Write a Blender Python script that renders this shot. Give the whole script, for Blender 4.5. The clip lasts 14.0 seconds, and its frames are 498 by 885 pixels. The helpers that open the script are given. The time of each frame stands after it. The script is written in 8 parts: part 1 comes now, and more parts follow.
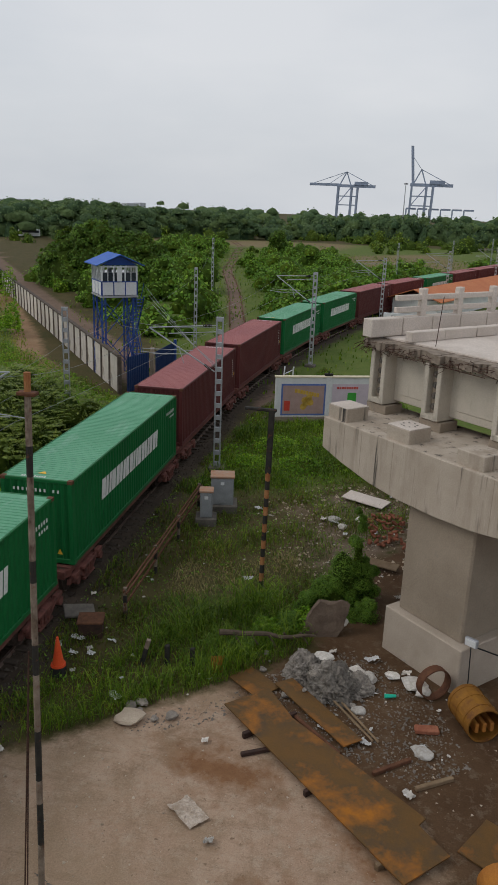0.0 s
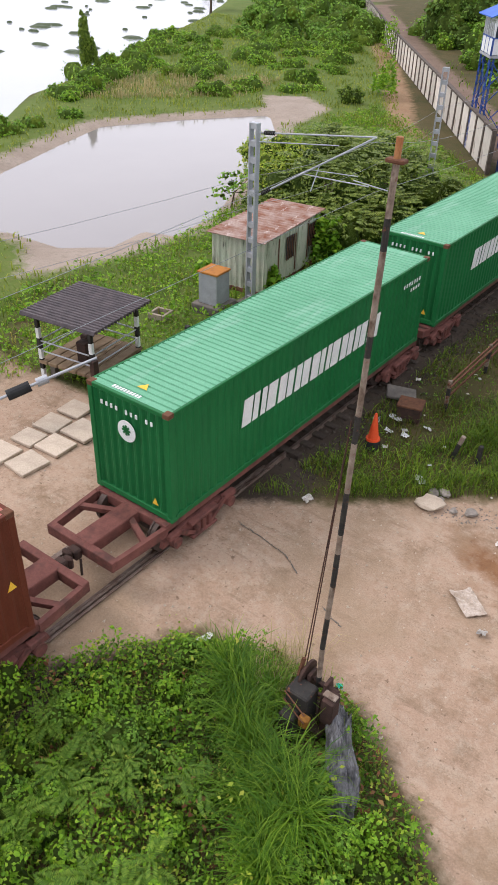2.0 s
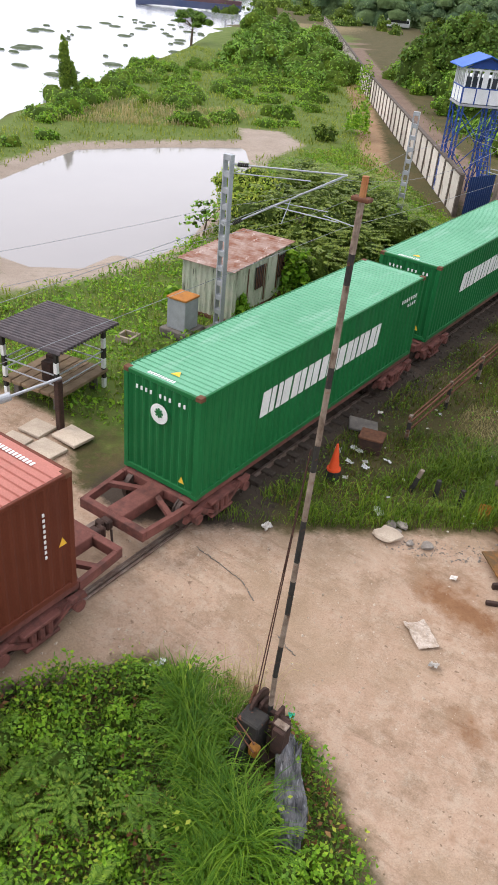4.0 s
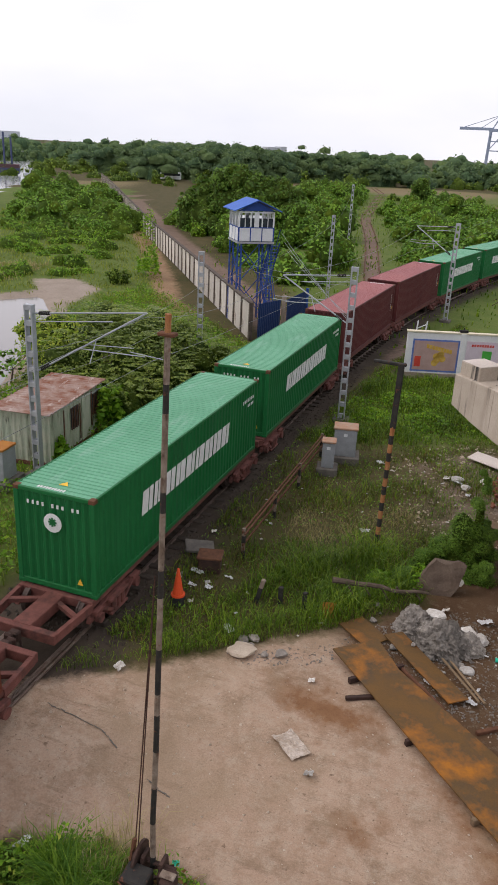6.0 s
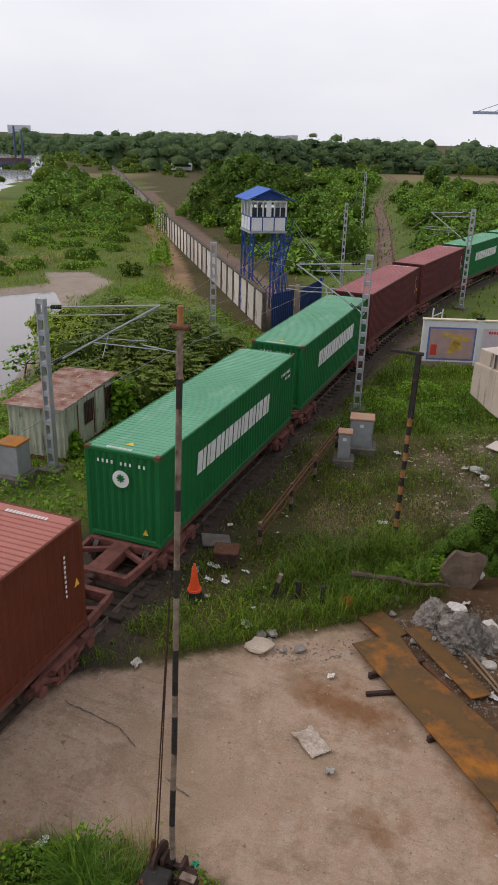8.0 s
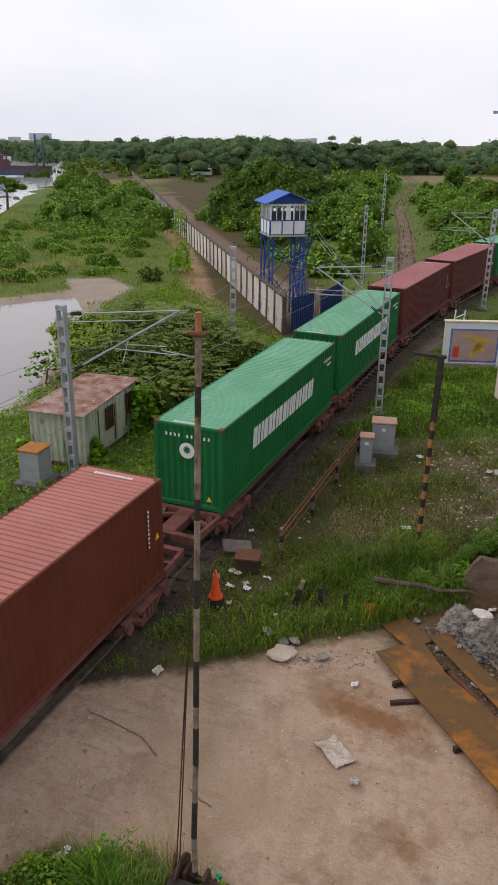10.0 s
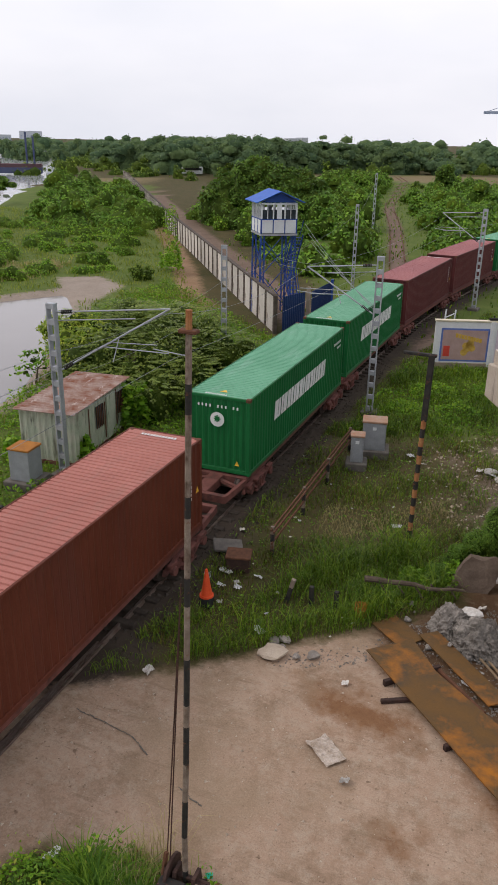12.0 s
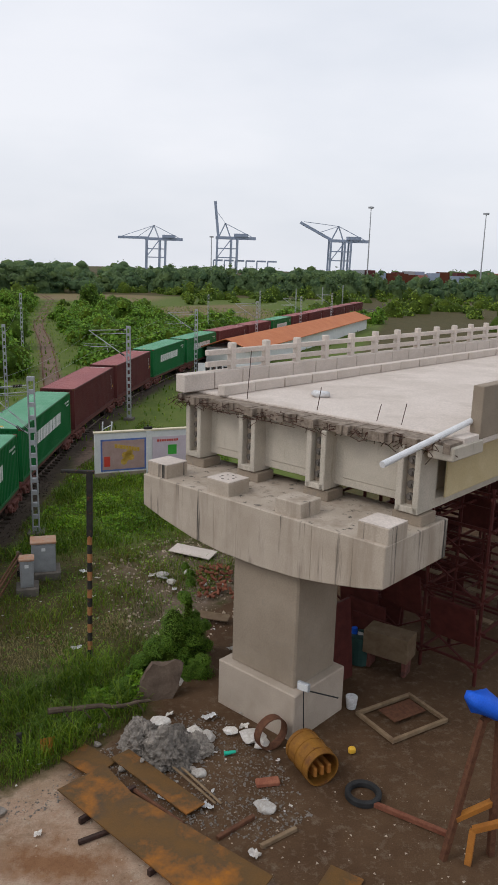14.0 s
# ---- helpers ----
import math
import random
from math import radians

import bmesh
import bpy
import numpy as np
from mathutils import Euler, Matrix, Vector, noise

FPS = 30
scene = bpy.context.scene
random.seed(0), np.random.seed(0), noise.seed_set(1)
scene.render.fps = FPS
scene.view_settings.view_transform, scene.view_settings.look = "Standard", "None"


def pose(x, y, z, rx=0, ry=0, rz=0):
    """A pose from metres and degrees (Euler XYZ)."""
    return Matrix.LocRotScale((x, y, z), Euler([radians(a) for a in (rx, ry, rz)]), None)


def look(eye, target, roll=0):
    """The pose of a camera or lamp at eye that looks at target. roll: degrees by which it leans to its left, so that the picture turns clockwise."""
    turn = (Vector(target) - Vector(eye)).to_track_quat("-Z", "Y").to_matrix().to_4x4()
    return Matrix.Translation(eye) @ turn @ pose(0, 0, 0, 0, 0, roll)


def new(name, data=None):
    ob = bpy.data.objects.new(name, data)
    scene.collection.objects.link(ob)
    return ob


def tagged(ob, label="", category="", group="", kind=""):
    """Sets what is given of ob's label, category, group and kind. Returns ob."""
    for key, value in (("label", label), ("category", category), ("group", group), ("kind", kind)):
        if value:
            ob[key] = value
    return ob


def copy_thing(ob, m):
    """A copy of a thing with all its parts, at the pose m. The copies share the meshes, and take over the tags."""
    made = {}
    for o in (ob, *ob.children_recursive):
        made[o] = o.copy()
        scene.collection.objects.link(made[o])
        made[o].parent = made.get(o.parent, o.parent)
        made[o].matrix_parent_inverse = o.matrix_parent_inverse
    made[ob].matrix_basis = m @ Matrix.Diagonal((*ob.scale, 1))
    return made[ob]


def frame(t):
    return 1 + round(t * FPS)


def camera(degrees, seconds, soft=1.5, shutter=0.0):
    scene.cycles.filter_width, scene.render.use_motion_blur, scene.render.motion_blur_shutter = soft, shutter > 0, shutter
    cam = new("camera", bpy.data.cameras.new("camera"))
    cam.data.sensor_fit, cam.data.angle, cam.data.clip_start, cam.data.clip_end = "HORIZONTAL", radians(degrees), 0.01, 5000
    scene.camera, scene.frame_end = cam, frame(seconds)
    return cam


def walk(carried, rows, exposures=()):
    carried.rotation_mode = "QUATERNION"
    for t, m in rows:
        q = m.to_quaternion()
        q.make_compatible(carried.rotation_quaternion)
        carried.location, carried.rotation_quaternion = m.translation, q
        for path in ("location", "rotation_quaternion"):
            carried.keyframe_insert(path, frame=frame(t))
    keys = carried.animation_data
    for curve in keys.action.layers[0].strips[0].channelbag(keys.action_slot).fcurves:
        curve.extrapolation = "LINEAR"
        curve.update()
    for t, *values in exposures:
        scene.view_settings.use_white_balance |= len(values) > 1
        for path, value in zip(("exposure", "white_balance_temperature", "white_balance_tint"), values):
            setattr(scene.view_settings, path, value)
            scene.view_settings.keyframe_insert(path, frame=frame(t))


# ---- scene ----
# ---------------------------------------------------------------- camera
PATH = [
    (0, (0.077, 0.039, 12.301), (-0.248, 1.922, 11.713), 2.2),
    (0.5, (0.028, 0.081, 12.258), (-0.363, 1.933, 11.611), 1.8),
    (1, (-0.01, 0.038, 12.272), (-0.573, 1.812, 11.541), 1.2),
    (1.5, (-0.037, 0.088, 12.225), (-0.79, 1.623, 11.187), 2.3),
    (2, (-0.07, 0.13, 12.219), (-1.047, 1.467, 11.097), 1.8),
    (2.5, (-0.074, -0.011, 12.186), (-0.995, 1.366, 11.066), 4.9),
    (2.7, (-0.059, 0.15, 12.19), (-0.996, 1.53, 11.087), 5.3),
    (4.8, (0.035, -0.003, 12.292), (-0.855, 1.508, 11.329), 5.3),
    (5, (0.038, -0.03, 12.298), (-0.813, 1.552, 11.42), 4.9),
    (5.5, (0.094, -0.053, 12.289), (-0.488, 1.67, 11.457), 2.6),
    (6, (0.096, -0.204, 12.337), (-0.526, 1.554, 11.611), 2.9),
    (6.5, (0.069, -0.154, 12.324), (-0.593, 1.593, 11.611), 1.8),
    (7, (0.059, -0.115, 12.299), (-0.628, 1.628, 11.598), 1.4),
    (7.5, (0.034, -0.016, 12.269), (-0.627, 1.723, 11.535), 1.7),
    (7.7, (-0.002, 0.023, 12.277), (-0.653, 1.759, 11.528), 1.8),
    (10, (-0.081, 0.242, 12.266), (-0.788, 1.959, 11.524), 0.7),
    (10.5, (-0.078, 0.252, 12.256), (-0.783, 1.963, 11.498), 0.8),
    (11, (-0.087, 0.252, 12.237), (-0.821, 1.955, 11.486), 0.4),
    (11.5, (-0.083, 0.273, 12.246), (-0.794, 1.987, 11.499), 0.6),
    (12, (-0.084, 0.262, 12.243), (-0.769, 1.988, 11.499), 1.0),
    (12.5, (-0.1, 0.3, 12.223), (-0.727, 2.057, 11.501), 1.4),
    (13, (-0.064, 0.298, 12.245), (-0.532, 2.106, 11.53), 0.4),
    (13.5, (0.109, 0.309, 12.447), (-0.145, 2.135, 11.672), 3.5),
    (14, (0.224, 0.223, 12.523), (0.352, 2.167, 12.073), 1.6),
]

cam = camera(36.5, 14.0, soft=1.6)
walk(cam, [(t, look(eye, target, roll)) for t, eye, target, roll in PATH], [(0.0, -0.54, 6400, 10), (0.8, -0.36, 6450, 11), (1.5, 0.2, 6450, 15), (2.0, 0.66, 6350, 17), (2.7, 0.84, 6350, 16), (5.0, 0.74, 6450, 15), (5.8, 0.22, 6500, 17), (6.5, -0.08, 6500, 17), (7.5, -0.14, 6500, 16),
                 (10.0, -0.03, 6500, 16), (12.5, -0.03, 6500, 16), (13.5, 0.06, 6500, 15), (14.0, -0.22, 6350, 12)])

# ---------------------------------------------------------------- sky and sun (overcast)
SUN_AZ, SUN_EL = radians(250), radians(46)     # compass angle from +y, clockwise
world = bpy.data.worlds.new("overcast_sky")
scene.world = world
world.use_nodes = True
wn, wl = world.node_tree.nodes, world.node_tree.links
wn.clear()
w_out, w_bg = wn.new("ShaderNodeOutputWorld"), wn.new("ShaderNodeBackground")
w_sky = wn.new("ShaderNodeTexSky")
w_sky.sky_type, w_sky.sun_disc = "NISHITA", False
w_sky.sun_elevation, w_sky.sun_rotation = SUN_EL, SUN_AZ
w_sky.air_density, w_sky.dust_density = 1.2, 4.0
w_tc, w_map, w_noise, w_ramp = (wn.new("ShaderNode" + k) for k in ("TexCoord", "Mapping", "TexNoise", "ValToRGB"))
w_map.inputs["Scale"].default_value = (1.0, 1.0, 3.0)
w_noise.inputs["Scale"].default_value, w_noise.inputs["Detail"].default_value = 1.7, 5
w_ramp.color_ramp.elements[0].position, w_ramp.color_ramp.elements[0].color = 0.30, (6.2, 6.6, 7.1, 1)
w_ramp.color_ramp.elements[1].position, w_ramp.color_ramp.elements[1].color = 0.70, (8.2, 8.3, 8.5, 1)
w_mix = wn.new("ShaderNodeMix")
w_mix.data_type = "RGBA"
w_mix.inputs["Factor"].default_value = 0.88
w_bg.inputs["Strength"].default_value = 0.136
wl.new(w_tc.outputs["Generated"], w_map.inputs["Vector"])
wl.new(w_map.outputs["Vector"], w_noise.inputs["Vector"])
wl.new(w_noise.outputs["Fac"], w_ramp.inputs["Fac"])
wl.new(w_sky.outputs["Color"], w_mix.inputs[6])
wl.new(w_ramp.outputs["Color"], w_mix.inputs[7])
wl.new(w_mix.outputs[2], w_bg.inputs["Color"])
wl.new(w_bg.outputs["Background"], w_out.inputs["Surface"])
sun = new("sun", bpy.data.lights.new("sun", "SUN"))
sun.data.energy, sun.data.angle, sun.data.color = 0.95, radians(24), (1.0, 0.96, 0.9)
SUN_DIR = Vector((math.sin(SUN_AZ) * math.cos(SUN_EL), math.cos(SUN_AZ) * math.cos(SUN_EL), math.sin(SUN_EL)))
sun.matrix_world = look(SUN_DIR * 50, (0, 0, 0))

# ---------------------------------------------------------------- materials
def ramp(nt, fac, stops):
    r = nt.nodes.new("ShaderNodeValToRGB")
    while len(r.color_ramp.elements) < len(stops):
        r.color_ramp.elements.new(0.5)
    for e, (p, c) in zip(r.color_ramp.elements, stops):
        e.position = p
        e.color = (*c, 1) if len(c) == 3 else c
    nt.links.new(fac, r.inputs["Fac"])
    return r.outputs["Color"]


def noise_node(nt, vec, scale, detail=6, rough=0.6, stretch=None):
    if stretch:
        m = nt.nodes.new("ShaderNodeMapping")
        m.inputs["Scale"].default_value = stretch
        nt.links.new(vec, m.inputs["Vector"])
        vec = m.outputs["Vector"]
    n = nt.nodes.new("ShaderNodeTexNoise")
    n.inputs["Scale"].default_value, n.inputs["Detail"].default_value, n.inputs["Roughness"].default_value = scale, detail, rough
    nt.links.new(vec, n.inputs["Vector"])
    return n.outputs["Fac"]


def mix(nt, fac, a, b, mode="MIX"):
    m = nt.nodes.new("ShaderNodeMix")
    m.data_type, m.blend_type = "RGBA", mode
    for sock, val in ((m.inputs[0], fac), (m.inputs[6], a), (m.inputs[7], b)):
        if isinstance(val, (int, float)):
            sock.default_value = val
        elif isinstance(val, tuple):
            sock.default_value = (*val, 1)
        else:
            nt.links.new(val, sock)
    return m.outputs[2]


def math_node(nt, op, a, b=0.0, clamp=False):
    m = nt.nodes.new("ShaderNodeMath")
    m.operation, m.use_clamp = op, clamp
    for sock, val in ((m.inputs[0], a), (m.inputs[1], b)):
        if isinstance(val, (int, float)):
            sock.default_value = val
        else:
            nt.links.new(val, sock)
    return m.outputs[0]


def blank(name):
    m = bpy.data.materials.new(name)
    m.use_nodes = True
    nt = m.node_tree
    return m, nt, nt.nodes["Principled BSDF"]


def bump_to(nt, bsdf, height, strength, dist=0.02):
    b = nt.nodes.new("ShaderNodeBump")
    b.inputs["Strength"].default_value, b.inputs["Distance"].default_value = strength, dist
    nt.links.new(height, b.inputs["Height"])
    nt.links.new(b.outputs["Normal"], bsdf.inputs["Normal"])


def mat(name, c1, c2, rough=0.75, metal=0.0, scale=2.0, fine=45.0, bump=0.25, stains=(), spread=0.0):
    """Two-scale surface. stains: rows of (colour, scale, low, high, stretch)."""
    m, nt, bsdf = blank(name)
    vec = nt.nodes.new("ShaderNodeTexCoord").outputs["Object"]
    big, small = noise_node(nt, vec, scale), noise_node(nt, vec, fine, 4)
    col = mix(nt, ramp(nt, big, ((0.35, (0, 0, 0)), (0.65, (1, 1, 1)))), c1, c2)
    col = mix(nt, 0.35, col, ramp(nt, small, ((0.3, (0.55, 0.55, 0.55)), (0.7, (1.3, 1.3, 1.3)))), "MULTIPLY")
    for sc, s_scale, lo, hi, stretch in stains:
        f = ramp(nt, noise_node(nt, vec, s_scale, 8, 0.65, stretch), ((lo, (0, 0, 0)), (hi, (1, 1, 1))))
        col = mix(nt, f, col, sc)
    if spread:
        oi = nt.nodes.new("ShaderNodeObjectInfo").outputs["Random"]
        k = math_node(nt, "ADD", math_node(nt, "MULTIPLY", oi, 2 * spread), 1 - spread)
        cc = nt.nodes.new("ShaderNodeCombineColor")
        for i in range(3):
            nt.links.new(k, cc.inputs[i])
        col = mix(nt, 1.0, col, cc.outputs[0], "MULTIPLY")
    nt.links.new(col, bsdf.inputs["Base Color"])
    bsdf.inputs["Roughness"].default_value, bsdf.inputs["Metallic"].default_value = rough, metal
    bsdf.inputs["Specular IOR Level"].default_value = 0.5 if rough < 0.3 else 0.2
    bump_to(nt, bsdf, small, bump)
    return m


def leaf_mat(name, stops, rough=0.55, trans=0.3):
    m, nt, bsdf = blank(name)
    rnd = nt.nodes.new("ShaderNodeNewGeometry").outputs["Random Per Island"]
    col = ramp(nt, rnd, stops)
    vec = nt.nodes.new("ShaderNodeTexCoord").outputs["Object"]
    col = mix(nt, 0.6, col, ramp(nt, noise_node(nt, vec, 0.22, 4), ((0.32, (0.5, 0.55, 0.5)), (0.68, (1.5, 1.4, 1.15)))), "MULTIPLY")
    nt.links.new(col, bsdf.inputs["Base Color"])
    bsdf.inputs["Roughness"].default_value = rough
    bsdf.inputs["Specular IOR Level"].default_value = 0.25
    tr = nt.nodes.new("ShaderNodeBsdfTranslucent")
    nt.links.new(col, tr.inputs["Color"])
    ms = nt.nodes.new("ShaderNodeMixShader")
    ms.inputs[0].default_value = trans
    nt.links.new(bsdf.outputs[0], ms.inputs[1])
    nt.links.new(tr.outputs[0], ms.inputs[2])
    nt.links.new(ms.outputs[0], nt.nodes["Material Output"].inputs["Surface"])
    return m


RUST, DARK, GRIME = (0.16, 0.06, 0.03), (0.03, 0.028, 0.025), (0.09, 0.075, 0.06)
# Each roof colour is paler than its container's side colour.
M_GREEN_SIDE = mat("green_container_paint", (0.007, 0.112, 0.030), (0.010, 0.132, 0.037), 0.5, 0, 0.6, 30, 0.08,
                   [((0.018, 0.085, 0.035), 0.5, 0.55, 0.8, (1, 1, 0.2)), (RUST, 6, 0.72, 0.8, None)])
M_GREEN_ROOF = mat("pale_green_roof_paint", (0.108, 0.315, 0.182), (0.142, 0.368, 0.225), 0.6, 0, 0.5, 30, 0.1,
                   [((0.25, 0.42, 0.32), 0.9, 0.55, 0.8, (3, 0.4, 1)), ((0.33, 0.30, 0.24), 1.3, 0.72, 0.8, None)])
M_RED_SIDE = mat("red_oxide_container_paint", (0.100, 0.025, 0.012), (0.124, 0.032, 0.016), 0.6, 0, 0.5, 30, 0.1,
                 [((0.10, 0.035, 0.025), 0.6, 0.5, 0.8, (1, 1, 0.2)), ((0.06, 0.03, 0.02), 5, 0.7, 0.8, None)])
M_RED_ROOF = mat("pale_red_roof_paint", (0.36, 0.135, 0.105), (0.42, 0.165, 0.13), 0.65, 0, 0.5, 30, 0.1,
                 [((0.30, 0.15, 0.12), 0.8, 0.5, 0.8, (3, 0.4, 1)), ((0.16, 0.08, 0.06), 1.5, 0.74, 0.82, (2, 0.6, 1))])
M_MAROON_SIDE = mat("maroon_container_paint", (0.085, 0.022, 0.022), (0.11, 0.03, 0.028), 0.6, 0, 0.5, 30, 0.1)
M_MAROON_ROOF = mat("pale_maroon_roof_paint", (0.30, 0.11, 0.11), (0.35, 0.13, 0.125), 0.65, 0, 0.5, 30, 0.1)
M_WHITE_MARK = mat("white_marking_paint", (0.62, 0.63, 0.60), (0.72, 0.72, 0.70), 0.6, 0, 3, 40, 0.05,
                   [((0.3, 0.4, 0.33), 5, 0.62, 0.75, None)])
M_YELLOW_MARK = mat("yellow_marking_paint", (0.75, 0.42, 0.04), (0.8, 0.5, 0.06), 0.6)
M_CASTING = mat("rusty_steel_casting", (0.11, 0.050, 0.030), (0.17, 0.078, 0.044), 0.8, 0.3, 8)
M_WAGON = mat("rusty_wagon_steel", (0.13, 0.05, 0.04), (0.19, 0.075, 0.06), 0.8, 0.1, 3, 40, 0.3,
              [((0.05, 0.03, 0.025), 2.5, 0.5, 0.75, None)])
M_BOGIE = mat("oily_dark_steel", (0.045, 0.03, 0.025), (0.08, 0.045, 0.035), 0.75, 0.3, 5)
M_WHEEL = mat("worn_wheel_steel", (0.06, 0.042, 0.036), (0.10, 0.075, 0.062), 0.6, 0.3, 8)
M_RAIL = mat("rail_steel", (0.14, 0.09, 0.07), (0.22, 0.17, 0.14), 0.5, 0.6, 4)
# Sleeper colour lowered to deepen the shade under the train.
M_SLEEPER = mat("shade_darkened_sleeper", (0.042, 0.032, 0.025), (0.068, 0.053, 0.041), 0.9, 0, 4, spread=0.15)
M_CONC = mat("weathered_cast_concrete", (0.40, 0.335, 0.265), (0.49, 0.42, 0.345), 0.92, 0, 0.8, 30, 0.25,
             [((0.28, 0.225, 0.17), 0.8, 0.50, 0.72, (1.8, 1.8, 0.25)), ((0.05, 0.045, 0.04), 0.7, 0.565, 0.67, (4.2, 4.2, 0.22))])
M_CONC_COL = mat("grey_column_concrete", (0.265, 0.215, 0.162), (0.329, 0.270, 0.207), 0.9, 0, 0.7, 30, 0.15,
                 [((0.233, 0.205, 0.176), 1.5, 0.6, 0.75, None)])
M_CONC_BASE = mat("pale_plinth_concrete", (0.382, 0.320, 0.257), (0.456, 0.385, 0.315), 0.85, 0, 0.8, 30, 0.15,
                  [((0.350, 0.290, 0.225), 1.2, 0.55, 0.8, (1, 1, 0.5))])
M_CONC_PALE = mat("pale_deck_concrete", (0.566, 0.495, 0.435), (0.648, 0.572, 0.510), 0.9, 0, 0.4, 20, 0.15,
                  [((0.432, 0.369, 0.312), 0.6, 0.5, 0.8, None), ((0.308, 0.262, 0.227), 2.5, 0.66, 0.8, None)])
M_CONC_GIRDER = mat("grey_girder_concrete", (0.445, 0.400, 0.329), (0.530, 0.475, 0.396), 0.88, 0, 1.0, 30, 0.15,
                    [((0.276, 0.240, 0.189), 1.8, 0.58, 0.78, (2, 2, 0.3))])
M_CONC_DARK = mat("stained_dark_concrete", (0.10, 0.09, 0.08), (0.16, 0.14, 0.12), 0.95, 0, 3)
M_BUFF = mat("buff_painted_concrete", (0.52, 0.42, 0.24), (0.58, 0.48, 0.29), 0.85, 0, 1)
M_REBAR = mat("rusty_reinforcing_bar", (0.06, 0.035, 0.028), (0.11, 0.055, 0.04), 0.85, 0.3, 10)
M_PLATE = mat("rusted_steel_plate", (0.150, 0.078, 0.024), (0.108, 0.064, 0.027), 0.7, 0.1, 0.9, 35, 0.2,
              [((0.078, 0.055, 0.034), 1.1, 0.45, 0.66, None), ((0.40, 0.145, 0.014), 1.0, 0.50, 0.74, None), ((0.5, 0.40, 0.31), 5, 0.74, 0.77, (1, 6, 1))])
M_ORANGE_STEEL = mat("orange_rusted_steel", (0.42, 0.17, 0.03), (0.33, 0.13, 0.03), 0.7, 0.1, 1.4, 35, 0.2,
                     [((0.16, 0.075, 0.03), 2.2, 0.55, 0.75, None)])
M_YELLOW_STEEL = mat("chipped_yellow_drum_paint", (0.28, 0.13, 0.022), (0.20, 0.085, 0.018), 0.65, 0.1, 3, 35, 0.2,
                     [((0.14, 0.06, 0.025), 4, 0.55, 0.68, None)])
M_MAROON_STEEL = mat("maroon_staging_steel", (0.066, 0.015, 0.013), (0.096, 0.024, 0.019), 0.7, 0.1, 3, 35, 0.2)
M_BLACK = mat("flaking_black_paint", (0.022, 0.021, 0.02), (0.04, 0.036, 0.03), 0.7, 0, 6, 40, 0.2, [(RUST, 7, 0.6, 0.7, None)])
M_POLE_WHITE = mat("dirty_white_paint", (0.15, 0.108, 0.078), (0.27, 0.215, 0.17), 0.7, 0, 4, 40, 0.2, [((0.075, 0.045, 0.03), 5, 0.52, 0.66, (1, 1, 0.5)), (RUST, 6, 0.58, 0.7, None)])
M_POLE_ORANGE = mat("faded_orange_band_paint", (0.30, 0.115, 0.042), (0.38, 0.19, 0.08), 0.7, 0, 4, 40, 0.2, [(RUST, 6, 0.55, 0.7, None)])
M_WHITE = mat("white_painted_steel", (0.62, 0.63, 0.63), (0.7, 0.71, 0.71), 0.6, 0, 2, 40, 0.05, [((0.5, 0.48, 0.44), 3, 0.6, 0.8, None)])
M_LIME = mat("whitewashed_plaster", (0.66, 0.66, 0.66), (0.74, 0.74, 0.73), 0.9, 0, 1.5, 40, 0.1, [((0.42, 0.40, 0.36), 2, 0.6, 0.8, (2, 2, 0.4))])
M_CREAM = mat("cream_coping_paint", (0.62, 0.55, 0.40), (0.7, 0.62, 0.46), 0.85)
M_BLUE = mat("deep_blue_painted_steel", (0.02, 0.06, 0.24), (0.03, 0.075, 0.29), 0.55, 0, 2, 40, 0.1)
M_BLUE_ROOF = mat("blue_roof_sheet", (0.025, 0.10, 0.42), (0.035, 0.13, 0.48), 0.5, 0, 1.5, 40, 0.1)
M_NAVY = mat("navy_sheet_fence_paint", (0.018, 0.04, 0.12), (0.025, 0.055, 0.15), 0.6, 0, 1.5, 40, 0.1, [((0.05, 0.06, 0.09), 2, 0.6, 0.8, None)])
M_GLASS = mat("dark_window_glass", (0.03, 0.04, 0.05), (0.05, 0.06, 0.07), 0.08, 0, 2, 40, 0.0)
M_GALV = mat("galvanised_steel", (0.34, 0.35, 0.37), (0.42, 0.43, 0.45), 0.55, 0.45, 3, 40, 0.1, [((0.22, 0.21, 0.2), 4, 0.6, 0.8, None)])
M_CAB = mat("grey_cabinet_paint", (0.25, 0.26, 0.27), (0.31, 0.32, 0.33), 0.6, 0, 3, 40, 0.1, [((0.2, 0.18, 0.16), 3, 0.6, 0.8, (2, 2, 0.4))])
M_CAB_TOP = mat("rust_stained_cabinet_top", (0.36, 0.27, 0.20), (0.38, 0.19, 0.11), 0.75, 0, 4, 40, 0.1)
M_RUST_ROOF = mat("rusted_roof_sheet", (0.20, 0.075, 0.04), (0.36, 0.27, 0.23), 0.8, 0.1, 1.6, 40, 0.2, [((0.45, 0.36, 0.32), 1.5, 0.6, 0.68, (3, 0.5, 1))])
M_SHED = mat("mildewed_pale_green_paint", (0.47, 0.46, 0.36), (0.36, 0.40, 0.30), 0.8, 0, 2, 40, 0.15,
             [((0.10, 0.085, 0.05), 1.3, 0.56, 0.7, (2.4, 2.4, 0.3)), ((0.03, 0.03, 0.022), 2.4, 0.59, 0.7, (2.4, 2.4, 0.3)), (RUST, 5, 0.68, 0.76, None)])
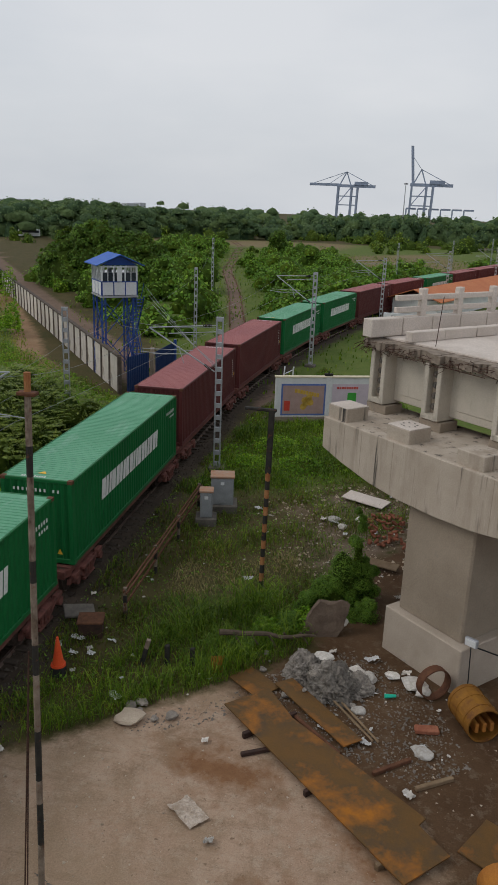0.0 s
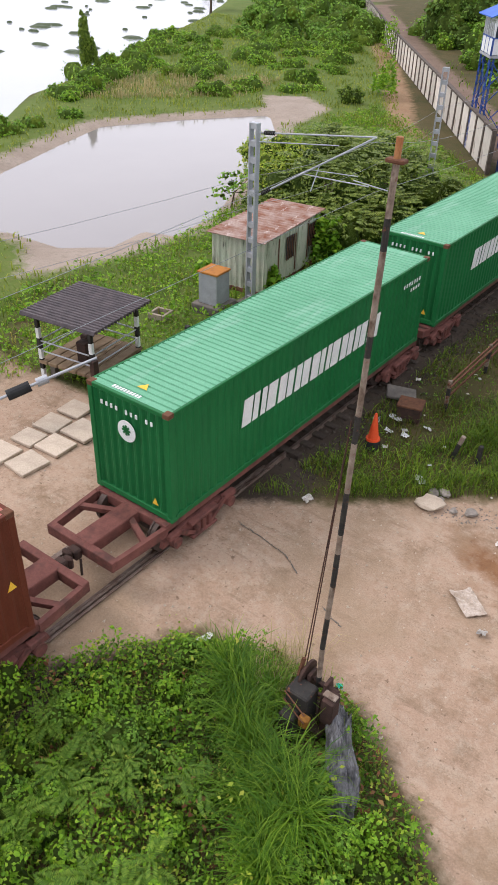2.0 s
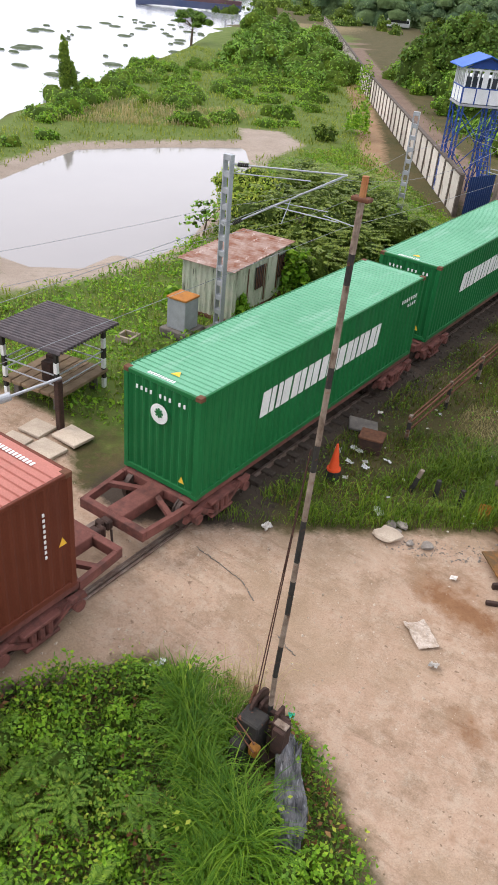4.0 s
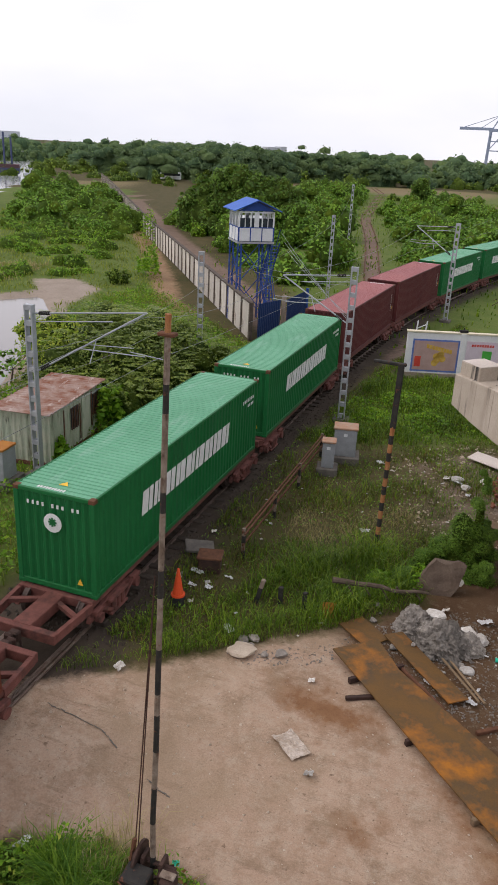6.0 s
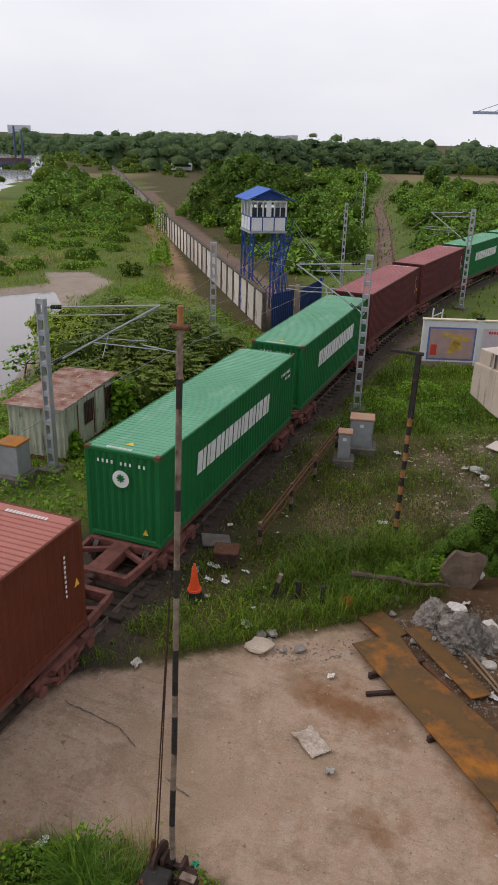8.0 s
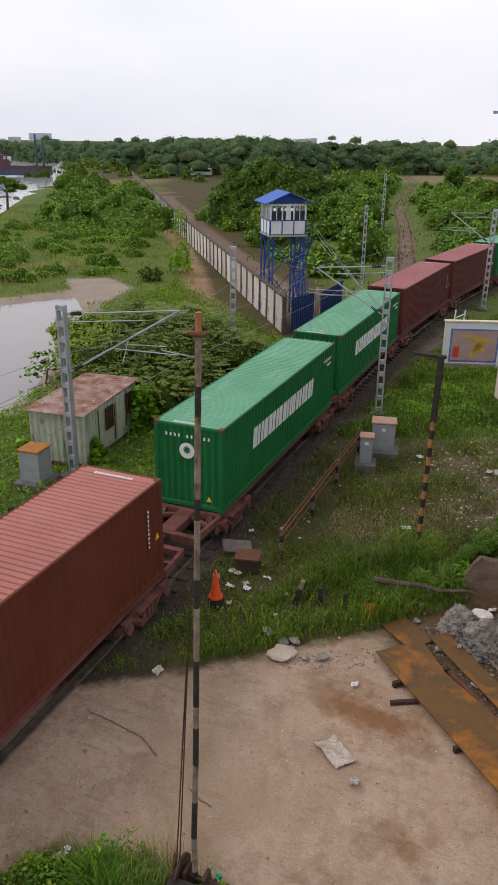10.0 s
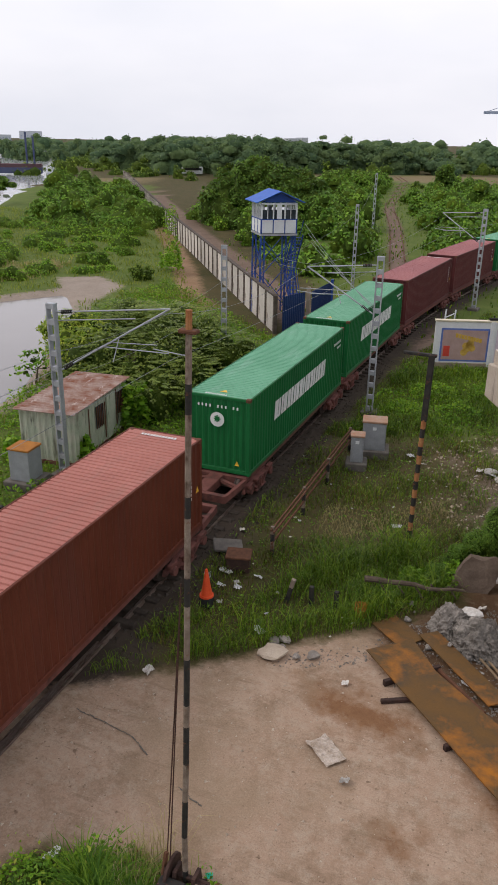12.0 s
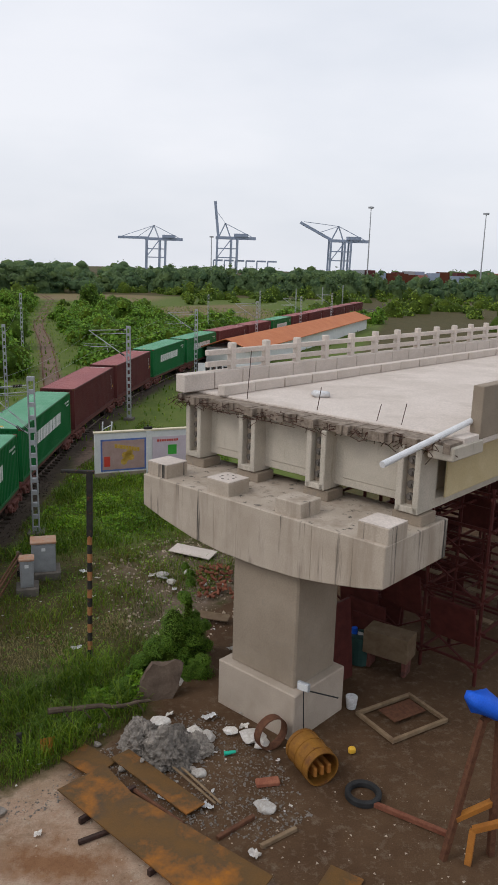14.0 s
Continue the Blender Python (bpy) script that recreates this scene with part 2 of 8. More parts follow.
M_WALL_PANEL = mat("stained_precast_panel", (0.47, 0.43, 0.375), (0.55, 0.51, 0.455), 0.92, 0, 1.2, 30, 0.15,
                   [((0.23, 0.175, 0.13), 1.1, 0.52, 0.72, (1.6, 1.6, 0.4)), ((0.05, 0.045, 0.038), 1.7, 0.60, 0.70, (1.8, 1.8, 0.45))], spread=0.2)
M_WALL_POST = mat("dark_mossy_precast_post", (0.075, 0.06, 0.05), (0.13, 0.105, 0.085), 0.95, 0, 2)
M_CORR = mat("dark_corrugated_sheet", (0.066, 0.056, 0.060), (0.105, 0.086, 0.088), 0.6, 0.2, 3)
M_STONE = mat("broken_rock", (0.19, 0.165, 0.14), (0.29, 0.255, 0.22), 0.95, 0, 5, 25, 0.6, spread=0.3)
# Ballast stones darkened along with the sleepers, for the train's shade.
M_BALLAST = mat("dark_ballast_stone", (0.052, 0.042, 0.034), (0.085, 0.070, 0.056), 0.95, 0, 5)
M_PAPER = mat("torn_paper_litter", (0.45, 0.41, 0.36), (0.62, 0.59, 0.55), 0.8, 0, 9, 30, 0.3, spread=0.3)
M_RUBBLE = mat("broken_concrete_rubble", (0.150, 0.132, 0.114), (0.29, 0.26, 0.225), 0.95, 0, 9, 20, 0.9, spread=0.3)
M_SLAB = mat("worn_paving_slab", (0.424, 0.340, 0.261), (0.509, 0.420, 0.324), 0.9, 0, 2, 30, 0.2, spread=0.1)
M_LITTER = mat("white_plastic_litter", (0.50, 0.49, 0.48), (0.68, 0.68, 0.68), 0.5, 0, 6, 30, 0.3, spread=0.2)
M_CONE = mat("orange_cone_plastic", (0.62, 0.07, 0.02), (0.7, 0.1, 0.03), 0.5)
M_WOOD = mat("weathered_timber", (0.168, 0.112, 0.066), (0.231, 0.165, 0.102), 0.85, 0, 4, 50, 0.3, spread=0.2)
M_BRICK = mat("broken_red_brick", (0.19, 0.065, 0.038), (0.27, 0.11, 0.065), 0.9, 0, 6, 40, 0.3, spread=0.25)
M_TARP = mat("grey_plastic_sheet", (0.045, 0.045, 0.047), (0.15, 0.15, 0.155), 0.42, 0, 3.5, 18, 0.6, [((0.26, 0.26, 0.27), 4, 0.60, 0.68, (1, 3, 1))])
M_BLUE_TARP = mat("blue_tarpaulin", (0.01, 0.09, 0.55), (0.015, 0.11, 0.62), 0.5, 0, 4, 30, 0.2)
M_TEAL = mat("teal_plastic", (0.02, 0.42, 0.28), (0.03, 0.5, 0.34), 0.5)
# Rubber colour, also used to paint the shade inside the pipe section.
M_RUBBER_SHADE = mat("black_rubber_and_pipe_shade", (0.02, 0.02, 0.02), (0.035, 0.035, 0.035), 0.8)
M_PIPE = mat("white_plastic_pipe", (0.66, 0.66, 0.66), (0.72, 0.72, 0.72), 0.4)
M_ORANGE_ROOF = mat("orange_roof_sheet", (0.46, 0.15, 0.06), (0.52, 0.19, 0.08), 0.75, 0, 0.5)
M_BARK = mat("bark", (0.075, 0.055, 0.04), (0.12, 0.09, 0.065), 0.95, 0, 4, 25, 0.6)
# Blue-grey lightened to put distance haze into the colour.
M_CRANE = mat("hazed_blue_grey_crane_paint", (0.27, 0.32, 0.42), (0.31, 0.36, 0.46), 0.6, 0, 0.1)
M_BLDG = mat("pale_building_render", (0.45, 0.47, 0.5), (0.5, 0.52, 0.55), 0.9, 0, 0.05)
M_HULL = mat("dark_blue_hull_paint", (0.05, 0.07, 0.14), (0.08, 0.09, 0.15), 0.6, 0, 0.2)
M_HULL_RED = mat("dull_red_deck_paint", (0.10, 0.055, 0.06), (0.13, 0.07, 0.075), 0.7, 0, 0.3)
M_WIRE = mat("dull_wire", (0.22, 0.23, 0.24), (0.28, 0.29, 0.3), 0.5, 0.5)
L_WEED = leaf_mat("weed_leaves", ((0.0, (0.085, 0.195, 0.010)), (0.4, (0.135, 0.290, 0.014)), (0.8, (0.205, 0.375, 0.020)), (1.0, (0.280, 0.420, 0.034))))
L_GRASS = leaf_mat("grass_blades", ((0.0, (0.083, 0.150, 0.012)), (0.5, (0.149, 0.228, 0.021)), (0.85, (0.226, 0.290, 0.034)), (1.0, (0.330, 0.260, 0.074))), 0.55, 0.45)
L_MEADOW = leaf_mat("short_meadow_blades", ((0.0, (0.048, 0.064, 0.009)), (0.45, (0.092, 0.108, 0.015)), (0.8, (0.150, 0.140, 0.027)), (1.0, (0.200, 0.135, 0.049))), 0.6, 0.4)
L_LUSH = leaf_mat("lush_grass_blades", ((0.0, (0.044, 0.098, 0.006)), (0.5, (0.112, 0.205, 0.012)), (1.0, (0.226, 0.325, 0.026))), 0.5, 0.45)
L_DRY = leaf_mat("dry_grass_blades", ((0.0, (0.255, 0.230, 0.088)), (0.5, (0.360, 0.302, 0.144)), (1.0, (0.450, 0.374, 0.224))), 0.6, 0.4)
L_BUSH = leaf_mat("bush_leaves", ((0.0, (0.073, 0.130, 0.015)), (0.5, (0.132, 0.222, 0.022)), (1.0, (0.242, 0.325, 0.038))))
L_DARKTREE = leaf_mat("dark_tree_leaves", ((0.0, (0.050, 0.110, 0.012)), (0.5, (0.088, 0.180, 0.019)), (1.0, (0.143, 0.240, 0.028))))
L_SCRUB = leaf_mat("scrub_leaves", ((0.0, (0.070, 0.165, 0.016)), (0.5, (0.135, 0.280, 0.027)), (1.0, (0.235, 0.400, 0.046))))
L_BROWN = leaf_mat("withered_leaves", ((0.0, (0.10, 0.040, 0.018)), (0.5, (0.17, 0.075, 0.030)), (1.0, (0.26, 0.15, 0.06))), 0.7, 0.2)
L_SHORE = leaf_mat("pale_shore_grass", ((0.0, (0.117, 0.168, 0.018)), (0.5, (0.191, 0.252, 0.028)), (1.0, (0.308, 0.336, 0.052))), 0.55, 0.45)
L_FERN = leaf_mat("fern_leaflets", ((0.0, (0.056, 0.132, 0.011)), (0.5, (0.100, 0.196, 0.018)), (1.0, (0.168, 0.268, 0.030))), 0.6, 0.3)
L_TUSSOCK = leaf_mat("tussock_blades", ((0.0, (0.044, 0.125, 0.006)), (0.5, (0.097, 0.215, 0.011)), (1.0, (0.193, 0.320, 0.022))), 0.5, 0.45)
L_FEATHER = leaf_mat("feathery_tree_leaves", ((0.0, (0.068, 0.112, 0.017)), (0.5, (0.130, 0.190, 0.029)), (1.0, (0.228, 0.286, 0.050))), 0.5, 0.25)
# Bluer, greyer leaf colour holds the distance haze of the far woods.
L_WOODS = leaf_mat("hazed_tree_leaves", ((0.0, (0.073, 0.126, 0.050)), (0.5, (0.107, 0.176, 0.068)), (1.0, (0.146, 0.220, 0.086))))
def shaded_canopy_mat(name, dark, mid, light, scale):
    """Massed foliage with the shade between leaves in its colour: leaf-sized mottling and relief, each crown of its own
    tone.
    """
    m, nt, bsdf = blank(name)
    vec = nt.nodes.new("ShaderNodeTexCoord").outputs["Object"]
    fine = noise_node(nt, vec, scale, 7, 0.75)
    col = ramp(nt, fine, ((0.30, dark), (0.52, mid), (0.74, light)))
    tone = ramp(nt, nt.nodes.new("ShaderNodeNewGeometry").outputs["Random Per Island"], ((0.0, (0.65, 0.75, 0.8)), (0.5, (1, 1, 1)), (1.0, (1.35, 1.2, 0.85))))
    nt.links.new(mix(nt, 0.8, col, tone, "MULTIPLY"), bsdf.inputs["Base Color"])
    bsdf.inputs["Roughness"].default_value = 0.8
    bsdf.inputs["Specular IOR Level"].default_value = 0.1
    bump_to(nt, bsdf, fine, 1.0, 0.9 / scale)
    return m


# Core colours sit below the leaf colours, painting shade between the leaves.
C_SCRUB = shaded_canopy_mat("shaded_scrub_core", (0.032, 0.059, 0.006), (0.071, 0.119, 0.012), (0.135, 0.201, 0.022), 2.2)
C_BUSH = shaded_canopy_mat("shaded_bush_core", (0.027, 0.047, 0.006), (0.058, 0.093, 0.012), (0.108, 0.155, 0.019), 1.6)
# Distance haze is mixed into this core colour as well.
C_WOODS = shaded_canopy_mat("hazed_shaded_tree_core", (0.051, 0.086, 0.040), (0.085, 0.137, 0.060), (0.124, 0.185, 0.082), 0.7)
L_LIGHT = leaf_mat("bright_vine_leaves", ((0.0, (0.151, 0.256, 0.019)), (0.5, (0.257, 0.360, 0.031)), (1.0, (0.407, 0.448, 0.061))))


# ---------------------------------------------------------------- building helpers
def mesh_ob(name, bm, material, smooth=False):
    me = bpy.data.meshes.new(name)
    bm.normal_update()
    bm.to_mesh(me)
    bm.free()
    if material:
        me.materials.append(material)
    if smooth:
        for p in me.polygons:
            p.use_smooth = True
    return new(name, me)


def part(name, bm, material, parent, label="", smooth=False):
    ob = mesh_ob(name, bm, material, smooth)
    ob.parent = parent
    if label:
        ob["label"] = label
    return ob


def same(name, data, parent, m, label=""):
    """Another part on the same mesh data."""
    ob = new(name, data)
    ob.parent, ob.matrix_basis = parent, m
    if label:
        ob["label"] = label
    return ob


def thing(name, label, category, m=Matrix(), group="", kind=""):
    ob = new(name)
    ob.empty_display_size = 0.3
    ob.matrix_basis = m
    return tagged(ob, label, category, group, kind)


def box(bm, c, s, bev=0.0, m=None):
    """A box with centre c and full size s, bevelled."""
    r = bmesh.ops.create_cube(bm, size=1.0)
    vs = r["verts"]
    t = Matrix.Translation(c) @ Matrix.Diagonal((*s, 1))
    bmesh.ops.transform(bm, matrix=(m @ t) if m else t, verts=vs)
    if bev:
        es = list({e for v in vs for e in v.link_edges})
        bmesh.ops.bevel(bm, geom=es, offset=bev, segments=1, affect="EDGES", profile=0.5)
    return bm


def rod(bm, a, b, r, r2=None, seg=8):
    """A round bar from a to b."""
    a, b = Vector(a), Vector(b)
    d = b - a
    res = bmesh.ops.create_cone(bm, cap_ends=True, segments=seg, radius1=r, radius2=r if r2 is None else r2, depth=d.length)
    m = Matrix.Translation((a + b) / 2) @ d.to_track_quat("Z", "Y").to_matrix().to_4x4()
    bmesh.ops.transform(bm, matrix=m, verts=res["verts"])
    return bm


def bar(bm, a, b, w, h):
    """A square bar from a to b."""
    a, b = Vector(a), Vector(b)
    d = b - a
    m = Matrix.Translation((a + b) / 2) @ d.to_track_quat("Y", "Z").to_matrix().to_4x4()
    return box(bm, (0, 0, 0), (w, d.length, h), 0, m)


def BM():
    return bmesh.new()


def prism(bm, pts, axis_vec):
    """A polygon swept along axis_vec."""
    lo = [bm.verts.new(p) for p in pts]
    hi = [bm.verts.new(Vector(p) + Vector(axis_vec)) for p in pts]
    n = len(pts)
    bm.faces.new(lo[::-1])
    bm.faces.new(hi)
    for i in range(n):
        bm.faces.new((lo[i], lo[(i + 1) % n], hi[(i + 1) % n], hi[i]))
    bmesh.ops.recalc_face_normals(bm, faces=bm.faces[:])
    return bm


def raw_mesh(name, co, faces_n, material):
    """Fast mesh from an array of corners, faces_n corners to a face."""
    co = np.asarray(co, dtype=np.float32).reshape(-1, 3)
    me = bpy.data.meshes.new(name)
    n = len(co)
    me.vertices.add(n)
    me.vertices.foreach_set("co", co.ravel())
    me.loops.add(n)
    me.loops.foreach_set("vertex_index", np.arange(n, dtype=np.int32))
    me.polygons.add(n // faces_n)
    me.polygons.foreach_set("loop_start", np.arange(0, n, faces_n, dtype=np.int32))
    me.update(calc_edges=True)
    me.materials.append(material)
    return new(name, me)


def rock(r, seed, squash=0.6):
    bm = BM()
    bmesh.ops.create_icosphere(bm, subdivisions=2, radius=1)
    for v in bm.verts:
        k = 1 + 0.45 * noise.noise(v.co * 1.3 + Vector((seed * 7.1, seed * 3.3, 0))) + 0.18 * noise.noise(v.co * 4 + Vector((0, seed, 0)))
        v.co = Vector((v.co.x * r * k, v.co.y * r * k * 0.8, v.co.z * r * k * squash))
    return bm


def scrap(seed):
    """A crumpled torn piece of bag or paper."""
    bm = BM()
    bmesh.ops.create_grid(bm, x_segments=9, y_segments=7, size=0.13)
    o = Vector((seed * 3.1, seed * 1.7, 0))
    for v in bm.verts:
        p = v.co.copy()
        e = 0.85 + 0.4 * noise.noise(p.normalized() * 1.1 + o) + 0.15 * noise.noise(p * 12 + o)
        v.co = Vector((p.x * e * (1.2 - 0.3 * (seed % 2)), p.y * e * 0.8, 0.02 + 0.10 * abs(noise.noise(p * 17 + o)) + 0.03 * noise.noise(p * 40 - o)))
    return bm


rng = np.random.default_rng(7)


def leaf_quads(pos, size, up=0.5, narrow=0.55, fold=0.15):
    """Folded rhombic leaves at pos (n x 3), of length size (n), tilted by chance; up lifts their faces to the sky."""
    n = len(pos)
    nrm = rng.normal(size=(n, 3))
    nrm[:, 2] = np.abs(nrm[:, 2]) + up
    nrm /= np.linalg.norm(nrm, axis=1, keepdims=True)
    a = rng.normal(size=(n, 3))
    a -= nrm * (a * nrm).sum(1, keepdims=True)
    a /= np.linalg.norm(a, axis=1, keepdims=True)
    b = np.cross(nrm, a)
    s = np.asarray(size).reshape(-1, 1)
    q = np.stack([pos - a * s * 0.5, pos + b * s * narrow * 0.5 + nrm * s * fold, pos + a * s * 0.5, pos - b * s * narrow * 0.5 + nrm * s * fold], 1)
    return q.reshape(-1, 3)


def leaf_skin(pos, out, size, jitter=0.55, narrow=0.7, fold=0.12):
    """Leaves at pos that face roughly along out, as on the outside of a clump."""
    n = len(pos)
    nrm = out + rng.normal(0, jitter, (n, 3))
    nrm /= np.linalg.norm(nrm, axis=1, keepdims=True) + 1e-9
    a = rng.normal(size=(n, 3))
    a -= nrm * (a * nrm).sum(1, keepdims=True)
    a /= np.linalg.norm(a, axis=1, keepdims=True) + 1e-9
    b = np.cross(nrm, a)
    s = np.asarray(size).reshape(-1, 1)
    q = np.stack([pos - a * s * 0.5, pos + b * s * narrow * 0.5 - nrm * s * fold, pos + a * s * 0.5, pos - b * s * narrow * 0.5 - nrm * s * fold], 1)
    return q.reshape(-1, 3)


def blades(name, pos, height, lean, width, material):
    """Arched grass blades of three joined pieces each."""
    n = len(pos)
    ang = rng.uniform(0, 2 * np.pi, n)
    d = np.stack([np.cos(ang), np.sin(ang), np.zeros(n)], 1)
    side = np.stack([-np.sin(ang), np.cos(ang), np.zeros(n)], 1)
    h = np.asarray(height).reshape(-1, 1)
    ln = rng.uniform(0.25, 1.0, (n, 1)) * lean * h
    w = width * (0.6 + 0.8 * rng.random((n, 1)))
    z = np.array([[0, 0, 1.0]])
    a, b, tip = pos + z * h * 0.55 + d * ln * 0.25, pos + z * h * 0.85 + d * ln * 0.7, pos + z * h * 0.78 + d * ln * 1.25
    v = np.stack([pos - side * w, pos + side * w, a - side * w, a + side * w, b - side * w * 0.8, b + side * w * 0.8, tip], 1).reshape(-1, 3)
    loops = (np.array([0, 1, 3, 2, 2, 3, 5, 4, 4, 5, 6])[None] + 7 * np.arange(n)[:, None]).ravel()
    starts = (np.array([0, 4, 8])[None] + 11 * np.arange(n)[:, None]).ravel()
    me = bpy.data.meshes.new(name)
    me.vertices.add(len(v))
    me.vertices.foreach_set("co", v.astype(np.float32).ravel())
    me.loops.add(len(loops))
    me.loops.foreach_set("vertex_index", loops.astype(np.int32))
    me.polygons.add(len(starts))
    me.polygons.foreach_set("loop_start", starts.astype(np.int32))
    me.update(calc_edges=True)
    me.materials.append(material)
    return new(name, me)


def inside(px, py, poly):
    px, py = np.asarray(px, float), np.asarray(py, float)
    r = np.zeros(px.shape, bool)
    for (x0, y0), (x1, y1) in zip(poly, poly[1:] + poly[:1]):
        c = ((y0 > py) != (y1 > py))
        r ^= c & (px < (x1 - x0) * (py - y0) / ((y1 - y0) if y1 != y0 else 1e-9) + x0)
    return r


def edge_distance(px, py, poly):
    px, py = np.asarray(px, float), np.asarray(py, float)
    d = np.full(px.shape, 1e9)
    for (x0, y0), (x1, y1) in zip(poly, poly[1:] + poly[:1]):
        dx, dy = x1 - x0, y1 - y0
        t = np.clip(((px - x0) * dx + (py - y0) * dy) / (dx * dx + dy * dy + 1e-9), 0, 1)
        d = np.minimum(d, np.hypot(px - x0 - t * dx, py - y0 - t * dy))
    return d


def signed(px, py, poly):
    """Positive inside."""
    d = edge_distance(px, py, poly)
    return np.where(inside(px, py, poly), d, -d)


# ---------------------------------------------------------------- plan
TRACK_X = -10.4
ARC0, ARC1, RADIUS = 38.0, 112.0, 200.0


def centre(s):
    """Place and heading (radians to the right of +y) of the main track's centre line at chainage s."""
    if s <= ARC0:
        return TRACK_X, s, 0.0
    a = (min(s, ARC1) - ARC0) / RADIUS
    x, y = TRACK_X + RADIUS * (1 - math.cos(a)), ARC0 + RADIUS * math.sin(a)
    if s > ARC1:
        x, y = x + (s - ARC1) * math.sin(a), y + (s - ARC1) * math.cos(a)
    return x, y, a


def on_track(s, off=0.0, z=0.0):
    x, y, a = centre(s)
    return Matrix.Translation((x + off * math.cos(a), y - off * math.sin(a), z)) @ Matrix.Rotation(-a, 4, "Z")


ROAD = [(-32, 9.4), (-15.5, 9.3), (-13.5, 6.0), (-9.2, 5.6), (-8.7, 6.3), (-7.3, 8.4), (-5.5, 9.0), (-3.6, 8.9), (-1.7, 7.6), (-0.6, 6.5), (0.6, 4.5),
        (2, 0), (2, -12), (16, -12), (16, 12), (6, 16.5), (0, 18.3), (-1.0, 19.3), (-3.3, 17.3), (-4.2, 16.5), (-7.5, 13.7), (-10.7, 11.4), (-13, 11.6), (-15.6, 13.6), (-32, 13.6)]
YARD = [(-3.3, 17.2), (-0.6, 15.2), (1.8, 13.2), (2.6, 10.5), (5, 8), (24, 4), (40, 44), (16, 46), (5, 32), (1.5, 27.5), (-0.6, 25.5), (-0.5, 22.5), (-1.1, 19.8)]
SPOIL = [(-4.5, 31), (-1.5, 34.2), (2.5, 34), (5, 30), (2.5, 26), (-0.5, 23.2), (-2.6, 25.2)]
POND = [(-35, 20), (-31.2, 22.4), (-27.8, 22.6), (-26.2, 24.2), (-26.7, 26.9), (-25.0, 27.4), (-25.6, 31.0), (-28.7, 38.0), (-31.2, 42.5), (-34.4, 49.2), (-38.8, 54.4), (-42.5, 48), (-45.2, 42),
        (-43.0, 35.6), (-41.0, 30.5), (-38.5, 24)]
BAY = [(-46, 20), (-52, 38), (-60.8, 48.5), (-67, 62), (-78, 79.3), (-85.5, 94), (-98, 117), (-134, 174), (-162, 226), (-230, 330), (-420, 640), (-620, 1000), (-1100, 1500), (-3900, 1500), (-3900, -600), (-60, -600)]
BRANCH = [(-6.5, 46), (-10.0, 60), (-12.9, 70), (-15.4, 80), (-18.0, 92), (-20.5, 104), (-23.8, 119), (-27.6, 135), (-31.4, 150), (-34.6, 165), (-37.8, 186), (-41.0, 203), (-51.7, 268), (-66, 320)]
PATHWAY = [(-24.5, 53.0), (-28.2, 57.0), (-32.3, 65), (-46, 88), (-62, 113)]
SOUTH_MUD = [(-29.7, 21.8), (-27.1, 23.6), (-26.0, 29.5), (-24.3, 28.0), (-23.7, 24.6), (-24.7, 20.8), (-25.6, 18.5)]
CLAY = [[(-4.6, 15.0), (-3.9, 13.9), (-2.6, 13.3), (-1.2, 13.5), (-1.4, 14.4), (-3.0, 15.0)], [(-1.7, 11.3), (-1.1, 11.5), (-0.7, 11.1), (-1.0, 10.7), (-1.6, 10.8)], [(-0.2, 13.2), (1.5, 10), (3, 8), (4, 11)]]
LUSH = [[(-24, 20), (-20, 8), (-60, 20), (-56, 40), (-66, 58), (-84, 92), (-100, 118), (-140, 180), (-110, 200), (-46, 90), (-33, 66), (-27, 55), (-24.5, 52), (-18, 47), (-13.2, 46), (-12.8, 14), (-20, 14)],
        [(-8.3, 31), (-4.5, 32.5), (0.5, 35), (6, 40), (20, 100), (46, 190), (60, 330), (-70, 330), (-60, 160), (-30, 84), (-16, 60), (-7.5, 46)]]
INNER = [(-15.0, 50.5), (-46.0, 96.0), (-101.0, 181.0)]
FIELDS = [[(-15, 236), (15, 272), (22, 215), (13, 170), (-6, 160)], [(-96, 262), (-76, 252), (-60, 275), (-66, 320), (-94, 310)], [(-70, 275), (-20, 262), (-12, 330), (-60, 330)], [(-154, 205), (-118, 188), (-112, 160), (-104, 158), (-118, 212), (-128, 240)]]


def line_distance(px, py, line):
    d = np.full(np.shape(px), 1e9)
    for (x0, y0), (x1, y1) in zip(line, line[1:]):
        dx, dy = x1 - x0, y1 - y0
        t = np.clip(((px - x0) * dx + (py - y0) * dy) / (dx * dx + dy * dy), 0, 1)
        d = np.minimum(d, np.hypot(px - x0 - t * dx, py - y0 - t * dy))
    return d


TRACK_LINE = [centre(s)[:2] for s in range(-60, 420, 6)]


def ground_z(px, py):
    px, py = np.asarray(px, float), np.asarray(py, float)
    z = 0.05 * np.sin(px * 0.21 + 1) * np.sin(py * 0.17) - 0.02
    z = np.where(inside(px, py, ROAD), z * 0.3, z)
    z = z - 0.9 * np.clip((signed(px, py, POND) + 1.2) / 3.0, 0, 1)
    return z - 2.4 * np.clip((signed(px, py, BAY) + 2.0) / 8.0, 0, 1)


# ---------------------------------------------------------------- ground and water
def axis_steps(parts):
    out = []
    for a, b, step in parts:
        out += list(np.arange(a, b, step))
    return np.array(out)


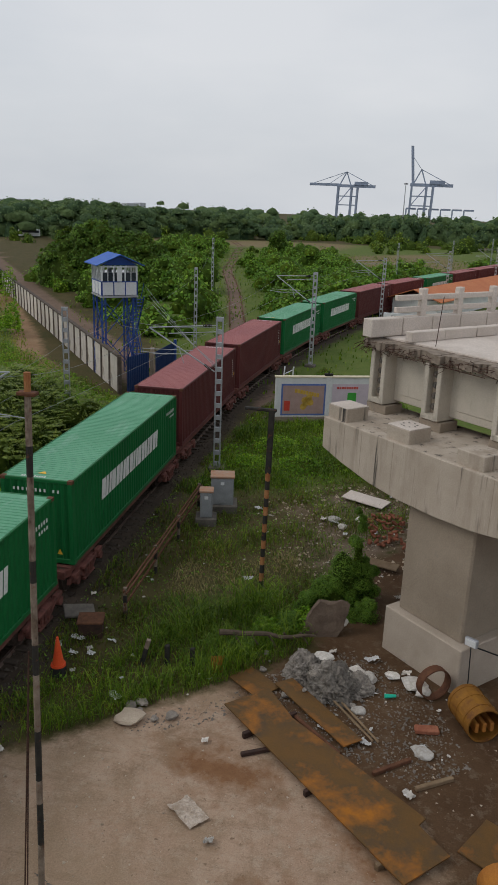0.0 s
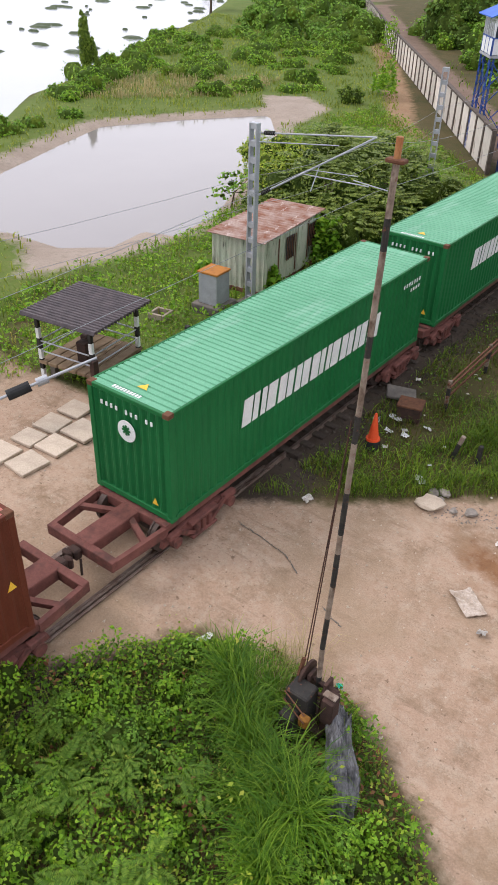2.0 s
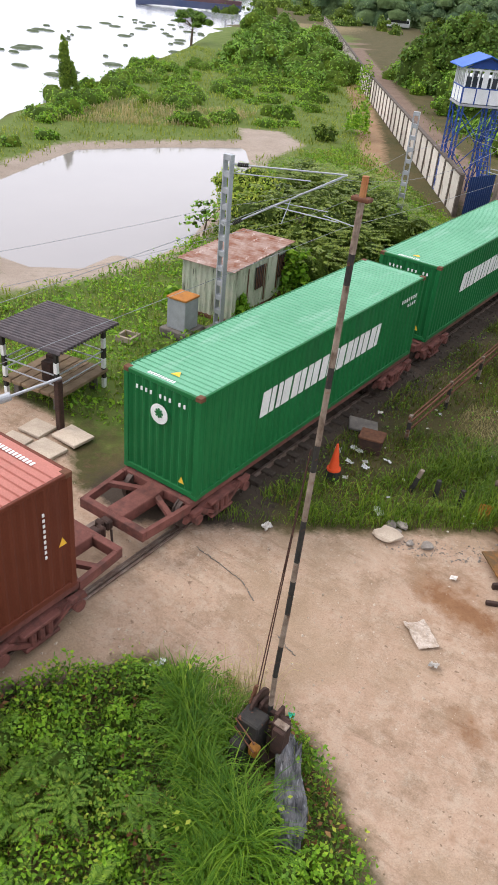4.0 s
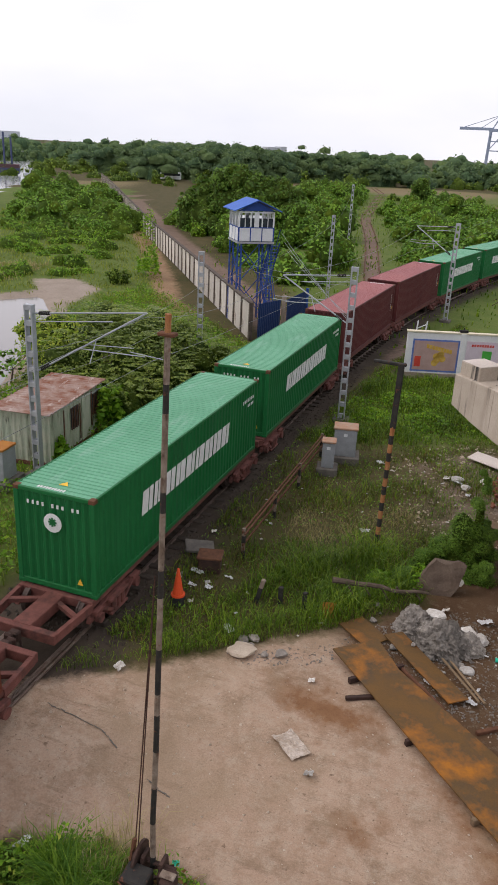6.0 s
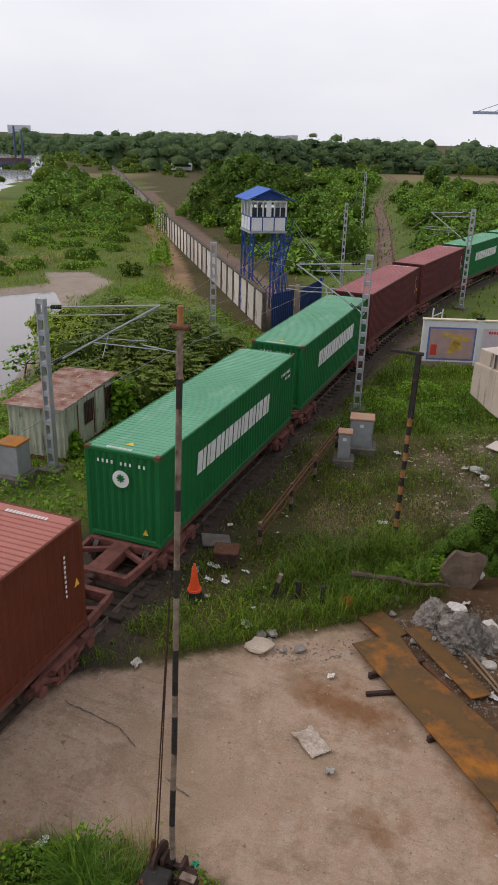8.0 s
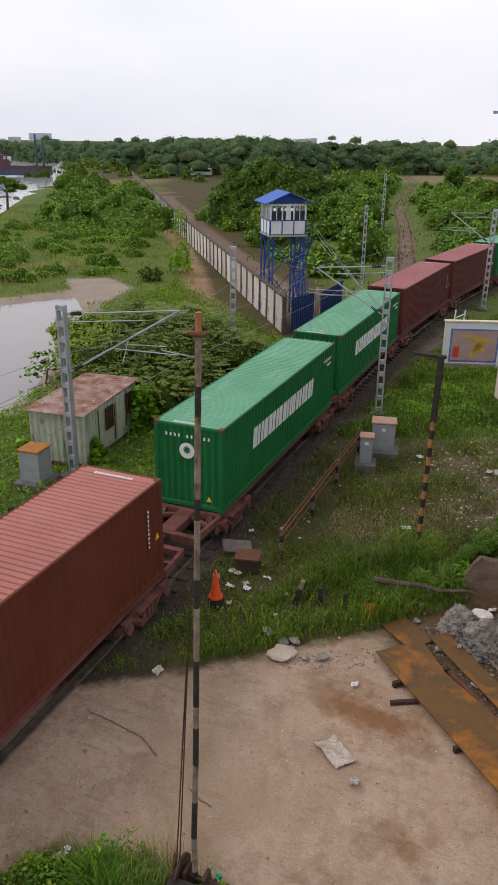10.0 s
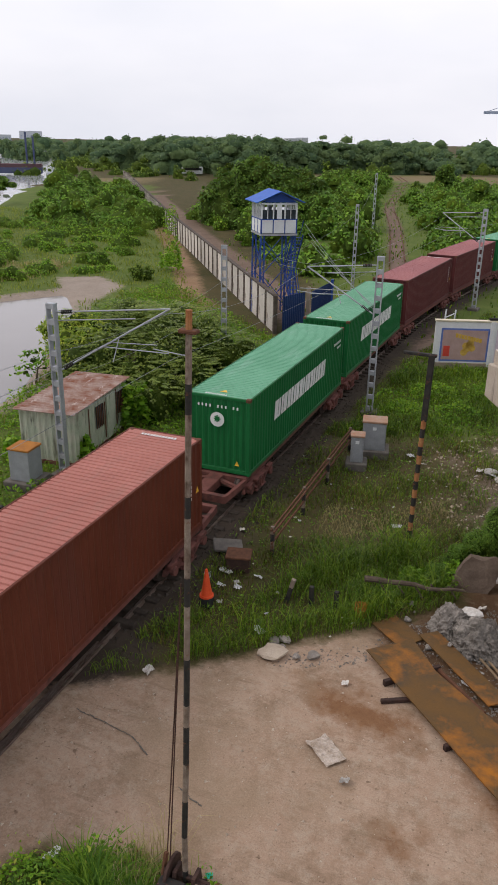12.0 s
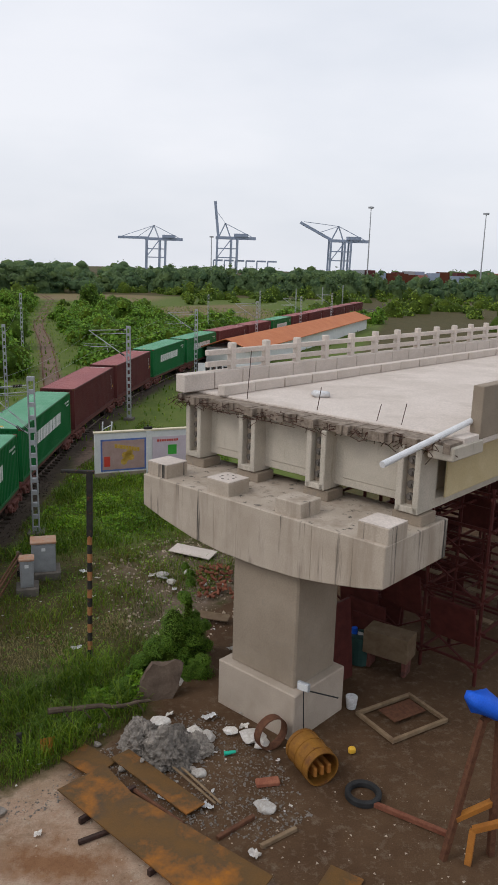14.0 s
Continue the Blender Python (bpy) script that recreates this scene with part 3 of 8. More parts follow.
GX = np.concatenate([-np.geomspace(3800, 120, 46), axis_steps([(-118, -32, 1.0), (-32, 12, 0.25), (12, 60, 1.0)]), np.geomspace(60, 3800, 46)])
GY = np.concatenate([-np.geomspace(1500, 12, 26), axis_steps([(-10, 2, 1.0), (2, 48, 0.25), (48, 160, 1.0)]), np.geomspace(160, 4000, 44)])
gx, gy = np.meshgrid(GX, GY)
gx, gy = gx.ravel(), gy.ravel()
gz = ground_z(gx, gy) + rng.normal(0, 0.006, gx.shape) + 0.03 * np.clip(np.maximum.reduce([signed(gx, gy, q) for q in CLAY[:2]]) * 3, 0, 1) * np.sin(gx * 9) * np.sin(gy * 7)
nx, ny = len(GX), len(GY)
ii = np.arange(nx * ny).reshape(ny, nx)
quads = np.stack([ii[:-1, :-1], ii[:-1, 1:], ii[1:, 1:], ii[1:, :-1]], -1).reshape(-1, 4)
gme = bpy.data.meshes.new("ground")
gme.from_pydata(np.stack([gx, gy, gz], 1).tolist(), [], quads.tolist())
soft_step = lambda d, w: np.clip(d / w * 0.5 + 0.5, 0, 1)
masks = {
    "road": soft_step(signed(gx, gy, ROAD), 0.7),
    "yard": soft_step(signed(gx, gy, YARD), 0.9),
    "spoil": soft_step(signed(gx, gy, SPOIL), 3.0) * 0.8,
    "ballast": soft_step(2.25 - line_distance(gx, gy, TRACK_LINE), 1.6),
    "path": soft_step(1.2 - line_distance(gx, gy, PATHWAY), 1.2),
    "mud": soft_step(np.maximum.reduce([signed(gx, gy, POND) + 1.5, signed(gx, gy, [(-43.5, 59.8), (-40, 62), (-35.5, 58.8), (-34, 51), (-37, 52)]), signed(gx, gy, SOUTH_MUD)]), 1.2),
    "lush": soft_step(np.maximum.reduce([signed(gx, gy, q) for q in LUSH]), 3.0),
    "siding": soft_step(np.maximum(1.1 - line_distance(gx, gy, BRANCH), 2.0 - line_distance(gx, gy, INNER)), 1.2),
    "clay": 0.85 * soft_step(np.maximum.reduce([signed(gx, gy, q) for q in CLAY]), 0.9),
    "field": soft_step(np.maximum.reduce([signed(gx, gy, f) for f in FIELDS]), 12.0),
}
for key, val in masks.items():
    at = gme.attributes.new(key, "FLOAT", "POINT")
    at.data.foreach_set("value", val.astype(np.float32))


def ground_material():
    m, nt, bsdf = blank("earth_with_grass")
    vec = nt.nodes.new("ShaderNodeTexCoord").outputs["Object"]
    n1, n2, n3 = noise_node(nt, vec, 0.45, 8, 0.65), noise_node(nt, vec, 3.5, 8, 0.7), noise_node(nt, vec, 28, 5, 0.7)
    edge = noise_node(nt, vec, 1.6, 8, 0.7)

    def mask(key, lo=0.35, hi=0.65, k=0.9):
        a = nt.nodes.new("ShaderNodeAttribute")
        a.attribute_name = key
        v = math_node(nt, "ADD", a.outputs["Fac"], math_node(nt, "MULTIPLY", math_node(nt, "SUBTRACT", edge, 0.5), k))
        return ramp(nt, v, ((lo, (0, 0, 0)), (hi, (1, 1, 1))))

    def two(c1, c2, c3, f1=n1, f2=n2):
        c = mix(nt, ramp(nt, f1, ((0.35, (0, 0, 0)), (0.65, (1, 1, 1)))), c1, c2)
        return mix(nt, ramp(nt, f2, ((0.52, (0, 0, 0)), (0.75, (1, 1, 1)))), c, c3)
    col = two((0.056, 0.056, 0.018), (0.092, 0.072, 0.030), (0.105, 0.062, 0.036))
    road = two((0.348, 0.237, 0.164), (0.454, 0.328, 0.237), (0.276, 0.171, 0.108))
    road = mix(nt, ramp(nt, noise_node(nt, vec, 0.9, 9, 0.75), ((0.45, (0, 0, 0)), (0.64, (0.95, 0.95, 0.95)))), road, (0.227, 0.150, 0.096))
    road = mix(nt, ramp(nt, noise_node(nt, vec, 2.6, 9, 0.8), ((0.48, (0, 0, 0)), (0.64, (0.5, 0.5, 0.5)))), road, (0.434, 0.356, 0.270))
    road = mix(nt, ramp(nt, noise_node(nt, vec, 11, 4, 0.6), ((0.64, (0, 0, 0)), (0.70, (0.8, 0.8, 0.8)))), road, (0.155, 0.104, 0.067))
    road = mix(nt, ramp(nt, noise_node(nt, vec, 1.3, 5, 0.7, (0.35, 2.2, 1)), ((0.58, (0, 0, 0)), (0.68, (0.6, 0.6, 0.6)))), road, (0.203, 0.138, 0.088))
    road = mix(nt, mask("clay", 0.30, 0.72, 1.3), road, two((0.193, 0.095, 0.046), (0.251, 0.133, 0.067), (0.106, 0.057, 0.029), n2, n3))
    road = mix(nt, ramp(nt, noise_node(nt, vec, 5.5, 3, 0.5), ((0.68, (0, 0, 0)), (0.74, (0.75, 0.75, 0.75)))), road, (0.145, 0.095, 0.062))
    road = mix(nt, ramp(nt, noise_node(nt, vec, 0.23, 4), ((0.5, (0, 0, 0)), (0.62, (0.75, 0.75, 0.75)))), road, (0.290, 0.204, 0.132))
    road = mix(nt, ramp(nt, noise_node(nt, vec, 1.1, 3), ((0.70, (0, 0, 0)), (0.76, (0.7, 0.7, 0.7)))), road, (0.193, 0.123, 0.075))
    yard = two((0.074, 0.041, 0.021), (0.110, 0.065, 0.035), (0.165, 0.122, 0.085))
    col = mix(nt, mask("lush"), col, two((0.075, 0.118, 0.020), (0.115, 0.150, 0.032), (0.150, 0.135, 0.050)))
    col = mix(nt, mask("field"), col, two((0.17, 0.135, 0.065), (0.21, 0.155, 0.085), (0.10, 0.11, 0.035)))
    col = mix(nt, mask("mud"), col, two((0.27, 0.215, 0.17), (0.33, 0.27, 0.22), (0.20, 0.17, 0.12)))
    col = mix(nt, mask("path"), col, two((0.25, 0.15, 0.085), (0.30, 0.20, 0.12), (0.18, 0.13, 0.08)))
    col = mix(nt, mask("spoil", 0.42, 0.8, 1.3), col, two((0.19, 0.138, 0.10), (0.145, 0.105, 0.072), (0.30, 0.25, 0.21)))
    col = mix(nt, mask("siding"), col, two((0.15, 0.10, 0.072), (0.20, 0.14, 0.105), (0.10, 0.072, 0.048)))
    # Track bed colour holds some of the shade under the wagons.
    col = mix(nt, mask("ballast"), col, two((0.045, 0.033, 0.024), (0.068, 0.051, 0.038), (0.035, 0.030, 0.018)))
    col = mix(nt, mask("road"), col, road)
    col = mix(nt, mask("yard"), col, yard)
    col = mix(nt, 0.5, col, ramp(nt, n3, ((0.3, (0.6, 0.6, 0.6)), (0.7, (1.3, 1.3, 1.3)))), "MULTIPLY")
    nt.links.new(col, bsdf.inputs["Base Color"])
    bsdf.inputs["Roughness"].default_value = 0.95
    bsdf.inputs["Specular IOR Level"].default_value = 0.15
    bump_to(nt, bsdf, n3, 0.5, 0.03)
    return m


gme.materials.append(ground_material())
for p in gme.polygons:
    p.use_smooth = True
tagged(new("ground", gme), "earth ground with rough grass, a pale dirt crossing and brown yard soil", "ground", kind="structure")


def water_material(name, c, rough, wave):
    m, nt, bsdf = blank(name)
    vec = nt.nodes.new("ShaderNodeTexCoord").outputs["Object"]
    col = mix(nt, noise_node(nt, vec, 0.08, 4), c, tuple(k * 1.25 for k in c))
    nt.links.new(col, bsdf.inputs["Base Color"])
    bsdf.inputs["Roughness"].default_value, bsdf.inputs["IOR"].default_value = rough, 1.33
    bsdf.inputs["Specular IOR Level"].default_value = 0.9
    bump_to(nt, bsdf, noise_node(nt, vec, 2.2, 5, 0.6, (1, 0.5, 1)), wave, 0.05)
    return m


def sheet(name, x0, y0, x1, y1, z, material):
    bm = BM()
    vs = [bm.verts.new((x, y, z)) for x, y in ((x0, y0), (x1, y0), (x1, y1), (x0, y1))]
    bm.faces.new(vs)
    return mesh_ob(name, bm, material)


tagged(sheet("water_bay", -3900, -590, -44, 1600, -0.75, water_material("pale_bay_water", (0.30, 0.31, 0.32), 0.12, 0.25)),
       "pale silvery bay water under a white sky", "water", kind="structure")
tagged(sheet("water_pond", -46, 18.5, -24, 56, -0.36, water_material("pale_pond_water", (0.20, 0.18, 0.17), 0.05, 0.04)),
       "still shallow pond water that mirrors the sky", "water", kind="structure")


# ---------------------------------------------------------------- tracks
def rail_line(name, line, half_w, top, label, depth=0.16):
    """Two rails along a list of matrices (running along local y)."""
    root = thing(name, label, "railway track", kind="structure")
    prof = [(-0.07, top - depth), (0.07, top - depth), (0.07, top - depth + 0.02), (0.02, top - 0.05), (0.035, top - 0.04), (0.035, top), (-0.035, top), (-0.035, top - 0.04), (-0.02, top - 0.05), (-0.07, top - depth + 0.02)]
    for side in (-1, 1):
        bm = BM()
        rings = [[bm.verts.new(m @ Vector((side * half_w + px, 0, pz))) for px, pz in prof] for m in line]
        for a, b in zip(rings, rings[1:]):
            for i in range(len(prof)):
                j = (i + 1) % len(prof)
                bm.faces.new((a[i], a[j], b[j], b[i]))
        bmesh.ops.recalc_face_normals(bm, faces=bm.faces[:])
        part("rail", bm, M_RAIL, root)
    return root


main_track = rail_line("railway_track", [on_track(s) for s in list(range(-40, 38, 6)) + list(range(38, 300, 4))], 0.838, 0.09, "steel rails of a broad-gauge line, set flush in the crossing")
bmatr = []
for (x0, y0), (x1, y1) in zip(BRANCH, BRANCH[1:]):
    a = math.atan2(x1 - x0, y1 - y0)
    for k in range(6):
        bmatr.append(Matrix.Translation((x0 + (x1 - x0) * k / 6, y0 + (y1 - y0) * k / 6, 0)) @ Matrix.Rotation(-a, 4, "Z"))
branch_track = rail_line("branch_track", bmatr[10:], 0.838, 0.12, "disused rusty branch line curving off through scrub")
for rail in branch_track.children:
    rail.data.materials[0] = M_CASTING
bm = box(BM(), (0, 0, 0.03), (2.5, 0.24, 0.16), 0.02)
sleeper0 = part("sleeper", bm, M_SLEEPER, main_track)
sleeper0.matrix_basis = on_track(15.0)
for k in range(1, 170):
    s = 15.0 + 0.66 * k
    same("sleeper", sleeper0.data, main_track, on_track(s) @ pose(0, 0, random.uniform(-0.085, -0.05), 0, 0, random.uniform(-1, 1)))
# flangeway channels in the crossing
bm = BM()
for x in (-0.838 + 0.1, 0.838 - 0.1, -0.838 - 0.09, 0.838 + 0.09):
    box(bm, (TRACK_X + x, 8.5, 0.045), (0.07, 11.0, 0.05), 0.01)
part("check_rail", bm, M_RAIL, main_track)


# ---------------------------------------------------------------- the train
CL, CW, CH = 12.19, 2.44, 2.9


def ribbed(bm, n, length, z0, z1, x, depth, face, along="y"):
    """A ribbed sheet with vertical ribs, standing at x and spread along y (or across, at y = x)."""
    pitch = length / n
    xs = []
    for i in range(n):
        o = -length / 2 + i * pitch
        xs += [(o, 0), (o + pitch * 0.25, 0), (o + pitch * 0.5, -depth), (o + pitch * 0.75, -depth)]
    xs.append((length / 2, 0))
    rows = []
    for z in (z0, z1):
        rows.append([bm.verts.new((x + face * d, o, z) if along == "y" else (o, x + face * d, z)) for o, d in xs])
    for i in range(len(xs) - 1):
        bm.faces.new((rows[0][i], rows[0][i + 1], rows[1][i + 1], rows[1][i]))
    return bm


def shapes_on_side(bm, x, cells, z0, z1, thick=0.006, slant=0.1):
    """Plain slanted bars in uneven pairs on a wall facing +x."""
    for k, (y0, y1) in enumerate(cells):
        w = y1 - y0
        q = (0.62, 0.36, 0.55, 0.44)[k % 4]
        for c, d in ((0.0, q - 0.05), (q + 0.05, 1.0)):
            ya, yb = y0 + w * c, y0 + w * d
            prism(bm, [(x, ya, z0), (x, yb, z0), (x, yb + slant, z1), (x, ya + slant, z1)], (thick, 0, 0))
    return bm


def container(kind, side, roof, label):
    t = thing("shipping_container", label, "container", group="containers on the train")
    x, y, h = CW / 2, CL / 2, CH
    for f in (1, -1):
        part("side_panel", ribbed(BM(), 43, CL - 0.3, 0.16, h - 0.10, f * (x - 0.02), 0.036, f), side, t)
    part("front_panel", ribbed(BM(), 9, CW - 0.26, 0.16, h - 0.12, -(y - 0.03), 0.045, -1, "x"), side, t)
    for f in (-1, 1):
        d = box(BM(), (f * 0.57, y - 0.05, h / 2), (1.12, 0.05, h - 0.3), 0.01)
        for k in range(5):
            box(d, (f * 0.57, y - 0.02, 0.45 + k * 0.5), (1.0, 0.03, 0.2), 0.01)
        door = part("door", d, side, t)
        lb = BM()
        for k in (0.3, 0.8):
            rod(lb, (f * k, y + 0.0, 0.2), (f * k, y + 0.0, h - 0.2), 0.018, None, 6)
        part("locking_bar", lb, M_GALV, door)
    # roof with cross ribs
    bm = BM()
    n, L = 60, CL - 0.5
    pitch = L / n
    pts = [(-y + 0.05, 0)]
    for i in range(n):
        o = -L / 2 + i * pitch
        pts += [(o, 0), (o + pitch * 0.08, -0.035), (o + pitch * 0.22, -0.035), (o + pitch * 0.30, 0)]
    pts.append((y - 0.05, 0))
    rows = [[bm.verts.new((sx * (x - 0.07), o, h - 0.012 + dz)) for o, dz in pts] for sx in (-1, 1)]
    for i in range(len(pts) - 1):
        bm.faces.new((rows[0][i], rows[1][i], rows[1][i + 1], rows[0][i + 1]))
    part("roof_panel", bm, roof, t, "pale ribbed roof")
    for f in (1, -1):
        part("top_rail", box(BM(), (f * (x - 0.035), 0, h - 0.05), (0.07, CL - 0.34, 0.09), 0.012), side, t)
        part("bottom_rail", box(BM(), (f * (x - 0.04), 0, 0.09), (0.08, CL - 0.34, 0.15), 0.012), side, t)
        part("header", box(BM(), (0, f * (y - 0.045), h - 0.06), (CW - 0.3, 0.09, 0.11), 0.012), side, t)
        part("sill", box(BM(), (0, f * (y - 0.045), 0.1), (CW - 0.3, 0.09, 0.16), 0.012), side, t)
        for g in (1, -1):
            part("corner_post", box(BM(), (f * (x - 0.075), g * (y - 0.075), h / 2), (0.15, 0.15, h - 0.22), 0.015), side, t)
            for z in (0.06, h - 0.06):
                part("corner_casting", box(BM(), (f * (x - 0.085), g * (y - 0.09), z), (0.178, 0.188, 0.122), 0.012), M_CASTING if z > 1 else side, t)
    if kind == "green":
        c, cells = -y + 2.55, []
        for k in range(9):
            cells.append((c + k * 0.745, c + k * 0.745 + 0.64))
        part("side_marking", shapes_on_side(BM(), x - 0.018, cells, 1.32, 2.05, 0.008), M_WHITE_MARK, t, "row of plain white slanted bars")["kind"] = "stuff"
        bm = BM()
        rod(bm, (-0.02, -y - 0.016, 2.03), (-0.02, -y - 0.034, 2.03), 0.27, None, 20)
        part("end_emblem", bm, M_WHITE_MARK, t, "round white emblem")
        bm = BM()
        for a in range(4):
            m = Matrix.Translation((-0.02, -y - 0.04, 2.06)) @ Matrix.Rotation(a * math.pi / 4, 4, "Y")
            box(bm, (0, 0, 0), (0.26, 0.012, 0.05), 0, m)
        part("emblem_star", bm, M_GREEN_SIDE, t)
    marks, tri = BM(), BM()
    if kind == "green":
        for k in range(11):
            if k not in (4, 8):
                box(marks, (-0.75 + k * 0.15, -y - 0.02, 2.52), (0.055, 0.02, 0.1))
        for k in range(10):
            box(marks, (-0.55 + k * 0.085, -y + 0.2, h - 0.004), (0.05, 0.11, 0.012))
        for k in range(7):
            box(marks, (x - 0.012, y - 1.55 + k * 0.17, 2.35), (0.016, 0.07, 0.12))
            if k > 2:
                box(marks, (x - 0.012, y - 1.55 + k * 0.17, 2.12), (0.016, 0.07, 0.10))
        prism(tri, [(-0.14, -y + 0.5, h - 0.008), (0.14, -y + 0.5, h - 0.008), (0, -y + 0.72, h - 0.008)], (0, 0, 0.01))
        prism(tri, [(0.66, -y - 0.022, 0.36), (0.84, -y - 0.022, 0.36), (0.75, -y - 0.022, 0.55)], (0, -0.01, 0))
    else:
        for k in range(9):
            box(marks, (0.85, y + 0.01, 1.3 + k * 0.13), (0.05, 0.02, 0.08))
            box(marks, (x - 0.012, y - 0.75, 1.2 + k * 0.13), (0.016, 0.05, 0.07))
        for k in range(12):
            box(marks, (-0.6 + k * 0.1, y - 0.35, h - 0.004), (0.06, 0.12, 0.012))
        for k in range(2):
            box(tri, (0.6, y + 0.012, 1.9 - k * 0.35), (0.16, 0.02, 0.16))
        prism(tri, [(x - 0.016, y - 0.42, 1.25), (x - 0.016, y - 0.22, 1.25), (x - 0.016, y - 0.32, 1.45)], (0.01, 0, 0))
    part("code_marking", marks, M_WHITE_MARK, t, "small illegible white code")["kind"] = "stuff"
    part("warning_label", tri, M_YELLOW_MARK, t, "yellow warning label")["kind"] = "stuff"
    return t


def wagon(near_over, far_over):
    """Container flat wagon; origin on the track centre, y along the line, container floor at z = 1.0."""
    t = thing("container_wagon", "rust-red flat wagon under a container, with open end frames", "wagon", group="wagons of the train")
    y0, y1 = -CL / 2 - near_over, CL / 2 + far_over
    part("centre_sill", box(BM(), (0, (y0 + y1) / 2, 0.80), (0.55, y1 - y0 - 0.3, 0.32), 0.02), M_WAGON, t)
    for f in (1, -1):
        part("side_sill", box(BM(), (f * 1.08, 0, 0.88), (0.14, CL + 0.3, 0.2), 0.015), M_WAGON, t)
        for end, g in ((y0, -1), (y1, 1)):
            bm = BM()
            bar(bm, (f * 1.12, g * (CL / 2 + 0.1), 0.82), (f * 1.0, end - g * 0.15, 0.80), 0.12, 0.24)
            part("end_sill", bm, M_WAGON, t)
    for end, g in ((y0, -1), (y1, 1)):
        part("headstock", box(BM(), (0, end - g * 0.12, 0.80), (2.1, 0.2, 0.28), 0.015), M_WAGON, t)
        bm = BM()
        span = abs(end) - CL / 2
        if span > 1:
            for f in (1, -1):
                bar(bm, (f * 0.25, g * (CL / 2 + 0.35), 0.86), (f * 1.08, g * (CL / 2 + 0.75), 0.86), 0.14, 0.12)
        box(bm, (0, g * (CL / 2 + 0.02), 0.84), (2.2, 0.2, 0.26), 0.015)
        part("cross_member", bm, M_WAGON, t)
        bm = box(BM(), (0.03 * g, end + g * 0.08, 0.74), (0.3, 0.2, 0.28), 0.04)
        rod(bm, (0.1, end + g * 0.05, 0.6), (0.3, end + g * 0.22, 0.35), 0.03)
        box(bm, (0.09 * g, end + g * 0.24, 0.74), (0.26, 0.14, 0.32), 0.05)
        rod(bm, (-0.3, end + g * 0.05, 0.7), (-0.38, end + g * 0.25, 0.3), 0.025)
        part("coupler", bm, M_BOGIE, t)
    for g in (-1, 1):
        yc = g * (CL / 2 - 1.05)
        bm = BM()
        for f in (-1, 1):
            prism(bm, [(f * 1.12 - 0.06, yc - 1.35, 0.42), (f * 1.12 - 0.06, yc - 1.3, 0.58), (f * 1.12 - 0.06, yc - 0.5, 0.70), (f * 1.12 - 0.06, yc + 0.5, 0.70), (f * 1.12 - 0.06, yc + 1.3, 0.58),
                       (f * 1.12 - 0.06, yc + 1.35, 0.42), (f * 1.12 - 0.06, yc + 0.75, 0.46), (f * 1.12 - 0.06, yc + 0.45, 0.22), (f * 1.12 - 0.06, yc - 0.45, 0.22), (f * 1.12 - 0.06, yc - 0.75, 0.46)], (0.12, 0, 0))
            for a in (-1, 1):
                rod(bm, (f * 1.19, yc + a * 1.0, 0.47), (f * 1.34, yc + a * 1.0, 0.47), 0.15, None, 12)
                box(bm, (f * 1.22, yc + a * 1.0, 0.66), (0.16, 0.42, 0.14), 0.02)
                bar(bm, (f * 1.24, yc + a * 0.86, 0.66), (f * 1.24, yc + a * 0.3, 0.30), 0.08, 0.10)
            for a in (-0.22, 0, 0.22):
                rod(bm, (f * 1.24, yc + a, 0.26), (f * 1.24, yc + a, 0.58), 0.085, None, 8)
            box(bm, (f * 1.24, yc, 0.22), (0.16, 0.9, 0.09), 0.02)
            box(bm, (f * 1.24, yc, 0.64), (0.16, 1.0, 0.10), 0.02)
        box(bm, (0, yc, 0.5), (2.1, 0.35, 0.25), 0.02)
        part("bogie_frame", bm, M_WAGON, t)
        for a in (-1, 1):
            wb = BM()
            for f in (-1, 1):
                rod(wb, (f * 0.80, 0, 0), (f * 0.93, 0, 0), 0.43, None, 24)
                rod(wb, (f * 0.76, 0, 0), (f * 0.80, 0, 0), 0.46, None, 24)
                for k in range(5):
                    q = Matrix.Rotation(k * 2 * math.pi / 5, 4, "X")
                    box(wb, (0, 0.25, 0), (0.03, 0.12, 0.12), 0.01, Matrix.Translation((f * 0.935, 0, 0)) @ q)
            rod(wb, (-1.15, 0, 0), (1.15, 0, 0), 0.09, None, 10)
            w = part("wheelset", wb, M_WHEEL, t)
            w.matrix_basis = pose(0, yc + a * 1.0, 0.52)
    return t


G_LABEL = "green ribbed steel shipping container with pale mint roof"
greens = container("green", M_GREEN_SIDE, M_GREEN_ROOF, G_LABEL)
reds = container("red", M_RED_SIDE, M_RED_ROOF, "red-oxide ribbed shipping container with pale pink roof")
maroons = container("maroon", M_MAROON_SIDE, M_MAROON_ROOF, "dark maroon shipping container with pale pink roof")
wagon_end = wagon(1.75, 0.45)        # open frame towards the viewer's end
wagon_mid = wagon(0.45, 0.45)
wagon_far = wagon(0.45, 1.55)
# (container, wagon, chainage of the rear end at 0 s)
CONSIST = [("R", wagon_far, -8.7), ("G", wagon_end, 7.4), ("G", wagon_mid, 20.9), ("M", wagon_mid, 34.4), ("M", wagon_mid, 47.9), ("G", wagon_mid, 61.4), ("G", wagon_mid, 74.9),
           ("M", wagon_mid, 88.4), ("M", wagon_mid, 101.9), ("G", wagon_mid, 115.4), ("M", wagon_mid, 128.9), ("M", wagon_mid, 142.4), ("M", wagon_mid, 155.9), ("M", wagon_mid, 169.4), ("M", wagon_mid, 182.9), ("M", wagon_mid, 196.4)]
KINDS = {"R": reds, "G": greens, "M": maroons}
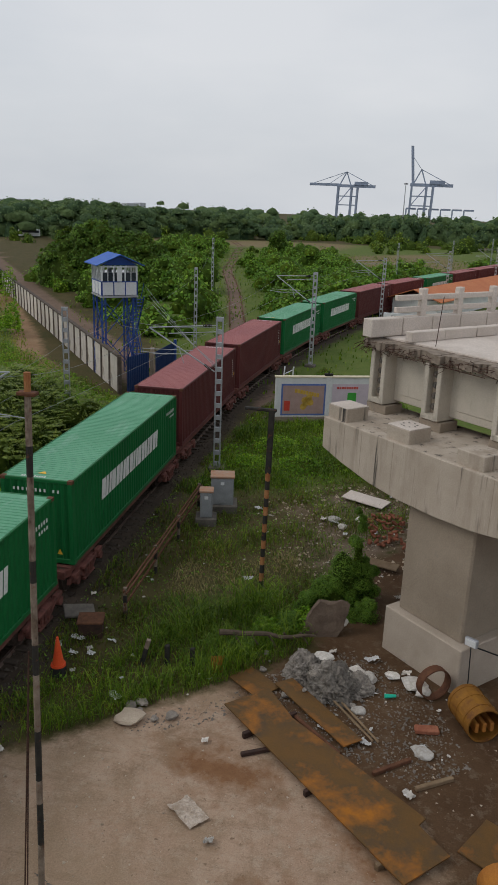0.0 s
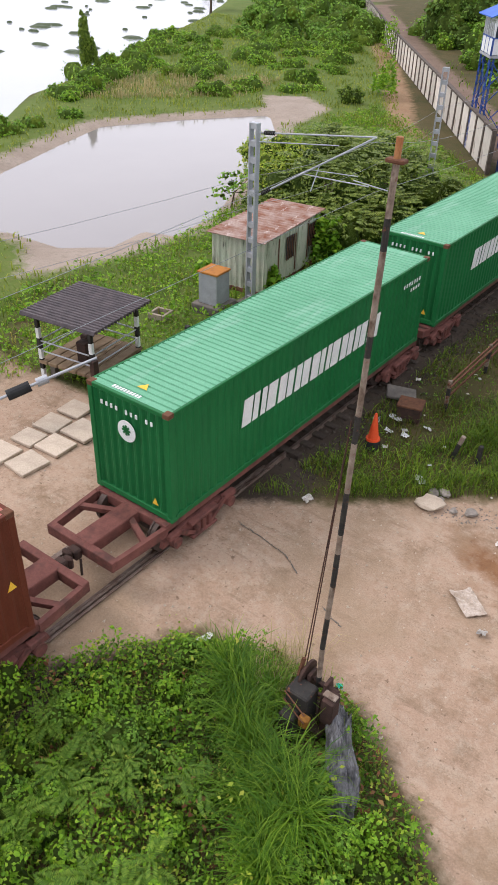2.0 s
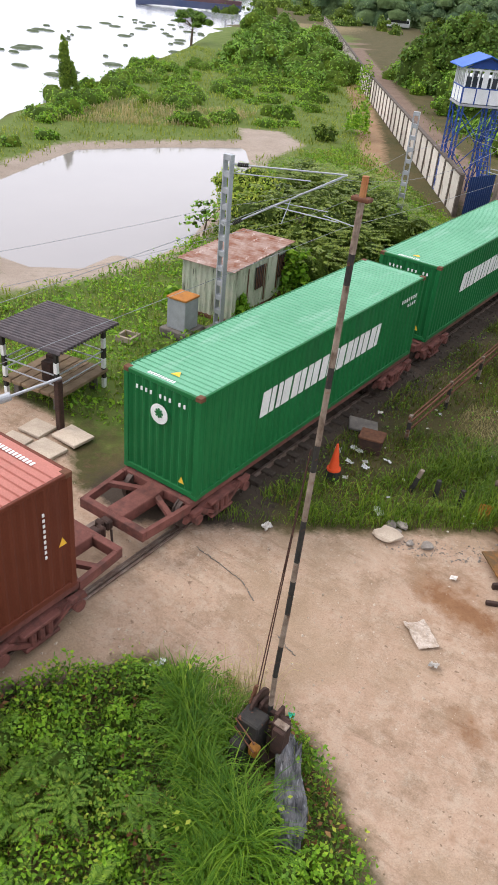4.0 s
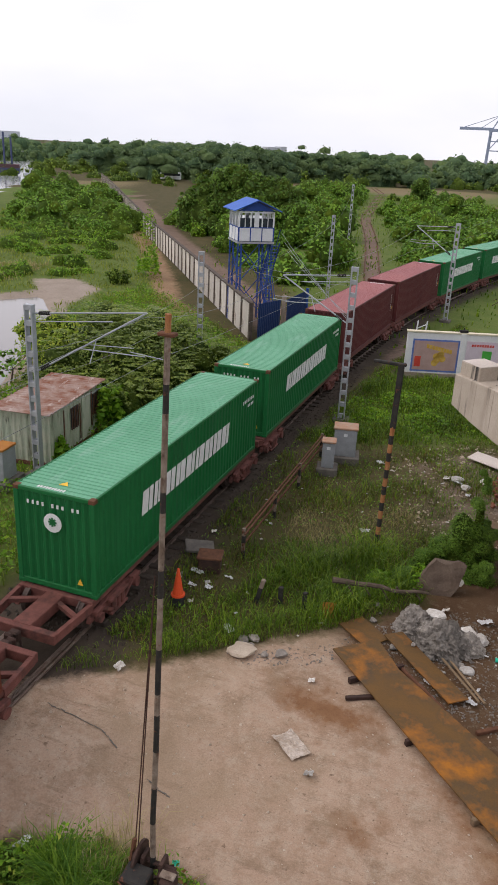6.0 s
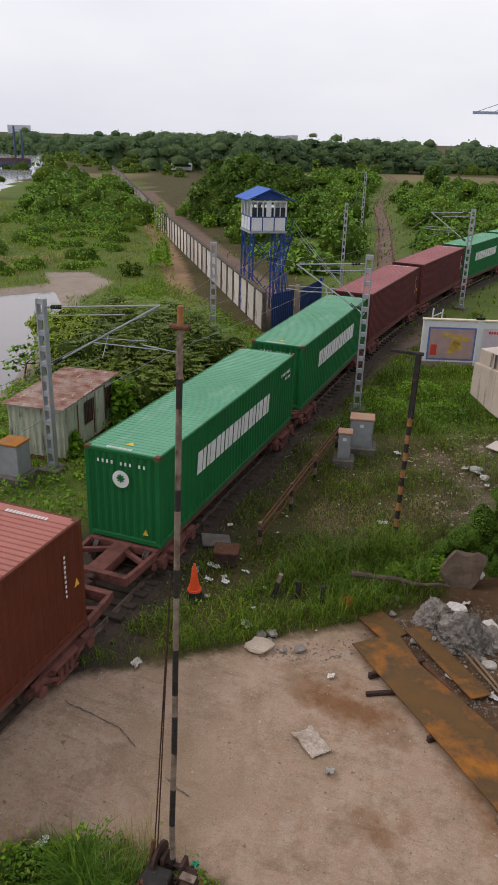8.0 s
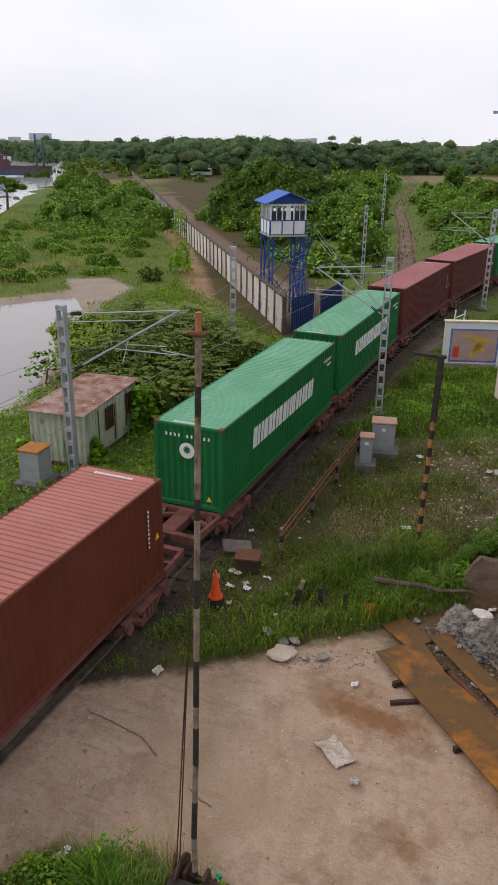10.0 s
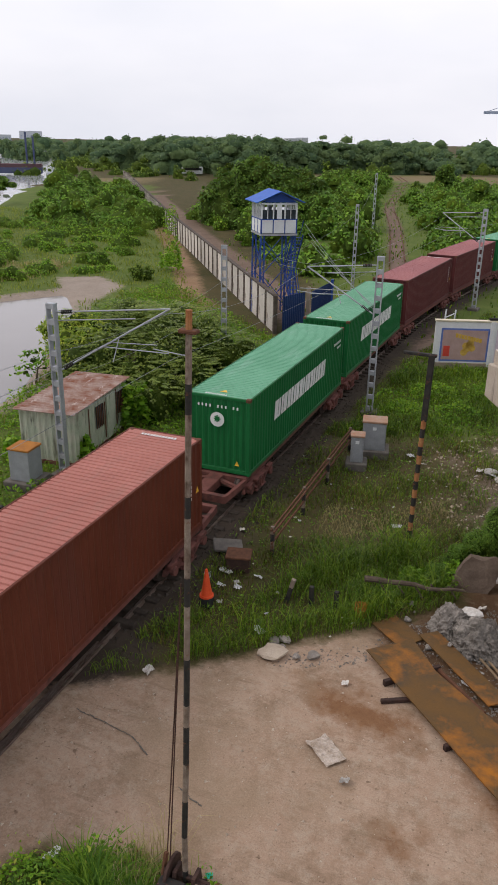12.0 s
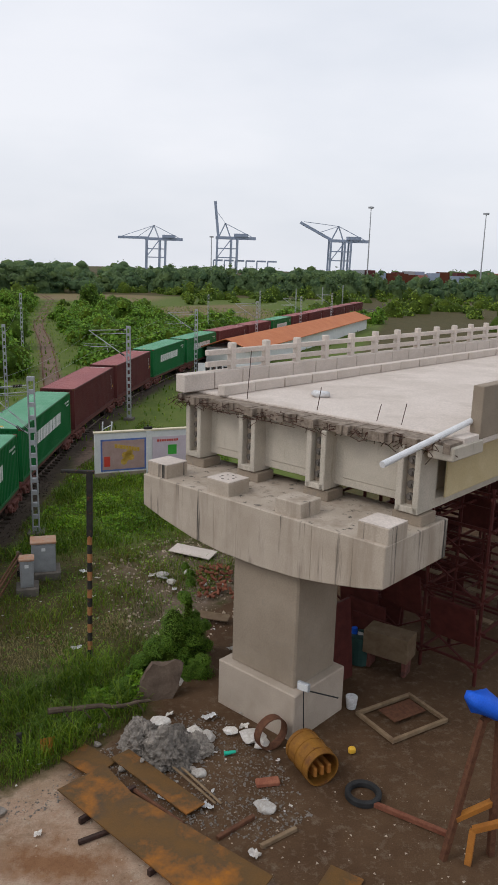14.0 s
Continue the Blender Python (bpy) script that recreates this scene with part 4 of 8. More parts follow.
used, TRAIN = set(), []
for key, wg, s0 in CONSIST:
    row = []
    for src in (KINDS[key], wg):
        ob = src if src.name not in used else copy_thing(src, Matrix())
        used.add(src.name)
        row.append(ob)
    TRAIN.append((row[0], row[1], s0 + CL / 2))


def gone(t):
    """How far the train has rolled at t seconds, in metres."""
    return 0.2 + 1.025 * t + 0.0232 * t * t


# ---------------------------------------------------------------- overhead line
def mast(x, y, h, label, turn=0.0, w=0.34, vine=False):
    t = thing("catenary_mast", label, "mast", pose(x, y, 0, 0, 0, turn), group="overhead line masts")
    for f in (-1, 1):
        part("channel", box(BM(), (f * (w / 2 - 0.03), 0, h / 2), (0.06, 0.24, h), 0.008), M_GALV, t)
    n = int(h / 0.55)
    bt = box(BM(), (0, 0, 0), (w - 0.1, 0.2, 0.2), 0.006)
    b0 = part("batten", bt, M_GALV, t)
    b0.matrix_basis = pose(0, 0, 0.3)
    for k in range(1, n):
        same("batten", b0.data, t, pose(0, 0, 0.3 + k * (h - 0.4) / (n - 1)))
    part("footing", box(BM(), (0, 0, 0.05), (0.8, 0.8, 0.3), 0.04), M_CONC_DARK, t)
    return t


def cantilever(t, base, tip_hi, tip_lo, zs):
    """Bracket tubes from the mast (local base) to the wire points."""
    bm = BM()
    bx, by, _ = base
    rod(bm, (bx, by, zs[0]), tip_hi, 0.028)
    rod(bm, (bx, by, zs[1]), tip_hi, 0.035)
    rod(bm, (bx, by, zs[0] - 0.3), (Vector((bx, by, zs[0] - 0.3)) * 0.3 + Vector(tip_hi) * 0.7) - Vector((0, 0, 0.22)), 0.02)
    hang = Vector((bx, by, zs[1])) * 0.6 + Vector(tip_hi) * 0.4
    rod(bm, hang, tip_lo, 0.02)
    rod(bm, hang + Vector((0.2, 0.1, 0.16)), Vector(tip_lo) + Vector((-0.5, 0.1, 0.22)), 0.016)
    mid = Vector(tip_hi) * 0.55 + Vector((bx, by, zs[1])) * 0.45
    rod(bm, mid, (Vector(tip_lo) + Vector((bx, by, zs[1]))) / 2, 0.018)
    rod(bm, Vector(tip_lo) + Vector((-0.6, 0, 0.1)), Vector(tip_lo) + Vector((0.7, 0, 0)), 0.018)
    part("bracket", bm, M_GALV, t, "tubular bracket arm")
    for z in zs:
        bi = BM()
        d = (Vector(tip_hi) - Vector((bx, by, z))).normalized()
        for k in range(6):
            p = Vector((bx, by, z)) + d * (0.2 + 0.07 * k)
            rod(bi, p, p + d * 0.035, 0.075)
        part("insulator", bi, M_BLACK, t, "ribbed dark insulator")


mast_a = mast(-16.55, 22.45, 6.75, "galvanised battened steel mast beside a rusting shed")
cantilever(mast_a, (0.2, 0, 0), (4.35, 0.75, 6.8), (4.5, 0.3, 5.35), (6.45, 4.3))
mast_b = mast(-17.25, 39.3, 6.85, "galvanised battened mast with vines at its foot", 20)
mast_c = mast(-7.45, 34.5, 7.5, "galvanised battened mast beside the grey cabinets", 8)
cantilever(mast_c, (-0.2, 0, 0), (-3.4, 0.5, 6.8), (-3.2, 0.2, 5.6), (7.1, 4.9))
for s in (62.6, 90.5, 118.5, 146.0, 174.0):
    m = on_track(s, 3.2)
    k = mast(m.translation.x, m.translation.y, 7.7, "far galvanised lattice mast beside the train", -8)
    cantilever(k, (-0.2, 0, 0), (-3.4, 0.5, 7.2), (-3.2, 0.2, 5.9), (7.4, 5.2))
for x, y, h in ((-16.3, 64.8, 7.4), (-22.6, 98.4, 8.7)):
    mast(x, y, h, "slim galvanised mast standing in scrub near the branch line", 10, 0.28)
for k in range(5):
    m = on_track(130 + 30 * k, -9)
    mast(m.translation.x, m.translation.y, 8.0, "far slim galvanised mast beyond the train", 0, 0.26)


def wire(name, pts, r, label, sag=0.0):
    cu = bpy.data.curves.new(name, "CURVE")
    cu.dimensions, cu.bevel_depth, cu.bevel_resolution = "3D", r, 1
    sp = cu.splines.new("POLY")
    out = []
    for a, b in zip(pts, pts[1:]):
        for k in range(8):
            q = k / 8
            p = Vector(a).lerp(Vector(b), q)
            out.append((p.x, p.y, p.z - sag * 4 * q * (1 - q)))
    out.append(tuple(pts[-1]))
    sp.points.add(len(out) - 1)
    for p, c in zip(sp.points, out):
        p.co = (*c, 1)
    cu.materials.append(M_WIRE)
    return tagged(new(name, cu), label, "wire", group="overhead wires")


sup = [(-11.0, -30), (-11.9, 22.2), (-10.85, 35.0)]
hi = [(x, y, 6.85) for x, y in sup] + [tuple(on_track(s, -0.2, 6.9).translation) for s in (62.6, 90.5, 118.5, 146, 174)]
lo = [(x + 0.3, y, 5.35) for x, y in sup] + [tuple(on_track(s, 0.0, 5.4).translation) for s in (62.6, 90.5, 118.5, 146, 174)]
wire("messenger_wire", hi, 0.007, "thin overhead messenger wire above the train", 0.6)
wire("contact_wire", lo, 0.007, "thin overhead contact wire above the train", 0.05)
wire("feeder_wire", [(-24, -6, 4.6), (-17.4, 23.3, 4.6), (-17.3, 39.3, 4.9), (-16.3, 64.8, 6.6), (-22.6, 98.4, 8.0)], 0.007, "thin grey feeder wire strung between masts", 0.5)
wire("feeder_wire", [(-23.5, -6, 3.6), (-17.1, 23.3, 3.6), (-17.2, 39.3, 4.0)], 0.007, "thin grey feeder wire strung between masts", 0.5)
for k in range(3):
    wire("stay_wire", [(-7.65, 34.5, 5.1 + 0.1 * k), (-16.4 + 0.25 * k, 51.0, 7.0 - 0.6 * k)], 0.012, "slack stay wire from the mast towards the watchtower", 0.15)
for k in range(2):
    wire("stay_wire", [(-7.65, 34.5, 7.0 - 0.35 * k), (-18.0, 50.0, 4.8 - 0.4 * k)], 0.009, "slack stay wire from the mast towards the watchtower", 0.2)

# ---------------------------------------------------------------- boundary wall
wall = thing("wall_boundary", "long stained precast concrete boundary wall with dark posts", "wall", kind="structure")
WALL_LINE = [(-17.3, 48.0), (-49.0, 94.5), (-104.0, 179.0), (-134.0, 224.0)]
bp = box(BM(), (0, 0, 1.22), (2.14, 0.12, 2.44), 0.015)
panel0 = part("panel", bp, M_WALL_PANEL, wall)
post0 = part("post", box(BM(), (0, 0, 1.3), (0.3, 0.26, 2.6), 0.02), M_WALL_POST, wall)
bc = box(BM(), (0, 0, 2.58), (2.46, 0.34, 0.14), 0.02)
cope0 = part("coping", bc, M_WALL_POST, wall)
first = True
for (x0, y0), (x1, y1) in zip(WALL_LINE, WALL_LINE[1:]):
    L = math.hypot(x1 - x0, y1 - y0)
    a = math.degrees(math.atan2(y1 - y0, x1 - x0))
    n = round(L / 2.42)
    for k in range(n):
        q = (k + 0.5) / n
        m = pose(x0 + (x1 - x0) * q, y0 + (y1 - y0) * q, 0, 0, 0, a)
        q2 = k / n
        mp = pose(x0 + (x1 - x0) * q2, y0 + (y1 - y0) * q2, 0, 0, random.uniform(-1, 1), a)
        if first:
            panel0.matrix_basis, post0.matrix_basis, cope0.matrix_basis, first = m, mp, m, False
        else:
            same("panel", panel0.data, wall, m)
            same("post", post0.data, wall, mp)
            same("coping", cope0.data, wall, m)

# navy sheet fence at the wall's end
fence = thing("sheet_fence", "navy-painted corrugated sheet fence with a concrete post", "fence", kind="structure")
for (x0, y0), (x1, y1) in (((-16.9, 48.4), (-16.1, 50.8)), ((-15.7, 51.1), (-15.6, 55.6))):
    d = Vector((x1 - x0, y1 - y0, 0))
    m = pose((x0 + x1) / 2, (y0 + y1) / 2, 0, 0, 0, math.degrees(math.atan2(d.y, d.x)) - 90)
    pb = part("sheet", ribbed(BM(), int(d.length / 0.2), d.length, 0.0, 2.45, 0.0, 0.03, 1), M_NAVY, fence)
    sm = pb.modifiers.new("thick", "SOLIDIFY")
    sm.thickness = 0.02
    pb.matrix_basis = m
part("fence_post", box(BM(), (-15.9, 50.95, 1.4), (0.26, 0.26, 2.8), 0.02), M_CONC_COL, fence)
part("fence_post", box(BM(), (-15.6, 55.8, 1.3), (0.2, 0.2, 2.6), 0.02), M_BLUE, fence)

# ---------------------------------------------------------------- watchtower
tw = thing("watchtower", "blue steel watchtower with white glazed cabin and blue roof", "watchtower", pose(-19.6, 53.6, 0, 0, 0, 36))
H0, HC, hw = 5.95, 2.3, 1.3
for f in (-1, 1):
    for g in (-1, 1):
        leg = BM()
        for dx, dy in ((0.13, 0.13), (-0.13, 0.13), (0.13, -0.13), (-0.13, -0.13)):
            box(leg, (f * 1.15 + dx, g * 1.15 + dy, H0 / 2), (0.048, 0.048, H0))
        for k in range(9):
            z = 0.3 + k * 0.62
            bar(leg, (f * 1.15 - 0.13, g * 1.15 - 0.13, z), (f * 1.15 + 0.13, g * 1.15 - 0.13, z + 0.5), 0.03, 0.03)
            bar(leg, (f * 1.15 - 0.13, g * 1.15 - 0.13, z), (f * 1.15 - 0.13, g * 1.15 + 0.13, z + 0.5), 0.03, 0.03)
        part("leg", leg, M_BLUE, tw, "laced blue steel leg")
for f in (-1, 1):
    for z0, z1 in ((0.6, 3.1), (3.2, 5.7)):
        for a, b in (((f * 1.15, -1.1, z0), (f * 1.15, 1.1, z1)), ((f * 1.15, 1.1, z0), (f * 1.15, -1.1, z1)), ((-1.1, f * 1.15, z0), (1.1, f * 1.15, z1)), ((1.1, f * 1.15, z0), (-1.1, f * 1.15, z1))):
            part("brace", bar(BM(), a, b, 0.05, 0.05), M_BLUE, tw)
part("platform", box(BM(), (0, 0, H0 + 0.05), (2 * hw + 0.15, 2 * hw + 0.15, 0.14), 0.01), M_GALV, tw)
cabin = part("cabin", box(BM(), (0, 0, H0 + 0.14 + HC / 2 - 0.35), (2 * hw - 0.12, 2 * hw - 0.12, HC - 0.7), 0.01), M_GLASS, tw, "dark glazed cabin core")
for a in range(4):
    q = Matrix.Rotation(a * math.pi / 2, 4, "Z")
    for k in range(3):
        p = part("lower_panel", box(BM(), (-0.87 + 0.87 * k, -hw, H0 + 0.62), (0.80, 0.06, 0.92), 0.01), M_WHITE, cabin)
        p.matrix_basis = q
    fr = BM()
    for k in range(7):
        w = 0.05 if k % 2 else 0.09
        box(fr, (-hw + 0.03 + k * (2 * hw - 0.06) / 6, -hw, H0 + 1.65), (w, 0.08, 1.1), 0.005)
    box(fr, (0, -hw, H0 + 2.15), (2 * hw, 0.085, 0.1), 0.005)
    p = part("window_frame", fr, M_WHITE, cabin, "white window frame")
    p.matrix_basis = q
    fr = BM()
    for k in range(4):
        box(fr, (-hw + 0.02 + k * (2 * hw - 0.04) / 3, -hw - 0.02, H0 + 0.62), (0.06, 0.06, 1.0), 0.005)
    box(fr, (0, -hw - 0.02, H0 + 1.1), (2 * hw + 0.08, 0.07, 0.07), 0.005)
    p = part("panel_frame", fr, M_BLUE, cabin, "blue frame strips")
    p.matrix_basis = q
for k in (0, 2):
    p = part("shutter_panel", box(BM(), (0, -hw - 0.03, H0 + 1.62), (0.36, 0.05, 1.0), 0.01), M_WHITE, cabin)
    p.matrix_basis = Matrix.Rotation(k * math.pi / 2, 4, "Z")
zr = H0 + 2.25
for f in (-1, 1):
    bm = BM()
    prism(bm, [(0, -1.75, zr + 0.72), (f * 1.75, -1.75, zr - 0.02), (f * 1.75, -1.75, zr + 0.04), (0, -1.75, zr + 0.78)], (0, 3.5, 0))
    part("roof_sheet", bm, M_BLUE_ROOF, tw, "blue ribbed roof sheet")
    bm = BM()
    prism(bm, [(-1.35, f * 1.33, zr), (1.35, f * 1.33, zr), (0, f * 1.33, zr + 0.62)], (0, f * 0.05, 0))
    part("gable", bm, M_BLUE, tw)
stair = BM()
for k in range(22):
    box(stair, (1.6 + 0.05 * (k % 2), -0.9 + k * 0.16 if k < 11 else 0.9 - (k - 11) * 0.16, 0.25 + k * 0.26), (0.7, 0.2, 0.04))
for f in (1.25, 1.95):
    bar(stair, (f, -1.0, 0.1), (f, 0.85, 2.95), 0.06, 0.14)
    bar(stair, (f, 1.0, 3.0), (f, -0.9, 5.9), 0.06, 0.14)
    bar(stair, (f, -1.0, 1.1), (f, 0.85, 3.9), 0.04, 0.04)
    bar(stair, (f, 1.0, 4.0), (f, -0.9, 6.9), 0.04, 0.04)
part("staircase", stair, M_BLUE, tw, "steep blue steel stair")

# ---------------------------------------------------------------- mural wall
mw = thing("wall_mural", "whitewashed compound wall with framed painted panels and cream coping", "wall", pose(-6.0, 44.0, 0, 0, 0, 19), kind="structure")
part("wall_body", box(BM(), (3.3, 0.12, 1.38), (6.6, 0.24, 2.76), 0.01), M_LIME, mw)
part("coping", box(BM(), (3.3, 0.12, 2.82), (6.7, 0.32, 0.10), 0.015), M_CREAM, mw)
part("plinth", box(BM(), (3.3, 0.1, 0.18), (6.64, 0.30, 0.36), 0.015), M_CONC_COL, mw)
part("pilaster", box(BM(), (3.25, 0.0, 1.4), (0.3, 0.12, 2.8), 0.01), M_LIME, mw)
M_MURAL = mat("mauve_mural_paint", (0.40, 0.27, 0.24), (0.46, 0.32, 0.29), 0.85, 0, 2)
M_MBLUE = mat("blue_border_paint", (0.10, 0.16, 0.42), (0.13, 0.20, 0.5), 0.85)
M_MRED = mat("red_mural_paint", (0.55, 0.06, 0.04), (0.6, 0.08, 0.05), 0.85)
M_MGOLD = mat("golden_mural_paint", (0.55, 0.33, 0.05), (0.62, 0.42, 0.1), 0.85, 0, 6)
M_MPINK = mat("pale_pink_mural_paint", (0.60, 0.50, 0.56), (0.66, 0.56, 0.62), 0.85)
M_MGREEN = mat("green_mural_paint", (0.06, 0.36, 0.05), (0.08, 0.42, 0.07), 0.85)
pb = part("painted_panel", box(BM(), (1.72, -0.008, 1.42), (2.75, 0.016, 1.95)), M_MBLUE, mw, "blue bordered mauve painted panel")
part("panel_field", box(BM(), (1.72, -0.02, 1.42), (2.55, 0.012, 1.75)), M_MURAL, pb)
part("red_patch", box(BM(), (0.72, -0.03, 1.05), (0.36, 0.012, 0.62)), M_MRED, pb)
g = BM()
for k in range(9):
    box(g, (1.25 + k * 0.17, -0.03, 1.98 - 0.035 * k), (0.15, 0.012, 0.24), 0.0)
for k in range(6):
    rod(g, (1.95 + 0.22 * math.cos(k), -0.028, 1.25 + 0.28 * math.sin(k * 1.7)), (1.95 + 0.22 * math.cos(k), -0.034, 1.25 + 0.28 * math.sin(k * 1.7)), 0.2, None, 12)
part("golden_shapes", g, M_MGOLD, pb, "plain golden mural shapes")
pb = part("painted_panel", box(BM(), (5.0, -0.008, 1.42), (3.0, 0.016, 1.95)), M_MPINK, mw, "pale pink painted panel")
g = BM()
for k in range(9):
    box(g, (3.85 + k * 0.15, -0.02, 2.15), (0.11, 0.012, 0.14))
part("red_bars", g, M_MRED, pb, "row of plain red bars")
part("green_patch", box(BM(), (4.75, -0.02, 1.55), (0.55, 0.012, 0.6)), M_MGREEN, pb)
lamp = BM()
rod(lamp, (3.25, 0.1, 2.86), (3.25, 0.1, 3.15), 0.04)
box(lamp, (3.25, 0.1, 2.95), (0.5, 0.2, 0.14), 0.02)
part("lamp_bracket", lamp, M_BLACK, mw)
sg = thing("sign_frame", "small leaning white lattice sign frame beside the track", "sign", pose(-5.75, 46.5, 0, 0, 4, 30))
bm = BM()
for x in (-0.3, 0.3):
    box(bm, (x, 0, 1.5), (0.07, 0.05, 3.0))
for k in range(6):
    bar(bm, (-0.3, 0, 0.4 + k * 0.42), (0.3, 0, 0.7 + k * 0.42), 0.04, 0.05)
part("frame", bm, M_WHITE, sg)

# ---------------------------------------------------------------- unfinished flyover
FLY = pose(0.83, 20.3, 0, 0, 0, math.degrees(math.atan2(-0.714, 0.70)))
pier = thing("bridge_pier", "unfinished concrete bridge pier with stained hammerhead cap", "bridge pier", FLY)
part("plinth", box(BM(), (1.43, 1.15, 0.66), (2.86, 2.3, 1.42), 0.03), M_CONC_BASE, pier, "pale plinth block")
part("column", box(BM(), (1.43, 1.2, 3.2), (2.36, 1.85, 3.7), 0.05), M_CONC_COL, pier)
prof = [(-3.35, 0, 6.3), (-3.35, 0, 5.32), (-2.4, 0, 5.05), (-1.2, 0, 4.80), (0.0, 0, 4.68), (1.4, 0, 4.66), (2.6, 0, 4.72), (3.6, 0, 4.86), (4.6, 0, 5.05), (5.3, 0, 5.22), (5.3, 0, 6.3)]
bm = prism(BM(), prof, (0, 3.05, 0))
bmesh.ops.bevel(bm, geom=bm.edges[:], offset=0.025, segments=1, affect="EDGES")
part("pier_cap", bm, M_CONC, pier, "hammerhead cap streaked with black stains")
for x, z in ((-2.35, 5.1), (-1.6, 4.93), (-0.3, 4.73), (3.15, 4.83), (4.4, 5.05)):
    part("form_joint", box(BM(), (x, -0.001, (6.3 + z) / 2), (0.008, 0.008, 6.26 - z)), M_CONC_COL, pier)
for x in (-2.85, -0.3, 2.25, 4.85):
    ped = part("pedestal", box(BM(), (x, 0.55, 6.49), (0.88, 0.86, 0.42), 0.02), M_CONC, pier, "square bearing pedestal")
    if x != 2.25:
        part("mortar_top", box(BM(), (x, 0.55, 6.71), (0.86, 0.84, 0.02), 0.005), M_CONC_PALE, ped, "white mortar top")
    hl = BM()
    if x == -0.3:
        for a in range(8):
            rod(hl, (x + 0.22 * math.cos(a * 0.785), 0.55 + 0.22 * math.sin(a * 0.785), 6.715), (x + 0.22 * math.cos(a * 0.785), 0.55 + 0.22 * math.sin(a * 0.785), 6.726), 0.035)
        part("bolt_hole", hl, M_CONC_DARK, ped)["kind"] = "stuff"
    else:
        hl.free()
GU = (-3.0, -0.72, 1.85, 4.75)
for x in GU:
    part("bearing_block", box(BM(), (x, 2.2, 6.44), (0.85, 0.75, 0.30), 0.02), M_CONC_COL, pier)

deck = thing("bridge_deck", "pale concrete bridge deck on four grey girders with bare steel ends", "bridge deck", FLY)
DL = 70.0
for x in GU:
    bm = BM()
    pr = [(-0.33, 6.62), (0.33, 6.62), (0.33, 6.86), (0.13, 7.0), (0.13, 8.0), (0.45, 8.18), (0.45, 8.32), (-0.45, 8.32), (-0.45, 8.18), (-0.13, 8.0), (-0.13, 7.0), (-0.33, 6.86)]
    prism(bm, [(x + a, 2.6, z) for a, z in pr], (0, DL - 2.6, 0))
    g = part("girder", bm, M_CONC_GIRDER, deck)
    # end block with a recessed anchor pocket
    bm = BM()
    box(bm, (x - 0.245, 2.2, 7.45), (0.17, 0.9, 1.68), 0.02)
    box(bm, (x + 0.245, 2.2, 7.45), (0.17, 0.9, 1.68), 0.02)
    box(bm, (x, 2.32, 7.45), (0.33, 0.66, 1.68))
    box(bm, (x, 2.2, 6.70), (0.60, 0.9, 0.16), 0.01)
    part("end_block", bm, M_CONC_GIRDER, g)
    for k in range(4):
        bm = rod(BM(), (x, 1.99, 7.0 + k * 0.32), (x, 1.90, 7.0 + k * 0.32), 0.10, None, 14)
        rod(bm, (x, 1.90, 7.0 + k * 0.32), (x, 1.85, 7.0 + k * 0.32), 0.05, None, 10)
        part("anchor", bm, M_CONC_DARK, g, "round tendon anchor head")
    bm = BM()
    box(bm, (x, 1.985, 7.42), (0.31, 0.02, 1.46))
    part("pocket", bm, M_CONC_COL, g)
for a, b in zip(GU, GU[1:]):
    bm = box(BM(), ((a + b) / 2, 2.45, 7.5), (b - a - 0.5, 0.4, 1.55), 0.02)
    box(bm, ((a + b) / 2 + 0.1, 2.26, 7.55), (b - a - 1.0, 0.06, 1.2), 0.02)
    part("diaphragm", bm, M_CONC_GIRDER, deck, "pale diaphragm wall between girders")
bm = BM()
n = 60
for k in range(n):
    x = -3.75 + (9.55) * (k + 0.5) / n
    y0 = 1.75 + 0.12 * math.sin(k * 0.9) + random.uniform(-0.06, 0.06)
    box(bm, (x, (y0 + 3.0) / 2, 8.44 + random.uniform(-0.01, 0.01)), (9.55 / n + 0.02, 3.0 - y0, 0.24))
part("slab_edge", bm, mat("broken_brown_concrete", (0.17, 0.135, 0.105), (0.30, 0.245, 0.195), 0.95, 0, 5, 25, 0.5), deck, "ragged broken slab edge")
part("slab", box(BM(), (1.05, 2.4 + (DL - 2.4) / 2, 8.47), (9.6, DL - 2.4, 0.30), 0.02), M_CONC_PALE, deck, "pale dusty deck slab")
bm = BM()
for k in range(50):
    box(bm, (-3.5, 1.62 + 0.7 + k * 1.36, 8.92), (0.42, 1.33, 0.56), 0.02)
part("edge_kerb", bm, M_CONC_PALE, deck, "row of upstand kerb blocks")
k0 = part("kerb_block", box(BM(), (0, 0, 0), (0.3, 1.46, 0.32), 0.02), M_CONC_PALE, deck)
k0.matrix_basis = pose(-2.3, 3.0, 8.78)
for k in range(1, 42):
    same("kerb_block", k0.data, deck, pose(-2.3 + random.uniform(-0.03, 0.03), 3.0 + k * 1.5, 8.78, 0, 0, random.uniform(-1, 1)))
rl = thing("bridge_railing", "pale precast concrete bridge railing with square posts", "railing", FLY)
p0 = part("post", box(BM(), (0, 0, 0.46), (0.22, 0.26, 0.95), 0.03), M_CONC_PALE, rl)
p0.matrix_basis = pose(-3.5, 4.0, 9.15)
for k in range(1, 38):
    same("post", p0.data, rl, pose(-3.5, 4.0 + k * 1.75, 9.15))
for z in (9.42, 9.80):
    part("rail", box(BM(), (-3.5, 2.8 + 33, z), (0.16, 66, 0.17), 0.015), M_CONC_PALE, rl)
